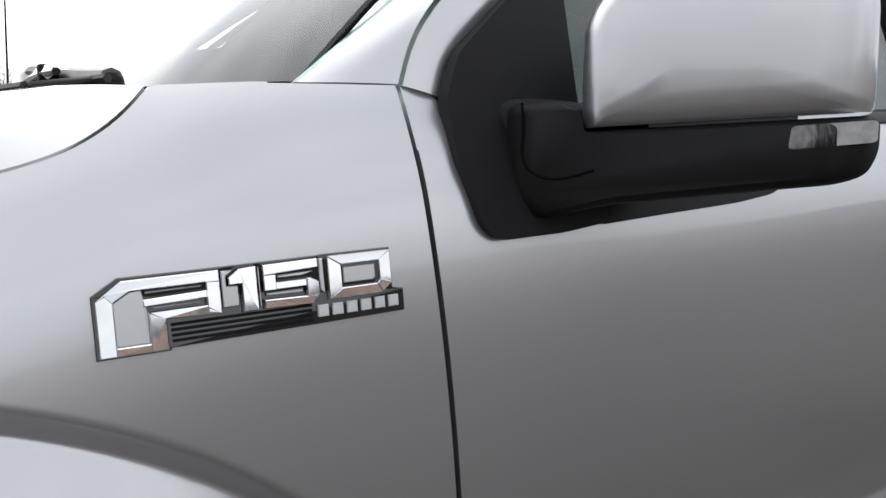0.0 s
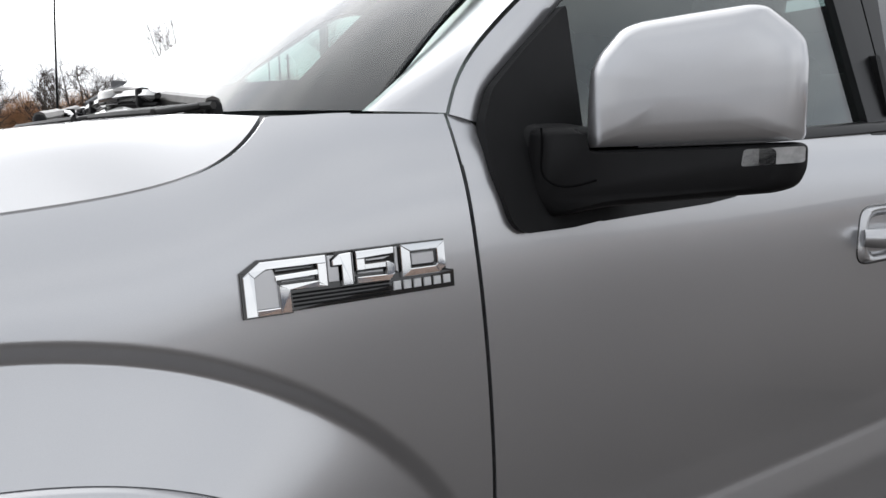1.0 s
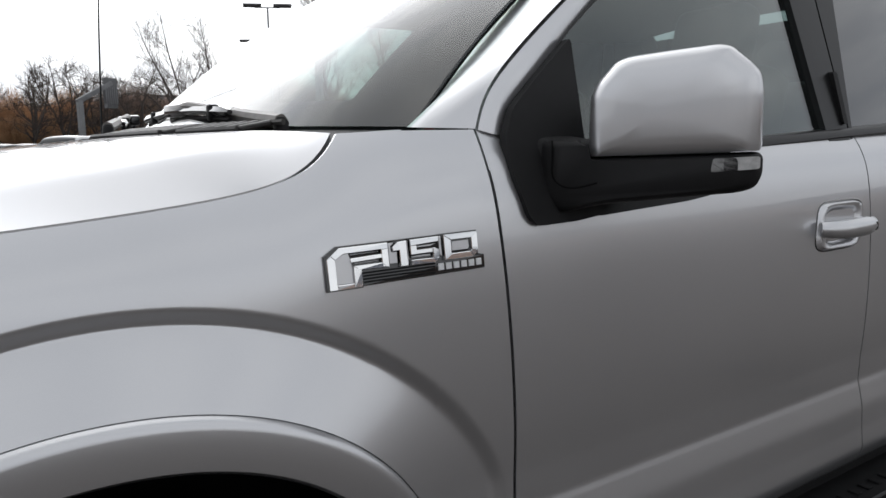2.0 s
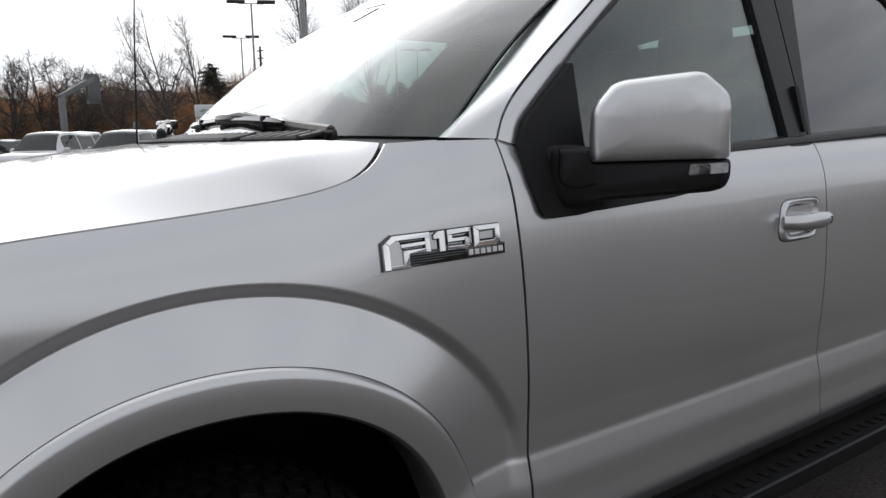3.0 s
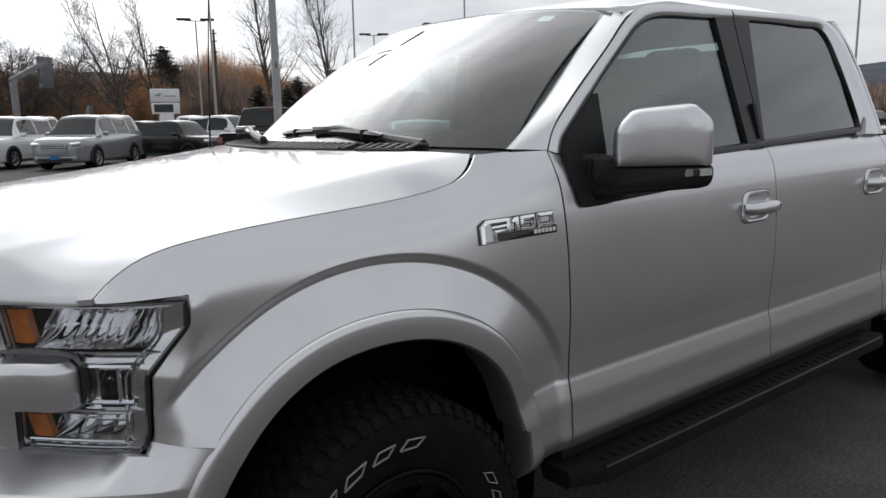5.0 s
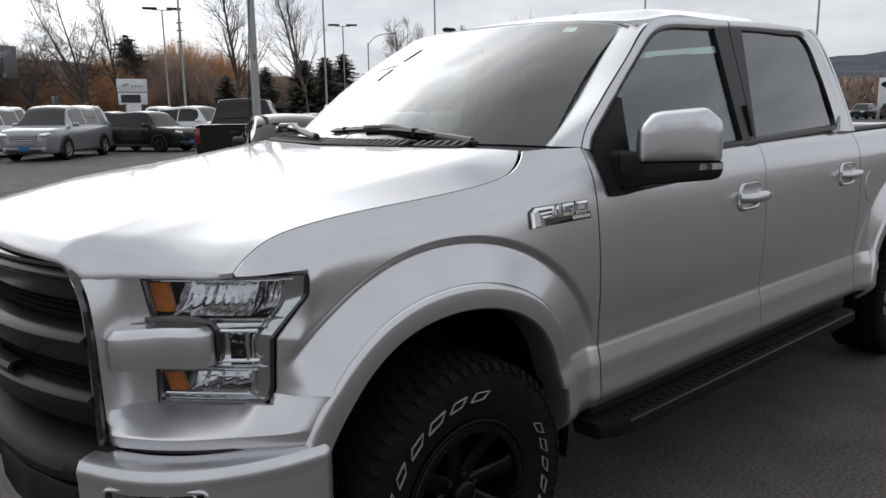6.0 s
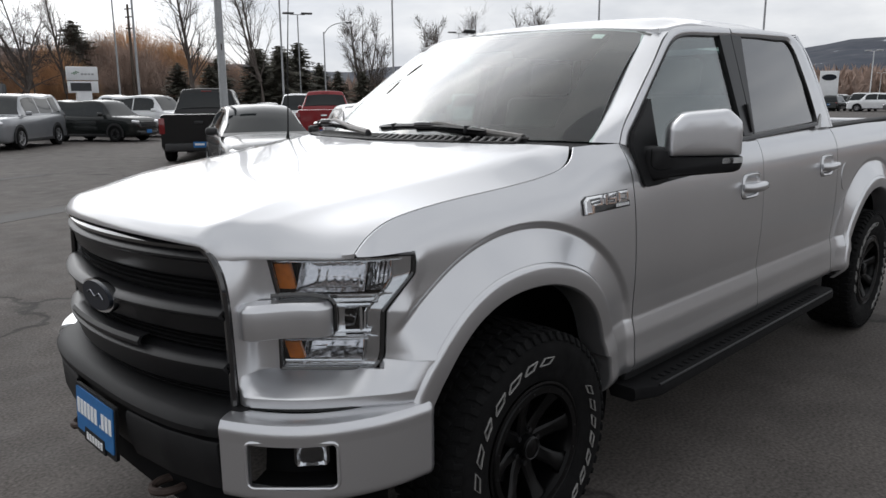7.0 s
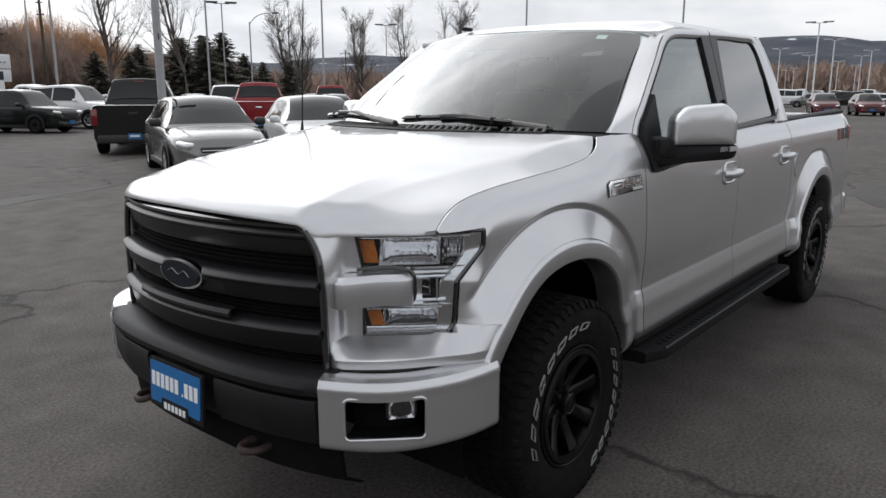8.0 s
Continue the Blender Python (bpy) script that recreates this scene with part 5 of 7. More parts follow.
def wheel_meshes(parent):
    tyre_p = [(.232, -.118), (.244, -.132), (.262, -.136), (.300, -.147), (.345, -.149), (.380, -.143), (.396, -.132), (.404, -.112), (.406, -.05), (.406, .05), (.404, .112), (.396, .132), (.345, .148), (.262, .136), (.232, .118)]
    v, f = revolve(tyre_p, 96, closed=True)
    tyre = link_mesh("tyre", v, f, RUBBER, parent)
    pieces = []
    for i in range(58):
        a = 2 * math.pi * i / 58
        for row, (y, wy) in enumerate(((-.112, .040), (-.058, .045), (0, .050), (.058, .045), (.112, .040))):
            b = a + (math.pi / 58 if row % 2 else 0)
            size = (.012, wy, .030)
            m = pose(0, 0, 0, 0, -math.degrees(b), 0) @ pose(.408 if abs(y) < .1 else .404, y, 0, 14 * (-1) ** row, 0, 0)
            pieces.append(moved(rbox(size, .002, segs=1), m))
        # shoulder lugs
        m = pose(0, 0, 0, 0, -math.degrees(a), 0) @ pose(.394, -.137, 0, 0, 0, 35)
        pieces.append(moved(rbox((.030, .010, .022 if i % 2 else .028), .003, segs=1), m))
    v, f = join(*pieces)
    link_mesh("tread", v, f, RUBBER, tyre)
    rim_p = [(.236, -.128), (.240, -.136), (.232, -.138), (.222, -.130), (.214, -.095), (.205, -.02), (.205, .11), (.236, .125)]
    rim = link_mesh("rim", *revolve(rim_p, 72), RIM_BLACK, parent)
    link_mesh("bead_ring", *revolve([(.226, -.134), (.222, -.141), (.200, -.140), (.196, -.128)], 72), RIM_BLACK, rim)
    link_mesh("brake_disc", *revolve([(.02, .0), (.165, .0), (.165, .02), (.02, .02)], 48, closed=True), GRILLE_GREY, parent)
    for i in range(8):
        a = 360 * i / 8 + 11
        cr = []
        for r, y, hw, t in ((.045, -.085, .030, .03), (.10, -.092, .024, .03), (.15, -.108, .024, .03), (.185, -.122, .030, .025), (.205, -.128, .040, .02)):
            cr.append([(r, y + t, -hw), (r, y + .006, -hw), (r, y, -hw * .6), (r, y, hw * .6), (r, y + .006, hw), (r, y + t, hw)])
        G = np.array(cr)
        k, n = G.shape[:2]
        vv, ff = G.reshape(-1, 3), grid_faces(k, n)
        vv, ff = moved((vv, ff), pose(0, 0, 0, 0, -a, 0))
        link_mesh("spoke", vv, [q[::-1] for q in ff], RIM_BLACK, rim, sharp=30)
    link_mesh("centre_cap", *revolve([(.001, -.118), (.030, -.117), (.040, -.110), (.044, -.085), (.062, -.080), (.066, -.05)], 36), RIM_BLACK, rim)
    link_mesh("cap_ring", *revolve([(.034, -.1175), (.037, -.1195), (.040, -.1175), (.038, -.115)], 36, closed=True), GRILLE_GREY, rim)
    for i in range(6):
        a = 2 * math.pi * i / 6 + .3
        link_mesh("wheel_nut", *tube([(.058 * math.cos(a), -.07, .058 * math.sin(a)), (.058 * math.cos(a), -.098, .058 * math.sin(a))], .010, 6), GRILLE_GREY, rim)
    for i in range(16):
        a = 2 * math.pi * i / 16 + .12
        link_mesh("rivet", *tube([(.211 * math.cos(a), -.135, .211 * math.sin(a)), (.211 * math.cos(a), -.143, .211 * math.sin(a))], [.0055, .0035], 8), GRILLE_GREY, rim)
    # raised outlined blocks where the maker's words stand
    spans = [(194 - 15.6 * k, 8.6 + .8 * (k % 3)) for k in range(8)] + [(26 - 12.4 * k, 7.2 + .6 * (k % 2)) for k in range(8)]
    for deg, wide in spans:
        r0, r1, h, g, c = .305, .329, math.radians(wide) / 2, .0016, math.radians(deg)
        outer = [(r0, -h), (r1, -h), (r1, h), (r0, h)]
        inner = [(r0 + g, -h + g / .318), (r1 - g, -h + g / .318), (r1 - g, h - g / .318), (r0 + g, h - g / .318)]

        def pt(q, y):
            r, a = q
            skew = (r - .318) * 3.2
            return (r * math.cos(c + a - skew), y, r * math.sin(c + a - skew))
        vv = [pt(q, -.1475) for q in outer] + [pt(q, -.1475) for q in inner] + [pt(q, -.1535) for q in outer] + [pt(q, -.1535) for q in inner]
        ff = []
        for i in range(4):
            j = (i + 1) % 4
            ff += [(8 + i, 8 + j, 12 + j, 12 + i), (i, j, 8 + j, 8 + i), (4 + i, 12 + i, 12 + j, 4 + j)]
        link_mesh("raised_block", vv, ff, WHITE_MARK, tyre, smooth=False)


w0 = wheel(0, False)
wheel_meshes(w0)
for ax, side in ((AXLES[1], False), (0, True), (AXLES[1], True)):
    w1 = copy_thing(w0, pose(ax, -.858, .415) if not side else pose(ax, .858, .415, 0, 0, 180))

# wheel wells and underbody; the shade in the wells is put into their colour
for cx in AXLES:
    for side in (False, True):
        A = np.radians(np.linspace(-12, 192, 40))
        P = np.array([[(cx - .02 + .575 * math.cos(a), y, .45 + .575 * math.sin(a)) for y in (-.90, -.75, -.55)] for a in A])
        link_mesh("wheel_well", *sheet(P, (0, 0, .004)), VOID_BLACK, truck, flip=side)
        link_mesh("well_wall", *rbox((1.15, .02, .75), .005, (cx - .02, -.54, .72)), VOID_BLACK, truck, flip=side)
# plain dark block, added to keep ground light from bleeding through the body
link_mesh("chassis", *rbox((5.0, .9, .22), .03, (1.9, 0, .48)), VOID_BLACK, truck)
for x in AXLES:
    link_mesh("axle", *tube([(x, -.75, .415), (x, .75, .415)], .05, 12), VOID_BLACK, truck)
link_mesh("engine_bay", *rbox((.9, 1.0, .5), .03, (-.35, 0, .86)), VOID_BLACK, truck)
for side in (False, True):
    link_mesh("engine_bay_wall", *rbox((.34, .02, .36), .005, (-.60, -.50, .98)), VOID_BLACK, truck, flip=side)

# ---- cabin ----
link_mesh("cabin_floor", *rbox((2.3, 1.70, .06), .01, (1.80, 0, .62)), CABIN, truck)
link_mesh("firewall", *rbox((.05, 1.68, .72), .01, (.60, 0, .98)), CABIN, truck)
link_mesh("cab_back", *rbox((.04, 1.66, .78), .01, (2.93, 0, 1.02)), SILVER, truck)
for side in (False, True):
    for x0, x1 in ((.70, 1.82), (1.88, 2.88)):
        link_mesh("door_card", *rbox((x1 - x0, .03, .74), .012, ((x0 + x1) / 2, -.862, .97)), CABIN, truck, flip=side)
    link_mesh("inner_pillar", *rbox((.10, .03, .56), .01, (1.82, -.79, 1.63), (-17, 0, 0)), CABIN, truck, flip=side)
link_mesh("back_window", *prism([(-.62, 0), (.62, 0), (.58, .42), (-.58, .42)], .004, lambda a, b, d: (2.915 - .16 * b - d, a, 1.44 + b)), GLASS_DARK, truck).visible_shadow = False
P = np.zeros((30, 31, 3))
for i, x in enumerate(np.linspace(1.12, 2.80, 30)):
    for j, w in enumerate(np.linspace(-.70, .70, 31)):
        P[i, j] = (x, w, 1.895 - .05 * (abs(w) / .7) ** 4)
link_mesh("headlining", *sheet(P, (0, 0, .012)), material("grey_headlining", (.30, .30, .29), .9, var=.1, vscale=30), truck)
dash = path3([(.42, 1.395), (.62, 1.385), (.80, 1.375), (.93, 1.345), (.985, 1.29), (.97, 1.18), (.90, 1.05), (.88, .90)], 30)
wd = np.linspace(-.80, .80, 41)
P = np.array([[(x + .03 * (w / .8) ** 2, w, z + (.018 * math.exp(-((w + .38) / .16) ** 2) if z > 1.25 else 0)) for w in wd] for x, z in dash])
link_mesh("dashboard", *sheet(P[:, ::-1], (-.02, 0, -.02)), CABIN, truck)
a = np.linspace(0, 2 * math.pi, 40)
sw = pose(1.06, -.39, 1.17, 0, 62, 0)
link_mesh("steering_wheel", *moved(tube([(.185 * math.cos(t), .185 * math.sin(t), 0) for t in a], .016, 10, caps=False), sw), LEATHER, truck)
link_mesh("steering_hub", *moved(rbox((.16, .14, .06), .03), sw), LEATHER, truck)
link_mesh("rear_view_mirror", *rbox((.03, .25, .075), .014, (.905, 0, 1.77), (0, -12, 0)), GLOSS_BLACK, truck)


def seat(x, y, wide, tilt=14):
    link_mesh("seat_cushion", *rbox((.52, wide, .16), .06, (x - .12, y, .93), (0, -6, 0), 4), LEATHER, truck)
    link_mesh("seat_back", *rbox((.15, wide, .66), .06, (x + .19, y, 1.27), (0, tilt, 0), 4), LEATHER, truck)


for y in (-.40, .40):
    seat(1.62, y, .54)
    link_mesh("headrest", *rbox((.11, .27, .19), .045, (1.93, y, 1.70), (0, 12, 0), 4), LEATHER, truck)
seat(2.52, 0, 1.40, 10)
for y in (-.42, .42):
    link_mesh("headrest", *rbox((.09, .26, .15), .04, (2.78, y, 1.66), (0, 10, 0), 4), LEATHER, truck)
link_mesh("centre_console", *rbox((.75, .26, .30), .04, (1.25, 0, .98), segs=3), CABIN, truck)

# ---- cargo bed ----
for side in (False, True):
    xs = np.linspace(2.955, 4.86, 30)
    P = np.array([np.stack([xs, -(w + 0 * xs), 1.393 + .018 * (xs - 2.95) + dz], 1) for w, dz in ((.872, -.01), (.872, .012), (.862, .020), (.80, .022), (.792, .012), (.792, -.06))])
    P[:, :, 1] += .02 * sstep(4.6, 4.86, xs)[None]
    link_mesh("bed_rail", *sheet(P, (0, .004, -.004)), BLACK_PLASTIC, truck, flip=side)
    link_mesh("bed_inner_wall", *rbox((1.88, .03, .55), .005, (3.90, -.78, 1.12)), BLACK_PLASTIC, truck, flip=side)
    tl = new("tail_lamp")
    tl.parent = truck
    link_mesh("lamp_body", *rbox((.10, .09, .36), .02, (4.828, -.882, 1.135), (0, 0, 3), 3), RED_LENS, tl, flip=side)
    link_mesh("reverse_lens", *rbox((.07, .10, .10), .015, (4.868, -.835, 1.10), segs=2), CLEAR, tl, flip=side)
link_mesh("bed_floor", *rbox((1.9, 1.6, .05), .005, (3.90, 0, .85)), BLACK_PLASTIC, truck)
link_mesh("bed_front_wall", *rbox((.05, 1.58, .56), .005, (2.99, 0, 1.12)), SILVER, truck)
link_mesh("tailgate", *rbox((.06, 1.56, .56), .02, (4.86, 0, 1.13), segs=3), SILVER, truck)
link_mesh("rear_bumper", *rbox((.20, 1.86, .20), .04, (4.92, 0, .62), segs=3), CHROME, truck)
link_mesh("fuel_door", *prism([(3.10 + .075 * math.cos(a), 1.10 + .085 * math.sin(a)) for a in np.linspace(0, 2 * math.pi, 32, endpoint=False)], .004, lambda a, b, d: on_body(a, b, .003 - d)), SILVER, truck)
for k in range(3):
    link_mesh("bed_decal", *prism([(4.30 + .14 * k, 1.21), (4.41 + .14 * k, 1.21), (4.42 + .14 * k, 1.30), (4.31 + .14 * k, 1.30)], .002, lambda a, b, d: on_body(a, b, .0025 - d)), GRILLE_GREY if k else RED_LENS, truck)

# ---- wipers and aerial ----
def wiper(name, b0, b1, mid_t, pivot):
    wp = new(name)
    wp.parent = truck
    b0, b1, pivot = np.array(b0), np.array(b1), np.array(pivot)
    c = b0 + (b1 - b0) * mid_t
    bl = path3([b0, c + (0, 0, .012), b1], 20)
    link_mesh("wiper_blade", *tube(bl, [.006] + [.0115] * 18 + [.006], 6), GLOSS_BLACK, wp)
    link_mesh("wiper_rubber", *tube(bl - np.array((0, 0, .016)), .0055, 5), RUBBER, wp)
    for q in (.16, .84):
        e = b0 + (b1 - b0) * q
        link_mesh("blade_clip", *rbox((.024, .020, .034), .005, tuple(e + (0, 0, .002))), BLACK_PLASTIC, wp)
    link_mesh("blade_clip", *rbox((.03, .12, .032), .008, tuple(c + (0, 0, .014)), (0, 0, 10)), GLOSS_BLACK, wp)
    arm_line = path3([c + (-.004, .03, .018), c + (-.004, 0, .022), c * .6 + pivot * .4 + (0, 0, .022), pivot + (0, 0, .014)], 16)
    v, f = tube(arm_line, [.007] * 3 + [.010] * 6 + [.0145] * 7, 8)
    link_mesh("wiper_arm", v, f, ARM_GREY, wp, "pale grey wiper arm")
    link_mesh("pivot_cap", *tube([pivot - (0, 0, .02), pivot + (0, 0, .014), pivot + (0, 0, .022)], [.016, .014, .008], 12), BLACK_PLASTIC, wp)


wiper("windscreen_wiper", (.318, .154, 1.466), (.345, -.440, 1.462), .48, (.392, -.588, 1.424))
wiper("windscreen_wiper", (.410, .770, 1.468), (.290, .30, 1.464), .45, (.215, .110, 1.434))
link_mesh("aerial", *tube([(.325, .895, 1.37), (.33, .895, 1.44), (.35, .897, 1.8), (.38, .90, 2.20)], [.012, .004, .003, .002], 6), BLACK_PLASTIC, truck, "thin black whip aerial")
# ---- parked vehicles ----
CAR_GLASS = material("dark_car_glass", (0.012, 0.015, 0.016), 0.05, var=0.1, vscale=3, spec=0.42)
CAR_TRIM = material("black_car_trim", (0.02, 0.02, 0.021), 0.5, var=0.15, vscale=10)
LAMP_CLEAR = material("headlamp_bright", (0.75, 0.76, 0.78), 0.12, 0.6, var=0.1, vscale=20)
WHEEL_GREY = material("alloy_wheel", (0.35, 0.35, 0.36), 0.35, 0.8, var=0.1, vscale=20)


def paint(name, color, metal=0.3, rough=0.32, coat=0.8):
    return material(name, color, rough, metal, coat=coat, spec=0.3, var=0.05, vscale=2.0, rvar=0.03)


PAINTS = {
    "silver": paint("car_paint_silver", (0.29, 0.30, 0.315), 0.5),
    "dark": paint("car_paint_black_green", (0.008, 0.010, 0.0095), 0.0, 0.22, 0.35),
    "black": paint("car_paint_black", (0.006, 0.006, 0.0065), 0.0, 0.22, 0.35),
    "white": paint("car_paint_white", (0.72, 0.73, 0.74), 0.0),
    "red": paint("car_paint_red", (0.22, 0.008, 0.012), 0.2),
    "maroon": paint("car_paint_maroon", (0.10, 0.010, 0.014), 0.3),
    "grey": paint("car_paint_pale_grey", (0.20, 0.20, 0.20), 0.6, 0.22),
    "blue": paint("car_paint_blue_grey", (0.13, 0.17, 0.22), 0.4),
}


def loft(rings, close=True):
    """A skin over rings of equal count, with end caps."""
    G = np.array(rings, float)
    n, m, _ = G.shape
    f = [(i * m + j, i * m + (j + 1) % m, (i + 1) * m + (j + 1) % m, (i + 1) * m + j) for i in range(n - 1) for j in range(m)]
    f += [tuple(range(m))[::-1], tuple((n - 1) * m + j for j in range(m))]
    return G.reshape(-1, 3), f


def body_ring(x, w, z0, zs, crown):
    """Half section of a car body: sill, bulging door, shoulder, crowned deck."""
    half = [(.0, z0), (w * .84, z0), (w * .94, z0 + .04), (w * .985, z0 + .13), (w * .975, z0 + (zs - z0) * .34), (w, z0 + (zs - z0) * .62), (w * .995, z0 + (zs - z0) * .78),
            (w * .965, zs - .055), (w * .93, zs - .018), (w * .87, zs + crown * .25), (w * .60, zs + crown * .75), (w * .3, zs + crown * .95), (0, zs + crown)]
    return [(x, -a, z) for a, z in half] + [(x, a, z) for a, z in half[-2:0:-1]]


def cabin_ring(x, wb, wt, zb, zt):
    """Section of a cabin, 37 points from sill to sill: 9 up the side, a rounded corner, 8 to the middle."""
    rise = max(zt - zb, .02)
    rc = min(.11, .45 * rise)
    half = []
    for q in np.linspace(0, 1, 9):
        half.append((wb + (wt - wb) * q ** 1.15, zb + (rise - rc) * q))
    for t in (.35, .75):
        half.append((wt - rc * .9 * (1 - math.cos(t * math.pi / 2)), zt - rc + rc * math.sin(t * math.pi / 2)))
    for q in np.linspace(0, 1, 8):
        half.append(((wt - rc * .9) * (1 - q), zt + .035 * (1 - (1 - q) ** 2) * min(1, rise / .3)))
    return [(x, -a, z) for a, z in half] + [(x, a, z) for a, z in half[-2::-1]]


def parked_car(kind, color, at, turn, label, category, group="cars parked in the lot", plate_front=True):
    """A car at rest; its front looks along +x before the turn."""
    ob = thing({"suv": "parked_suv", "sedan": "parked_car", "pickup": "parked_pickup"}[kind], label, category, (at[0], at[1], 0), turn, group)
    mat = PAINTS[color]
    if kind == "suv" and color in ("silver", "white"):
        L, W, H, zb, hood, wb, r = 5.2, 1.00, 1.90, 1.18, 1.14, 3.05, .40
    elif kind == "suv":
        L, W, H, zb, hood, wb, r = 4.55, .92, 1.67, 1.05, 1.02, 2.70, .35
    elif kind == "sedan":
        L, W, H, zb, hood, wb, r = 4.50, .90, 1.49, .94, .92, 2.65, .33
    else:
        L, W, H, zb, hood, wb, r = 5.80, 1.00, 1.92, 1.26, 1.22, 3.65, .41
    z0 = r * .62
    fx, rx = L / 2, -L / 2
    # body by stations along the car: half width, sill, shoulder, crown
    if kind == "pickup":
        tab = [(fx, .80, .16, .74, .0), (fx - .05, .90, .06, .86, .01), (fx - .16, .965, 0, .95, .03), (fx - .5, .99, 0, .985, .05), (fx - L * .24, 1, 0, 1.0, .05), (0, 1, 0, 1.03, 0), (rx + 1.95, 1, .02, 1.035, 0), (rx + .5, 1, .04, 1.05, 0), (rx + .10, .995, .06, 1.05, 0), (rx + .02, .975, .10, 1.04, 0)]
    elif kind == "suv":
        tab = [(fx, .62, .16, .70, .0), (fx - .05, .76, .08, .82, .02), (fx - .16, .87, .02, .91, .035), (fx - .34, .945, 0, .95, .05), (fx - .7, .985, 0, .985, .055), (fx - L * .25, 1, 0, 1.02, .04), (0, 1, 0, 1.03, 0), (-L * .25, 1, 0, 1.05, 0), (rx + .35, .98, .03, 1.05, 0), (rx + .12, .93, .08, 1.0, 0), (rx + .02, .86, .14, .86, 0)]
    else:
        tab = [(fx, .52, .14, .60, .0), (fx - .05, .68, .07, .72, .02), (fx - .15, .82, .02, .82, .04), (fx - .34, .92, 0, .89, .06), (fx - .7, .975, 0, .955, .065), (fx - L * .24, 1, 0, 1.03, .05), (0, 1, 0, 1.05, 0), (-L * .25, 1, 0, 1.08, 0), (rx + .40, .98, .03, 1.08, .01), (rx + .12, .90, .08, 1.03, 0), (rx + .02, .80, .14, .86, 0)]
    tab = np.array(tab)[::-1]
    xs = np.concatenate([np.linspace(tab[0, 0], tab[1, 0], 4)[:-1], np.linspace(tab[1, 0], fx - .16, 26)[:-1], np.linspace(fx - .16, fx, 7)])
    col = [np.interp(xs, tab[:, 0], tab[:, q]) for q in range(1, 5)]
    st = [(x, W * a, z0 + b, hood * c, d) for x, a, b, c, d in zip(xs, *col)][::-1]
    v, f = loft([body_ring(*q) for q in st])
    body = link_mesh("body", v, f, mat, ob, sharp=40)
    # cabin: roof line by stations, then panes cut out of its skin
    if kind == "sedan":
        cab = [(fx - L * .215, .0), (fx - L * .30, .46), (fx - L * .385, .86), (fx - L * .44, .965), (-.25, 1.0), (-L * .22, .95), (rx + .70, .74), (rx + .42, .42), (rx + .22, .06)]
    elif kind == "suv":
        cab = [(fx - L * .235, .0), (fx - L * .30, .48), (fx - L * .355, .86), (fx - L * .40, .965), (-.1, 1.0), (-L * .30, .985), (rx + .42, .94), (rx + .24, .60), (rx + .12, .05)]
    else:
        cab = [(fx - L * .215, .0), (fx - L * .275, .50), (fx - L * .325, .88), (fx - L * .36, .965), (.05, 1.0), (rx + 2.35, .975), (rx + 2.16, .93), (rx + 2.07, .45), (rx + 1.99, .03)]
    zbel = hood * np.interp(0, tab[:, 0], tab[:, 3]) - .03
    cx, ck = np.array([q[0] for q in cab])[::-1], np.array([q[1] for q in cab])[::-1]
    roof_k = lambda x: np.clip(spline(cx, ck)(x), .0, 1.01)
    us = np.linspace(cx[0], cx[-1], 72)
    rows = []
    for x in us:
        k = float(roof_k(x))
        rows.append(cabin_ring(x, W * .945, W * (.945 - .235 * k ** .8), zbel, zbel + .01 + (H - zbel) * k))
    G = np.array(rows)
    x_f, x_r = float(np.interp(.93, ck[-5:][::-1], cx[-5:][::-1])), float(np.interp(.90, ck[:4], cx[:4]))
    if kind == "suv":
        splits = np.array([x_r + .10, x_r + .80, (x_r + .80 + x_f + .25) / 2, x_f + .25])
    elif kind == "sedan":
        splits = np.array([x_r - .12, (x_r + x_f) / 2 - .02, x_f + .25])
    else:
        splits = np.array([x_r + .12, (x_r + x_f) / 2 + .05, x_f + .25])
    cells = {}
    for i in range(len(us) - 1):
        x = (us[i] + us[i + 1]) / 2
        k = float(roof_k(x))
        for j in range(G.shape[1] - 1):
            jj = min(j, G.shape[1] - 2 - j)       # 0 at either sill, 17 beside the middle
            key = "cabin"
            if jj >= 10 and x > x_f + .02 and k > .10:
                key = "windscreen"
            elif jj >= 10 and x < x_r - .01 and k > .16:
                key = "rear_window"
            elif 1 <= jj <= 7 and k > .30:
                for q, (a, b) in enumerate(zip(splits[:-1], splits[1:])):
                    if a + .03 < x < b - .03 and (x < x_f or (k - .12) > jj / 9 * .9):
                        key = ("side_window", q, j < G.shape[1] // 2)
            cells.setdefault(key, []).append((i, j))
    P = G.reshape(-1, 3)
    m_ = G.shape[1]
    for key, ij in cells.items():
        quads = [(i * m_ + j, (i + 1) * m_ + j, (i + 1) * m_ + j + 1, i * m_ + j + 1) for i, j in ij]
        used = sorted({q for c in quads for q in c})
        back = {q: n for n, q in enumerate(used)}
        v = P[used]
        f = [tuple(back[q] for q in c)[::-1] for c in quads]
        if key != "cabin":
            inn = v + (np.array((v[:, 0].mean(), 0, zbel)) - v) * .012      # pane thickness
            n = len(v)
            edge = {}
            for c in f:
                for e in zip(c, c[1:] + c[:1]):
                    edge[e] = 1
            rim = [(b, a, a + n, b + n) for a, b in edge if (b, a) not in edge]
            f = f + [tuple(q + n for q in c[::-1]) for c in f] + rim
            v = np.concatenate([v, inn])
        link_mesh(key if isinstance(key, str) else key[0], v, f, mat if key == "cabin" else CAR_GLASS, ob, sharp=60)
    xa, zb = cx[-1], zbel
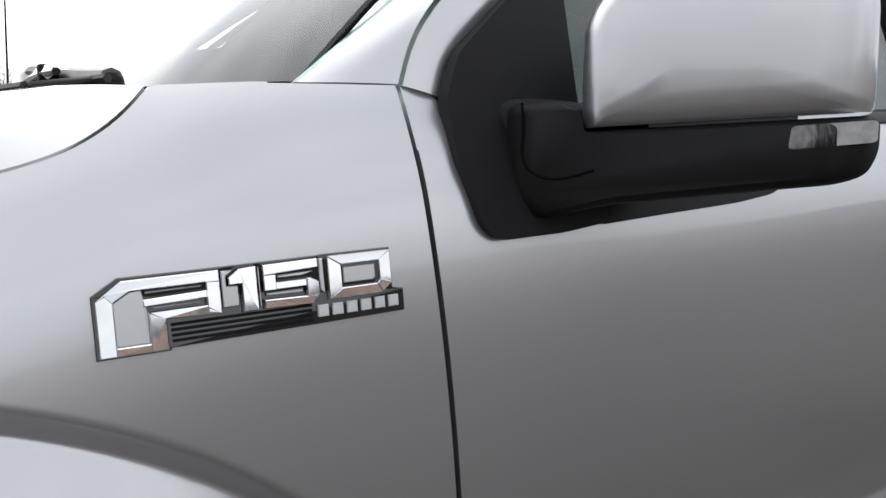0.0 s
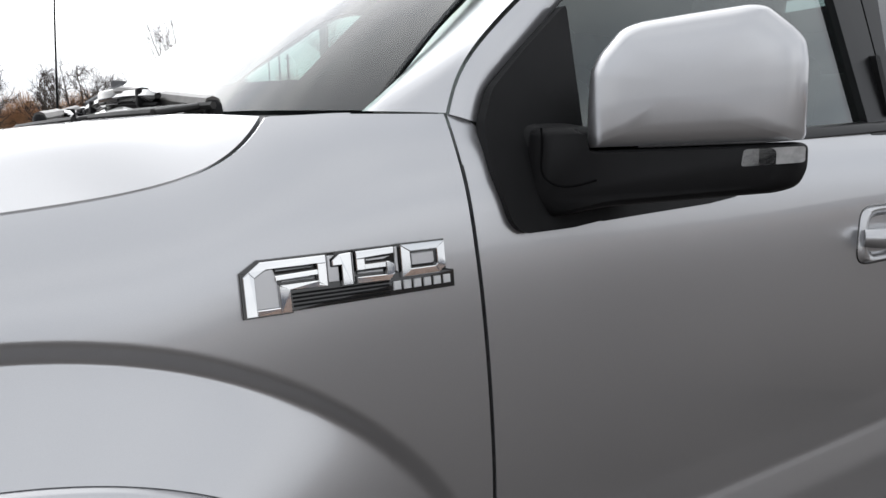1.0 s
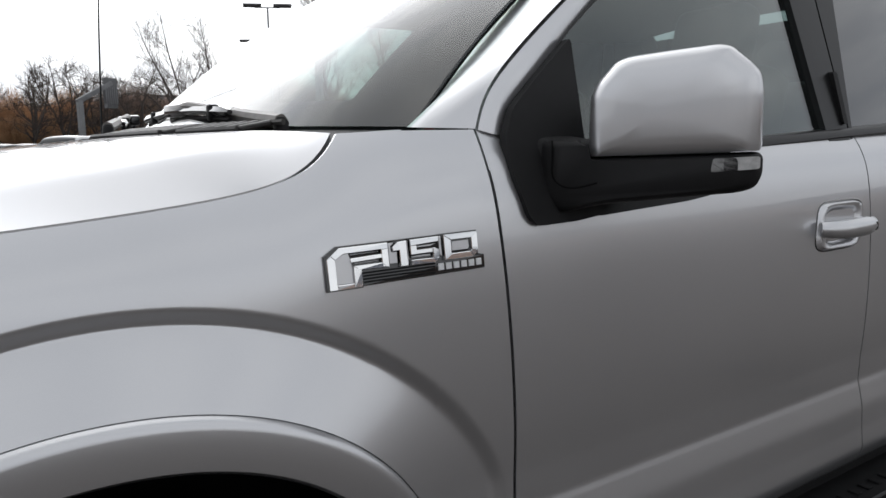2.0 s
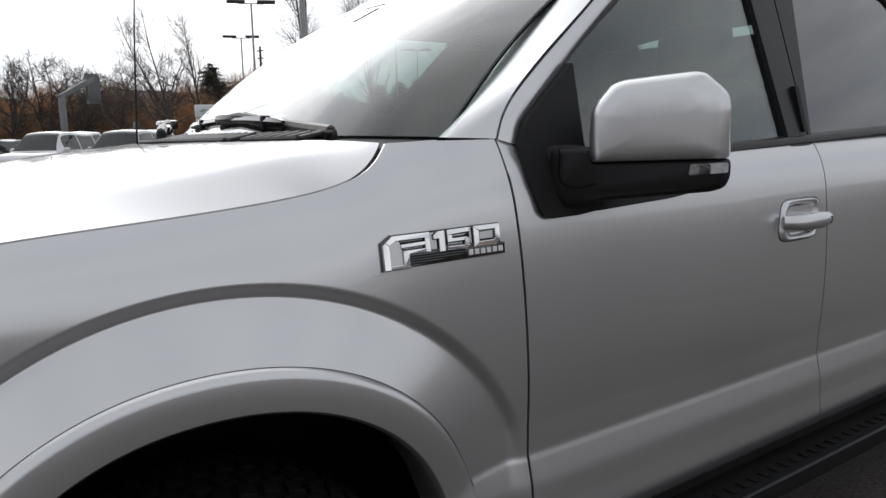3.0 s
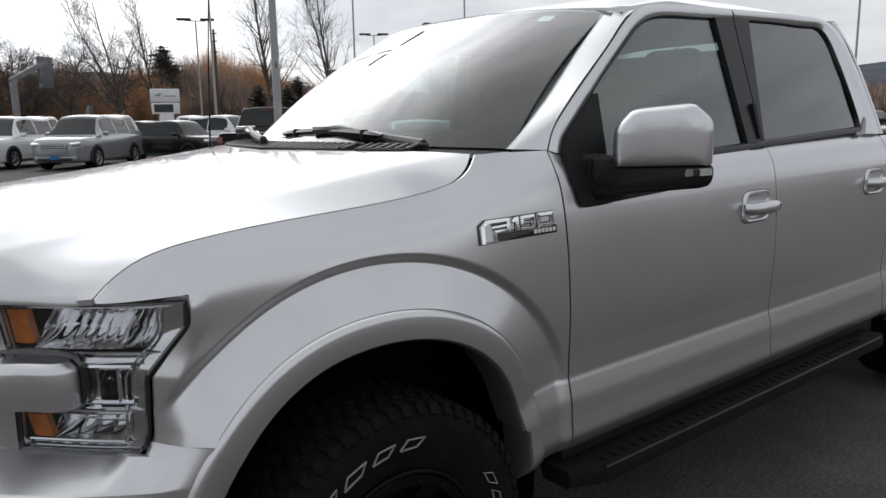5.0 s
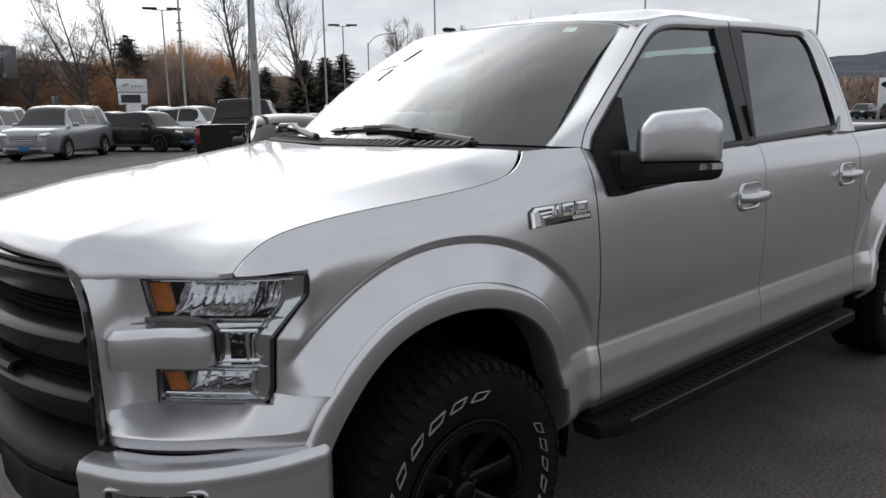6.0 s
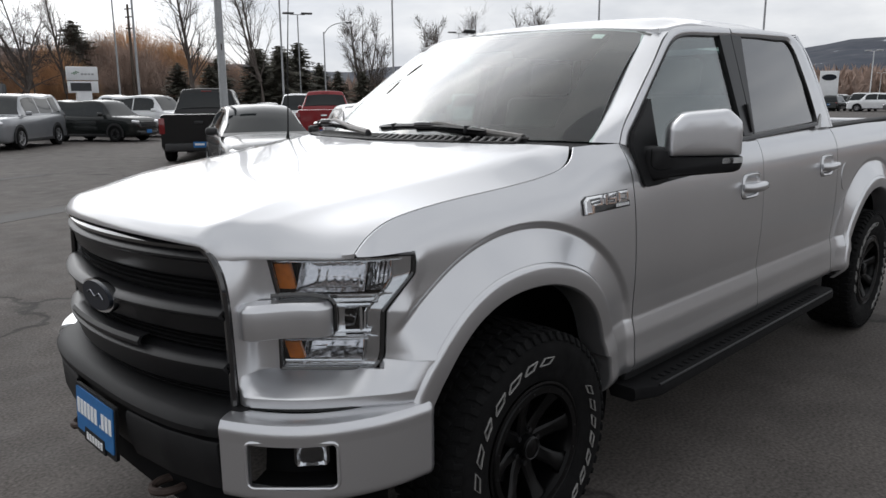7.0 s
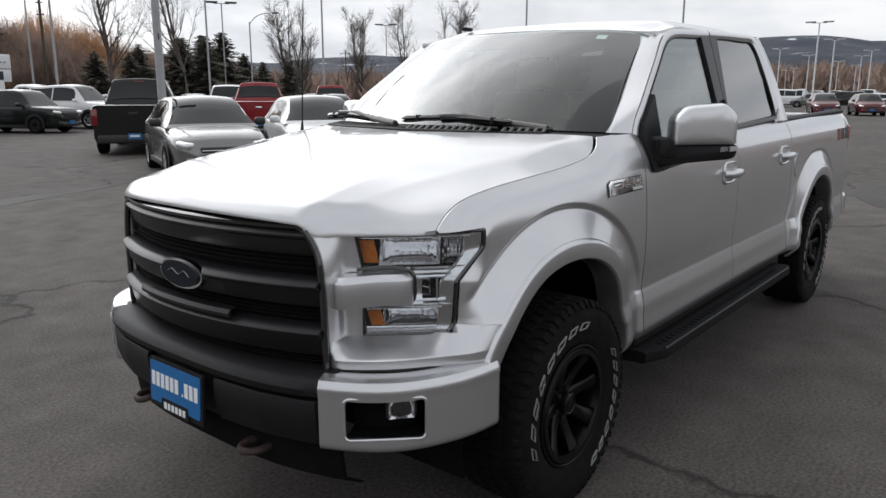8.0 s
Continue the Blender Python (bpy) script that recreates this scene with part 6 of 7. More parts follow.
    for s in (-1, 1):
        # mirrors, sill trim
        link_mesh("mirror", *rbox((.13, .22, .15), .055, (xa - .42, s * (W + .08), zb + .10), (0, 0, s * 12), 3), mat if color != "grey" else CAR_TRIM, ob)
        link_mesh("sill_trim", *rbox((wb - .9, .03, .10), .01, (0, s * (W - .005), z0 + .06)), CAR_TRIM, ob)
        for x in (wb / 2, -wb / 2):
            # dark disc on the flank, standing for the shade inside the wheel opening
            arch = [(x + (r + .07) * math.cos(t), r + (r + .07) * math.sin(t)) for t in np.linspace(-.35, math.pi + .35, 22)]
            vv, ff = prism(arch, .02, lambda a, b, d: (a, s * (W + .004 - d), b))
            link_mesh("wheel_arch", vv, ff, CAR_TRIM, ob)
            wh = new("wheel")
            wh.parent = ob
            wh.matrix_world = ob.matrix_world @ pose(x, s * (W - .10), r, 0, 0, 0 if s < 0 else 180)
            link_mesh("tyre", *revolve([(.60 * r, -.11), (.66 * r, -.125), (.92 * r, -.125), (r, -.09), (r, .09), (.92 * r, .12), (.6 * r, .12)], 28, closed=True), RUBBER, wh)
            link_mesh("hub", *revolve([(.005, -.105), (.2 * r, -.11), (.5 * r, -.085), (.62 * r, -.118), (.62 * r, .05)], 20), WHEEL_GREY if color not in ("black", "dark") else RIM_BLACK, wh)
            for k in range(5):
                link_mesh("spoke", *moved(rbox((.50 * r, .03, .09 * r), .005, (.36 * r, -.105, 0), segs=1), pose(0, 0, 0, 0, 72 * k, 0)), WHEEL_GREY if color not in ("black", "dark") else RIM_BLACK, wh)
        # lamps
        link_mesh("headlamp", *rbox((.30 if kind != "pickup" else .14, .40 * W, .12), .05, (fx - (.20 if kind == "sedan" else .13), s * W * .66, hood * (.74 if kind == "sedan" else .80)), (0, 10, -s * (32 if kind != "pickup" else 8)), 3), LAMP_CLEAR, ob)
        if kind == "pickup":
            link_mesh("tail_lamp", *rbox((.10, .16, .42), .03, (rx + .06, s * (W - .075), zb - .25)), RED_LENS, ob)
        else:
            link_mesh("tail_lamp", *rbox((.16, .34 * W, .16), .04, (rx + .13, s * W * .74, zb * .88), (0, 0, s * 16)), RED_LENS, ob)
    link_mesh("grille", *rbox((.08, W * .95, .20 if kind != "sedan" else .11), .03, (fx - .03, 0, hood * (.70 if kind != "sedan" else .64))), CAR_TRIM, ob)
    for k in range(3 if kind != "sedan" else 1):
        link_mesh("grille_bar", *rbox((.03, W * .90, .022), .008, (fx + .012, 0, hood * .70 - .06 + .06 * k)), CHROME if color in ("silver", "grey") else CAR_TRIM, ob)
    link_mesh("front_bumper", *rbox((.20, W * 1.50, .22), .08, (fx - .09, 0, z0 + .16), segs=4), mat if kind != "pickup" else CAR_TRIM, ob)
    link_mesh("air_intake", *rbox((.04, W * 1.2, .10), .02, (fx + .02, 0, z0 + .14)), CAR_TRIM, ob)
    link_mesh("rear_bumper", *rbox((.16, W * 1.75, .22), .05, (rx + .02, 0, z0 + .17), segs=3), CAR_TRIM if kind == "pickup" else mat, ob)
    if plate_front:
        link_mesh("front_plate", *rbox((.02, .32, .15), .006, (fx + .035, 0, z0 + .20), segs=1), PLATE_BLUE, ob)
    pz = z0 + .24 if kind == "pickup" else zb * .72
    link_mesh("rear_plate", *rbox((.02, .32, .15), .006, (rx - .075 if kind == "pickup" else rx + .0, 0, pz), segs=1), PLATE_BLUE, ob)
    link_mesh("plate_print", *rbox((.006, .24, .05), .002, (rx - .088 if kind == "pickup" else rx - .013, 0, pz + .01), segs=1), PLATE_WHITE, ob)
    if kind == "pickup":
        link_mesh("tailgate_handle", *rbox((.03, .22, .07), .02, (rx - .002, 0, zb - .16)), CHROME if color == "red" else CAR_TRIM, ob)
        link_mesh("bed_opening", *rbox((1.72, W * 1.62, .03), .005, (rx + 1.02, 0, zb + .022)), CAR_TRIM, ob)
        link_mesh("third_brake_lamp", *rbox((.04, .30, .035), .01, (rx + 2.16, 0, H - .035)), RED_LENS, ob)
    return ob


parked_car("suv", "silver", (6.3, 28.1), 230, "large silver family SUV with a chrome barred grille", "car")
parked_car("suv", "white", (4.0, 30.4), 230, "large white SUV parked beside a silver one", "car")
parked_car("suv", "dark", (10.3, 30.2), -60, "black compact SUV with a blue front plate", "car")
parked_car("suv", "white", (13.4, 32.4), -60, "white SUV parked behind a black compact one", "car")
parked_car("pickup", "black", (9.0, 18.2), 56, "black pickup seen from its tailgate, blue plate", "truck")
parked_car("sedan", "grey", (6.27, 11.1), -113, "pale grey hatchback with black mirrors facing out", "car")
parked_car("pickup", "red", (16.0, 22.0), 52, "bright red pickup seen from its tailgate", "truck")
parked_car("sedan", "white", (8.9, 10.7), -120, "white saloon parked near a red pickup", "car")
parked_car("pickup", "red", (26.5, 29.4), 50, "red pickup in a further row", "truck")
for k, (x, y, t, kind, color) in enumerate(((8.2, 35.2, -60, "suv", "blue"), (11.6, 37.0, -60, "sedan", "dark"), (15.2, 38.4, 120, "suv", "dark"), (18.4, 36.6, -60, "sedan", "silver"),
                                             (22.0, 36.0, 58, "sedan", "white"), (20.5, 30.5, 55, "suv", "white"), (24.5, 27.0, 52, "sedan", "grey"), (2.0, 36.5, 230, "suv", "dark"),
                                             (-.5, 33.5, 230, "suv", "white"), (34.0, 31.5, 48, "suv", "white"), (31.0, 36.0, 48, "sedan", "dark"))):
    parked_car(kind, color, (x, y), t, {"blue": "blue-grey SUV in the second row", "dark": "dark car in the second row", "silver": "silver saloon in the second row", "white": "white car in the second row", "grey": "grey saloon in the second row"}[color], "car")
for k, (x, y, t, kind, color) in enumerate(((57.5, 7.9, 200, "sedan", "maroon"), (57.0, 10.6, 200, "sedan", "maroon"), (58.5, 4.6, 200, "suv", "white"))):
    parked_car(kind, color, (x, y), t, {"maroon": "dark red saloon across the lot", "white": "white SUV across the lot"}[color], "car")
rng = random.Random(5)
far_a = parked_car("sedan", "white", (86.0, 12.0), 95, "white saloon in the far rows", "car", "cars in the far rows")
far_b = parked_car("suv", "dark", (86.0, 15.0), 95, "dark SUV in the far rows", "car", "cars in the far rows")
far_c = parked_car("sedan", "grey", (86.0, 18.0), 95, "grey saloon in the far rows", "car", "cars in the far rows")
far_d = parked_car("suv", "white", (86.0, 21.0), 95, "white SUV in the far rows", "car", "cars in the far rows")
for row in range(5):
    for k in range(10):
        x, y = 88 + row * 15 + rng.uniform(-.3, .3), 4 + k * 3.1 + row * 2.2
        if row == 0 and k < 6:
            continue
        copy_thing(rng.choice((far_a, far_b, far_c, far_d)), pose(x, y, 0, 0, 0, 180 * rng.randint(0, 1) + 4))

# ---- lamp posts and signs ----
POLE = material("grey_painted_steel", (0.36, 0.37, 0.38), 0.55, 0.2, var=0.1, vscale=3, fine=.08, fscale=40)
POLE_DARK = material("weathered_lamp_head", (0.13, 0.13, 0.135), 0.5, 0.3, var=0.15, vscale=6)
POLE_WHITE = material("white_painted_steel", (0.72, 0.73, 0.74), 0.5, var=0.06, vscale=3)
CONCRETE = material("pale_concrete", (0.42, 0.41, 0.39), 0.9, var=0.15, vscale=3, fine=.12, fscale=50, bump=.4, bscale=90)
SIGN_WHITE = material("white_sign_panel", (0.74, 0.75, 0.76), 0.5, var=0.05, vscale=2)
SIGN_DARK = material("dark_display_panel", (0.03, 0.033, 0.036), 0.3, var=0.15, vscale=4)


def lamp_post(x, y, h, turn, head, mat, label, thick=.07):
    turn = turn if head == "cobra" else math.degrees(math.atan2(y + 2.3, x + 1.8)) + (turn % 17) - 8
    ob = thing("lamp_post", label, "street lamp", (x, y, 0), turn, "lamp posts of the car park")
    link_mesh("base", *tube([(0, 0, 0), (0, 0, .55), (0, 0, .60)], [.26, .26, .22], 20), CONCRETE, ob)
    link_mesh("pole", *tube([(0, 0, .6), (0, 0, h * .5), (0, 0, h)], [thick, thick * .85, thick * .7], 10), mat, ob)
    if head == "T":
        link_mesh("cross_arm", *rbox((.06, 1.3, .06), .01, (0, 0, h)), mat, ob)
        for s in (-1, 1):
            link_mesh("lamp_head", *rbox((.62, .95, .09), .03, (0, s * .78, h + .10), (0, 3, 0), 3), POLE_DARK if mat is POLE else mat, ob)
    elif head == "cobra":
        link_mesh("cross_arm", *tube(path3([(0, 0, h - .2), (0, .5, h + .35), (0, 1.3, h + .62), (0, 2.0, h + .66)], 14), .035, 8), mat, ob)
        link_mesh("lamp_head", *rbox((.20, .55, .12), .05, (0, 2.2, h + .64), segs=3), POLE_DARK, ob)
    return ob


for x, y, h, t, head, mat, lab in ((19.0, 49.7, 8.6, -28, "T", POLE, "tall grey lamp post with two flat heads"), (14.8, 36.7, 8.6, -24, "T", POLE, "tall grey lamp post with two flat heads"),
                                   (36.1, 53.1, 8.9, -38, "T", POLE, "tall grey lamp post with two flat heads"), (30.7, 34.6, 9.1, -40, "T", POLE, "tall grey lamp post with two flat heads"),
                                   (61.6, 58.2, 9.1, -48, "T", POLE, "tall grey lamp post with two flat heads"), (25.4, 39.4, 10.5, -30, "T", POLE, "tall grey lamp post with two flat heads"),
                                   (34.7, 47.5, 7.0, -150, "cobra", POLE, "grey street lamp with a curved arm"), (42.2, 15.5, 10.5, -60, "T", POLE, "tall grey lamp post with two flat heads"),
                                   (39.6, 24.9, 10.5, -50, "T", POLE, "tall grey lamp post with two flat heads")):
    lamp_post(x, y, h, t, head, mat, lab)
big = lamp_post(7.19, 14.06, 9.0, -30, "T", POLE, "thick weathered steel lamp post with flaking paint", .10)
for x, y, h in ((78.5, 16.3, 8.2), (150.4, 34.0, 8.3), (127.9, 33.1, 8.4), (183.8, 35.8, 8.3), (211.0, 37.2, 8.2), (230.3, 56.6, 8.3), (249.1, 63.7, 8.3), (108.0, 21.0, 8.3), (160.0, 27.0, 8.3), (140.0, 22.0, 8.3)):
    lamp_post(x, y, h, -75, "T", POLE_WHITE, "white lamp post with two flat heads", .09)

# flaking bands on the thick post
for k in range(12):
    z = 1.2 + k * .55 + rng.uniform(-.15, .15)
    a = rng.uniform(0, 6.28)
    link_mesh("rust_patch", *moved(rbox((.006, .03, .10 + .08 * rng.random()), .002, (.098 - .0026 * k, 0, 0), segs=1), pose(0, 0, z, 0, 0, math.degrees(a))), RUST, big)

util = thing("utility_pole", "dark wooden utility pole with cross pieces", "utility pole", (27.2, 66.8, 0), 20)
WOOD = material("weathered_pole_wood", (0.09, 0.07, 0.055), 0.85, var=0.2, vscale=4, bump=.4, bscale=40)
link_mesh("pole", *tube([(0, 0, 0), (0, 0, 10.3)], [.16, .10], 8), WOOD, util)
for z in (8.2, 9.2, 9.9):
    link_mesh("cross_piece", *rbox((.10, .8, .10), .01, (0, 0, z)), WOOD, util)
util2 = thing("utility_pole", "distant wooden utility pole", "utility pole", (112.0, 118.0, 0), 30)
link_mesh("pole", *tube([(0, 0, 0), (0, 0, 10.5)], [.18, .12], 8), WOOD, util2)
link_mesh("cross_piece", *rbox((.12, 2.4, .12), .01, (0, 0, 9.8)), WOOD, util2)

sign = thing("pylon_sign", "white two-panel pylon sign with a dark display", "sign", (14.15, 42.75, 0), 80)
link_mesh("pedestal", *rbox((.42, .80, 2.2), .03, (0, 0, 1.10)), SIGN_WHITE, sign)
link_mesh("lower_panel", *rbox((.40, 1.56, .66), .02, (0, 0, 2.48)), SIGN_WHITE, sign)
link_mesh("display", *rbox((.42, 1.08, .46), .01, (0, .14, 2.49), segs=1), SIGN_DARK, sign)
link_mesh("upper_panel", *rbox((.40, 1.62, .76), .03, (0, 0, 3.24)), SIGN_WHITE, sign)
GREEN_MARK = material("green_sign_mark", (0.10, 0.22, 0.12), 0.5, var=.1, vscale=10)
for k in range(3):
    link_mesh("sign_mark", *rbox((.43, .22, .05), .01, (0, .48 - .10 * k, 3.22 + .05 * k), (20, 0, 0), segs=1), GREEN_MARK, sign)
for k in range(4):
    link_mesh("sign_mark", *rbox((.43, .13, .10), .01, (0, .02 - .18 * k, 3.20), segs=1), POLE, sign)

oval_sign = thing("panel_sign", "tall white panel sign with a dark oval", "sign", (88.6, 26.6, 0), 15)
link_mesh("panel", *rbox((.4, 1.9, 4.4), .05, (0, 0, 2.2)), SIGN_WHITE, oval_sign)
link_mesh("oval", *prism([(.75 * math.cos(a), .34 * math.sin(a)) for a in np.linspace(0, 2 * math.pi, 28, endpoint=False)], .46, lambda a, b, d: (-.23 + d, a, 3.7 + b)), OVAL_BLUE, oval_sign)

GANTRY_GREY = material("weathered_gantry_steel", (0.20, 0.205, 0.21), 0.6, 0.2, var=0.15, vscale=3)
gantry = thing("sign_gantry", "grey steel post with a slanting arm and ribbed panel", "sign", (5.4, 37.2, 0), 28)
link_mesh("post", *rbox((.24, .24, 3.7), .02, (0, 0, 1.85)), GANTRY_GREY, gantry)
link_mesh("arm", *rbox((2.2, .18, .24), .02, (.85, 0, 4.12), (0, -27, 0)), GANTRY_GREY, gantry)
link_mesh("panel", *rbox((.75, .16, 1.25), .02, (1.75, 0, 4.22)), POLE_DARK, gantry)
for k in range(6):
    link_mesh("panel_rib", *rbox((.05, .20, 1.05), .01, (1.44 + k * .12, 0, 3.9), segs=1), GANTRY_GREY, gantry)
bill = thing("banner_frame", "small dark banner on a low post", "sign", (9.4, 40.5, 0), 20)
link_mesh("post", *tube([(0, 0, 0), (0, 0, 2.6)], .06, 8), POLE_DARK, bill)
link_mesh("banner", *rbox((.06, .55, 1.3), .01, (0, 0, 1.9)), SIGN_DARK, bill)
for x, y, t in ((7.9, 13.9, 30), (10.0, 12.8, 30), (12.8, 26.5, -35)):
    stop = thing("wheel_stop", "pale concrete wheel stop on the asphalt", "wheel stop", (x, y, 0), t, "wheel stops")
    link_mesh("block", *rbox((1.8, .16, .12), .03, (0, 0, .06), segs=2), CONCRETE, stop)

# ---- trees ----
BARK = material("grey_brown_bark", (0.105, 0.088, 0.078), 0.9, var=0.25, vscale=3, bump=.5, bscale=30)
TWIG = material("bare_twigs", (0.085, 0.068, 0.058), 0.9, var=0.25, vscale=2)
# willow, scrub and needles are lightened: distance haze put into their colours
WILLOW = material("orange_brown_willow_twigs", (0.52, 0.315, 0.175), 0.9, var=0.35, vscale=.7)
SCRUB = material("brown_scrub_twigs", (0.34, 0.25, 0.205), 0.9, var=0.35, vscale=.5)
NEEDLE = material("dark_conifer_needles", (0.105, 0.100, 0.078), 0.9, var=0.35, vscale=1.2)


def segments(P0, P1, R0, R1, sides=3):
    """Tapered sticks from points P0 to P1, all at once."""
    P0, P1 = np.array(P0, float), np.array(P1, float)
    R0, R1 = np.array(R0, float), np.array(R1, float)
    n = len(P0)
    d = P1 - P0
    d /= np.linalg.norm(d, axis=1)[:, None] + 1e-9
    ref = np.where(np.abs(d[:, 2:3]) < .9, np.array([[0, 0, 1.0]]), np.array([[1.0, 0, 0]]))
    a = np.cross(d, ref)
    a /= np.linalg.norm(a, axis=1)[:, None]
    b = np.cross(d, a)
    V = np.zeros((n, 2 * sides, 3))
    for k in range(sides):
        t = 2 * math.pi * k / sides
        o = math.cos(t) * a + math.sin(t) * b
        V[:, k] = P0 + o * R0[:, None]
        V[:, sides + k] = P1 + o * R1[:, None]
    base = (np.arange(n) * 2 * sides)[:, None]
    F = []
    for k in range(sides):
        j = (k + 1) % sides
        F.append(base + np.array([[k, j, sides + j, sides + k]]))
    return V.reshape(-1, 3), np.concatenate(F).tolist()


def bare_tree(name, label, at, h, spread, seed, twig_mat, fork=.28, limbs=15, lift=.16, wobble=.10, leaders=1):
    """Trunk with rising leaders, limbs that curve upwards, two orders of branches, and fine twigs."""
    rnd = random.Random(seed)
    ob = thing(name, label, "tree", (at[0], at[1], 0), rnd.uniform(0, 360), "trees behind the car park")
    wood, fine = [], []

    def grow(p, d, length, r, level, segs, bend):
        """One stem; returns its points with the direction and radius at each."""
        out, d = [(np.array(p, float), np.array(d, float), r)], np.array(d, float)
        for i in range(segs):
            d = d + np.array([rnd.gauss(0, bend) for _ in range(3)]) + np.array((0, 0, lift * (.3 + .7 * i / segs)))
            d /= np.linalg.norm(d)
            q = out[-1][0] + d * length / segs
            rr = r * (1 - .82 * (i + 1) / segs)
            (wood if level < 3 else fine).append((out[-1][0], q, out[-1][2], rr))
            out.append((q, d.copy(), rr))
        return out

    def side_dir(d, tilt):
        a = rnd.uniform(0, 2 * math.pi)
        e = np.cross(d, (math.cos(a), math.sin(a), .2))
        e /= np.linalg.norm(e) + 1e-9
        return d * math.cos(tilt) + e * math.sin(tilt)

    base = grow((0, 0, -.05), (rnd.uniform(-.04, .04), rnd.uniform(-.04, .04), 1), h * fork, h * .017, 0, 4, .03)
    foot_p, foot_d, _ = base[-1]
    stems = []
    for k in range(leaders):
        d = side_dir(foot_d, rnd.uniform(.25, .60) * spread) if leaders > 1 else foot_d
        stems.append(grow(foot_p, d, h * (1 - fork) * (1.05 if leaders > 1 else 1.0), h * (.012 if leaders == 1 else .0095 if leaders < 4 else .0125), 0, 9, wobble * .6))
    for stem in stems:
        for k in range(limbs):
            t = (k + rnd.random()) / limbs
            i = min(int(t * 8.3), 8)
            p, d, r = stem[i]
            q = rnd.random()
            p = p * (1 - q) + stem[i + 1][0] * q
            limb = grow(p, side_dir(d, rnd.uniform(.55, 1.0) * spread), h * (.34 - .22 * t) * rnd.uniform(.6, 1.15), min(max(r * (.42 if leaders < 4 else .55), .012), .06), 1, 6, wobble)
            for m in range(9):
                j = rnd.randint(1, 6)
                p1, d1, r1 = limb[j]
                br = grow(p1, side_dir(d1, rnd.uniform(.35, .9)), h * .105 * rnd.uniform(.5, 1.2), max(r1 * .6, .0085 if leaders < 4 else .013), 2, 4, wobble * 1.2)
                for w in range(5):
                    p2, d2, _ = br[rnd.randint(1, 4)]
                    grow(p2, side_dir(d2, rnd.uniform(.25, .8)), h * .055 * rnd.uniform(.5, 1.4), .0072 if leaders < 3 else .0125, 3, 2, wobble)
    for mesh_name, part, mat_, sides in (("trunk", wood, BARK, 5), ("crown", fine, twig_mat, 3)):
        P0, P1, R0, R1 = (np.array([w[k] for w in part]) for k in range(4))
        link_mesh(mesh_name, *segments(P0, P1, R0, np.maximum(R1, .0035), sides), mat_, ob, smooth=False)
    return ob


def willow(label, at, h, wide, seed, mat):
    """A dense dome of fine rods over a short forked trunk."""
    gen = np.random.RandomState(seed)
    ob = thing("willow", label, "tree", (at[0], at[1], 0), 0, "willows behind the car park")
    n = 5200
    a, u = gen.uniform(0, 2 * math.pi, n), gen.uniform(0, 1, n) ** .5
    lob = 1 + .22 * np.sin(3 * a + gen.uniform(0, 6)) + .15 * np.sin(7 * a + gen.uniform(0, 6))
    R = wide * u * lob
    top = h * (1 - .55 * (u ** 2)) * gen.uniform(.72, 1.04, n) * (.88 + .12 * lob)
    root = np.stack([R * .35 * np.cos(a), R * .35 * np.sin(a), h * gen.uniform(.02, .45, n)], 1)
    mid = np.stack([R * .75 * np.cos(a), R * .75 * np.sin(a), root[:, 2] * .4 + top * .6], 1) + gen.normal(0, .22, (n, 3))
    tip = np.stack([R * np.cos(a), R * np.sin(a), top], 1) + gen.normal(0, .18, (n, 3))
    drop = tip + np.stack([.12 * R * np.cos(a), .12 * R * np.sin(a), -gen.uniform(.1, 1.1, n) * u], 1)
    r = gen.uniform(.006, .016, n)
    v, f = join(segments(root, mid, r * 1.6, r), segments(mid, tip, r, r * .7), segments(tip, drop, r * .7, r * .3))
    v[:, 2] = np.maximum(v[:, 2], .0)
    link_mesh("crown", v, f, mat, ob, smooth=False)
    limbs = [((0, 0, -.05), (gen.uniform(-.5, .5), gen.uniform(-.5, .5), h * .3)) for _ in range(3)]
    limbs += [(q[1], (q[1][0] * 3 + gen.uniform(-.6, .6), q[1][1] * 3 + gen.uniform(-.6, .6), h * .62)) for q in list(limbs)]
    v, f = segments([q[0] for q in limbs], [q[1] for q in limbs], [h * .022] * 3 + [h * .014] * 3, [h * .015] * 3 + [h * .006] * 3, 7)
    link_mesh("trunk", v, f, BARK, ob)
    return ob


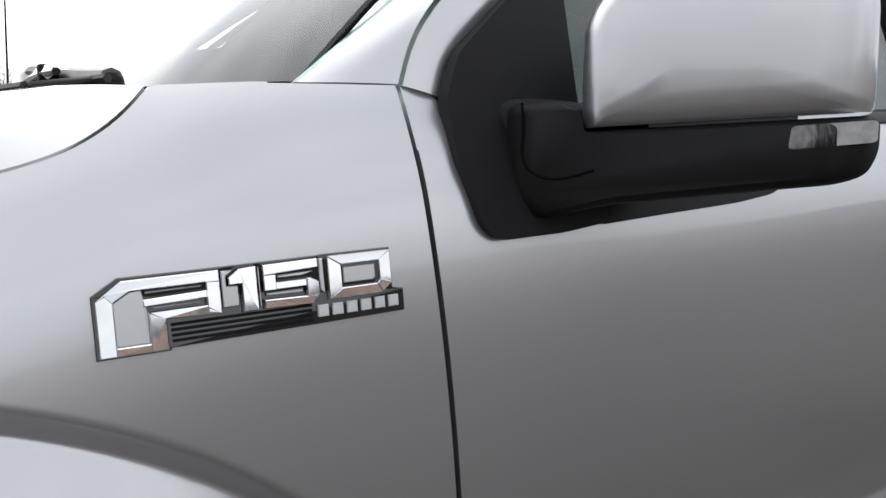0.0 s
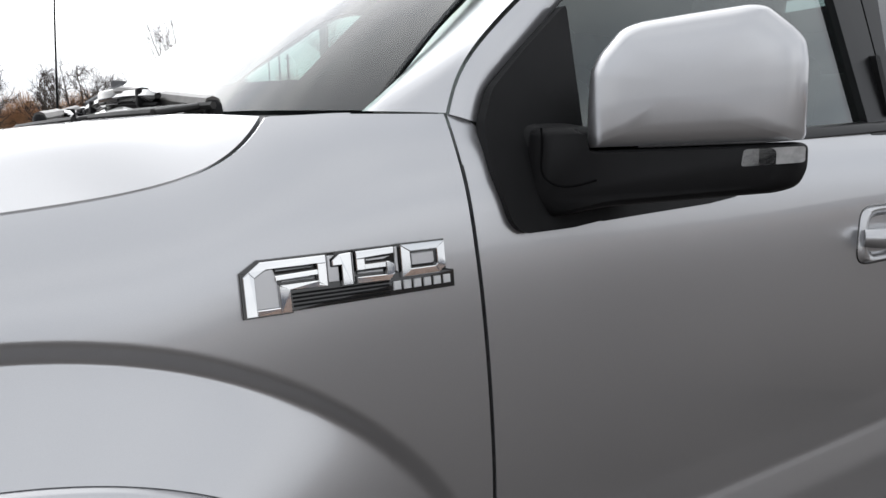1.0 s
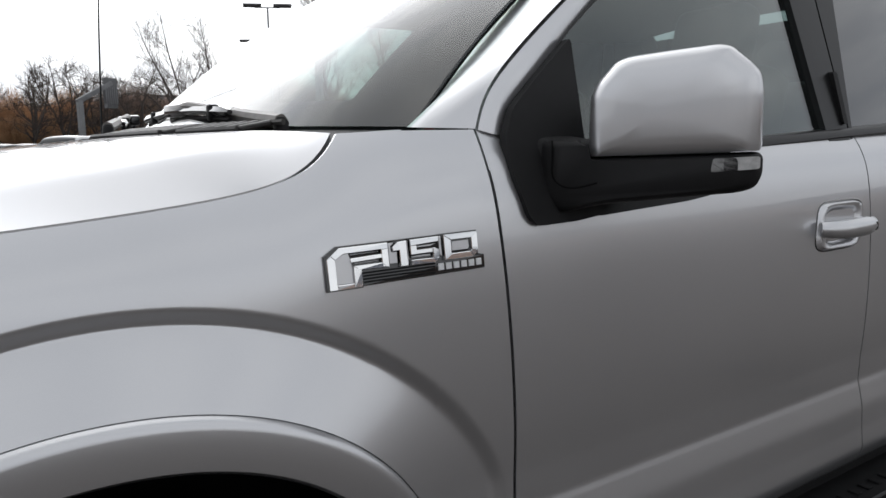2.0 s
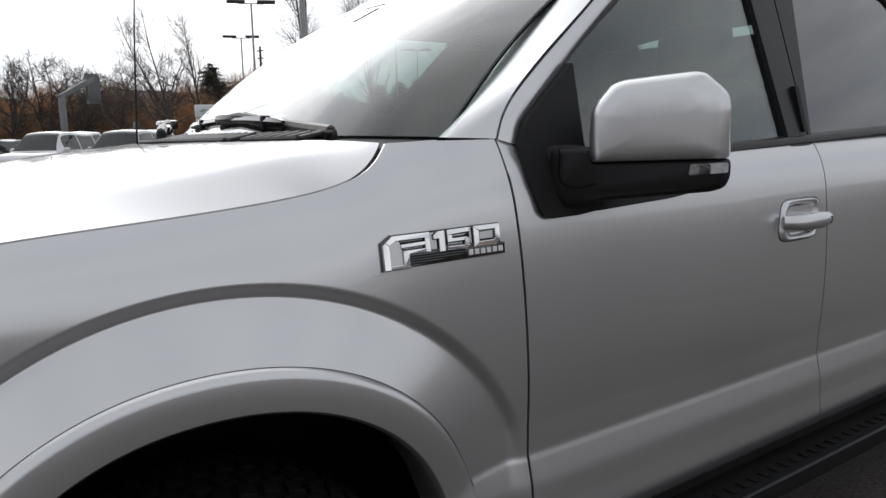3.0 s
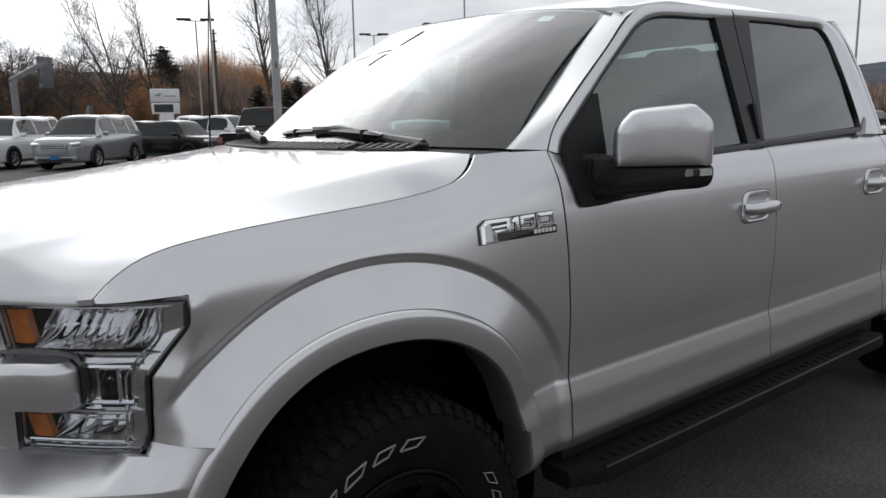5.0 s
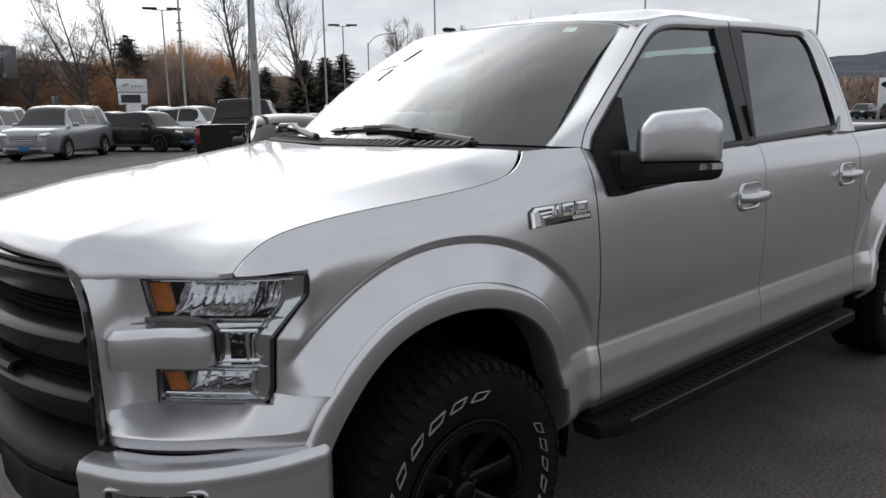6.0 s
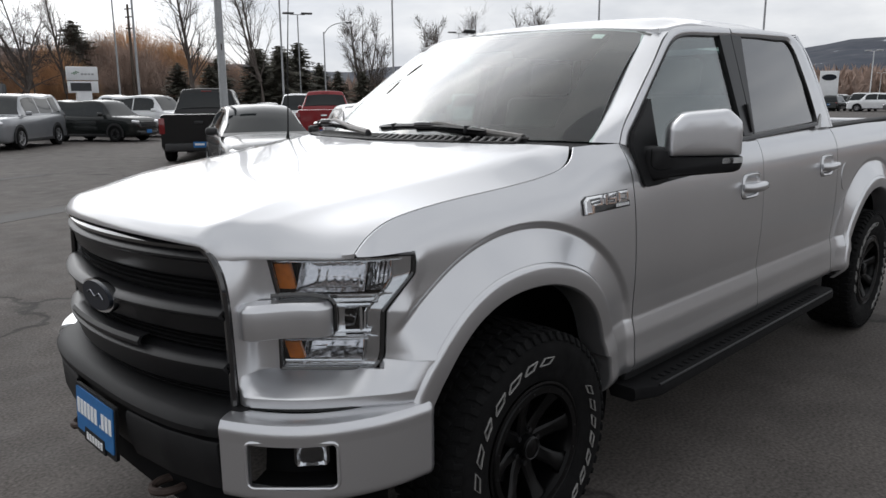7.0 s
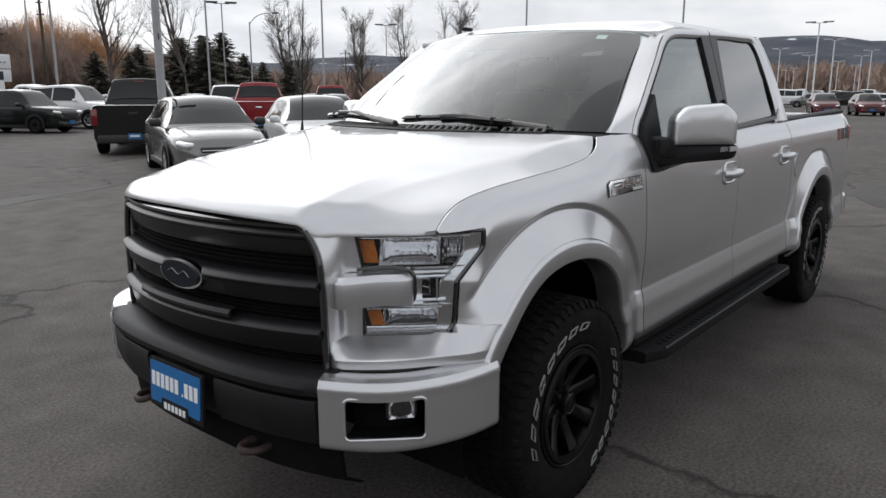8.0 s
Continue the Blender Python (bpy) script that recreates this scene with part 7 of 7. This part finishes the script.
def conifer(at, h, seed, label="dark green conifer behind the car park"):
    rnd = random.Random(seed)
    ob = thing("conifer", label, "tree", (at[0], at[1], 0), 0, "conifers behind the car park")
    link_mesh("trunk", *tube([(0, 0, -.05), (0, 0, h * .95)], [h * .022, .02], 7), BARK, ob)
    V, F = [], []
    for i in range(int(330 * h / 6)):
        t = rnd.random() ** .8
        z = h * (.10 + .88 * t)
        reach = h * .33 * (1 - t) ** .5 * rnd.uniform(.35, 1.15) + .15
        a = rnd.uniform(0, 2 * math.pi)
        d = np.array((math.cos(a), math.sin(a), rnd.uniform(-.25, .25)))
        s = np.array((-d[1], d[0], 0))
        for j in range(5):
            q = (j + .6) / 5
            c = np.array((0, 0, z)) + d * reach * q - np.array((0, 0, .12 * q * q * reach))
            wd, ln = .30 * reach * (1.1 - q * .7), .30 * reach
            k = len(V)
            tip = c + d * ln + s * rnd.uniform(-.3, .3) * wd + np.array((0, 0, rnd.uniform(-.12, .16) * ln))
            V += [c - s * wd + np.array((0, 0, rnd.uniform(-.1, .04))), c + s * wd + np.array((0, 0, rnd.uniform(-.1, .04))), tip, c + np.array((0, 0, .10 * reach * (1 - q)))]
            F += [(k, k + 1, k + 2), (k, k + 2, k + 3), (k + 1, k + 3, k + 2)]
    link_mesh("crown", V, F, NEEDLE, ob, smooth=False)
    return ob


def again(src, x, y, turn, k, label=""):
    """A copy of a tree at another place and size."""
    ob = copy_thing(src, pose(x, y, 0, 0, 0, turn) @ Matrix.Scale(k, 4))
    return tagged(ob, label)


tall_a = bare_tree("tree", "tall bare tree with fine upright twigs", (24.3, 49.6), 13.0, .74, 3, TWIG, .20, 30, .20, .07)
tall_b = bare_tree("tree", "tall bare tree with fine upright twigs", (29.7, 48.9), 13.0, .78, 4, TWIG, .24, 17, .20, .09, 2)
again(tall_a, 21.0, 66.0, 70, .93, "tall bare tree rising from brown willows")
again(tall_b, 18.3, 65.3, 160, .96, "tall bare tree beside a conifer")
gnarl = bare_tree("tree", "gnarled bare tree with spreading limbs", (16.6, 61.1), 8.8, 1.2, 7, TWIG, .28, 13, .05, .20, 4)
again(gnarl, 14.0, 65.4, 130, .97)
scrubby = bare_tree("tree", "bare brown tree at the edge of the lot", (8.4, 67.3), 8.4, 1.1, 9, TWIG, .24, 13, .07, .18, 4)
again(scrubby, 6.0, 67.5, 100, .93)
again(scrubby, 11.4, 69.5, 220, .95)
again(scrubby, 2.5, 68.0, 310, .98)
dome = bare_tree("tree", "round bare tree with dense twigs", (47.2, 58.0), 9.3, .72, 11, TWIG, .18, 10, .18, .08, 5)
again(dome, 59.5, 60.3, 90, 1.03)
again(tall_b, 65.9, 59.4, 200, .88, "round bare tree with dense twigs")
again(dome, 72.3, 56.5, 300, 1.2)
again(dome, 53.0, 63.0, 30, .8)
wil_a = willow("orange-brown willow thicket, bare of leaves", (30.7, 75.2), 9.5, 5.2, 31, WILLOW)
wil_b = willow("brown willow thicket, bare of leaves", (14.9, 73.8), 7.6, 4.6, 32, SCRUB)
for k, (x, y, h) in enumerate(((26.5, 73.6, 8.2), (23.0, 76.0, 7.6), (34.0, 73.0, 8.2), (19.0, 75.5, 6.8), (10.0, 74.5, 7.2), (5.0, 74.0, 6.8), (28.5, 70.0, 7.2), (22.0, 70.5, 6.2), (0.5, 73.0, 6.6), (37.5, 71.0, 6.5), (16.5, 70.5, 5.4), (41.0, 72.0, 5.6), (48.0, 70.0, 5.0))):
    src, hh = (wil_a, 9.5) if k % 3 else (wil_b, 7.6)
    again(src, x, y, 47 * k, h / hh)
for k, (x, y, h) in enumerate(((24.5, 73.3, 9.4), (34.9, 57.5, 6.4), (34.2, 53.1, 6.3), (38.8, 57.3, 7.1), (33.3, 55.6, 6.2), (38.1, 59.3, 6.9), (44.8, 62.3, 5.6), (45.9, 67.8, 6.4), (30.5, 57.0, 5.6), (46.3, 57.1, 4.6), (28.0, 59.5, 5.0), (50.0, 66.0, 5.0), (27.5, 53.0, 4.6))):
    if k < 2:
        con = [con[0], conifer((x, y), h, 60 + k)] if k else [conifer((x, y), h, 60)]
    else:
        again(con[k % 2], x, y, 61 * k, h / (9.4, 6.4)[k % 2])

# brown scrub that closes the far side of the lot
rnd = random.Random(77)
P0, F0 = [], []
for i in range(7600):
    # from 5200 on: unseen scrub all round, added to darken the doors' reflections
    a = rnd.uniform(radians(2), radians(98)) if i < 5200 else rnd.uniform(radians(98), radians(362))
    d = (rnd.uniform(82, 190) if a > radians(24) else rnd.uniform(270, 360)) if i < 5200 else rnd.uniform(70, 120)
    h = (rnd.uniform(2.0, 5.2) if d < 200 else rnd.uniform(4, 9)) * (d / 90) ** .35
    c = np.array((d * math.cos(a), d * math.sin(a), 0))
    for j in range(7):
        b = rnd.uniform(0, 2 * math.pi)
        lean = rnd.uniform(.05, .45)
        tip = c + np.array((math.cos(b) * lean * h, math.sin(b) * lean * h, h * rnd.uniform(.6, 1.0)))
        s = np.array((-math.sin(a), math.cos(a), 0)) * h * rnd.uniform(.012, .05)
        mid = (c + tip) / 2 + np.array((rnd.uniform(-.1, .1), rnd.uniform(-.1, .1), .1)) * h
        k = len(P0)
        P0 += [c - s, c + s, mid + s * 1.6, mid - s * 1.6, tip]
        F0 += [(k, k + 1, k + 2, k + 3), (k + 3, k + 2, k + 4)]
woods = link_mesh("far_scrub", P0, F0, SCRUB, None, smooth=False)
tagged(woods, "brown leafless scrub and trees along the far edge, added round unseen sides", "woods", kind="stuff")

# ---- hills round about ----
def hill_material():
    m = material("hazy_hill_forest_and_grass", (0.085, 0.10, 0.115), 0.95, var=.2, vscale=.01)
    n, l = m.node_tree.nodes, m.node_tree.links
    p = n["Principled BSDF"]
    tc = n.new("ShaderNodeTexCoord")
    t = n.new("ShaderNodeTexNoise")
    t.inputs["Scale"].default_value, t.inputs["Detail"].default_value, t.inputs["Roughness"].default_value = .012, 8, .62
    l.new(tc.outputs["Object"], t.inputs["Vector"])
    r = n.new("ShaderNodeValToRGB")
    # the blue of distance haze is put into these forest tones
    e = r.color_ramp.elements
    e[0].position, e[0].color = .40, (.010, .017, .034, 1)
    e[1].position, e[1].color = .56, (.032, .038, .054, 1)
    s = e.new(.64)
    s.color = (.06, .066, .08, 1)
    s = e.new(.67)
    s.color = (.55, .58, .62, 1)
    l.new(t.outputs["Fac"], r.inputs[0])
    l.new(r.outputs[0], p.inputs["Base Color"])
    return m


n_az, n_r = 260, 14
G = np.zeros((n_az, n_r, 3))
for i in range(n_az):
    a = 2 * math.pi * i / (n_az - 1)
    c = np.array((math.cos(a), math.sin(a)))
    top = 118 + 46 * noise.noise(Vector((c[0] * 2.1, c[1] * 2.1, 3.0))) + 26 * noise.noise(Vector((c[0] * 6, c[1] * 6, 8.0))) + 9 * noise.noise(Vector((c[0] * 22, c[1] * 22, 1.0)))
    for j in range(n_r):
        q = j / (n_r - 1)
        d = 1250 + 900 * q
        z = top * q ** .8 + 10 * noise.noise(Vector((c[0] * 14, c[1] * 14, q * 6))) * q - 4
        G[i, j] = (c[0] * d, c[1] * d, z)
v = G.reshape(-1, 3)
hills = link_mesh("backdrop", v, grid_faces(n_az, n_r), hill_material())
tagged(hills, "distant wooded hills with patches of snow, blue-grey haze in their colour", "hills", kind="structure")
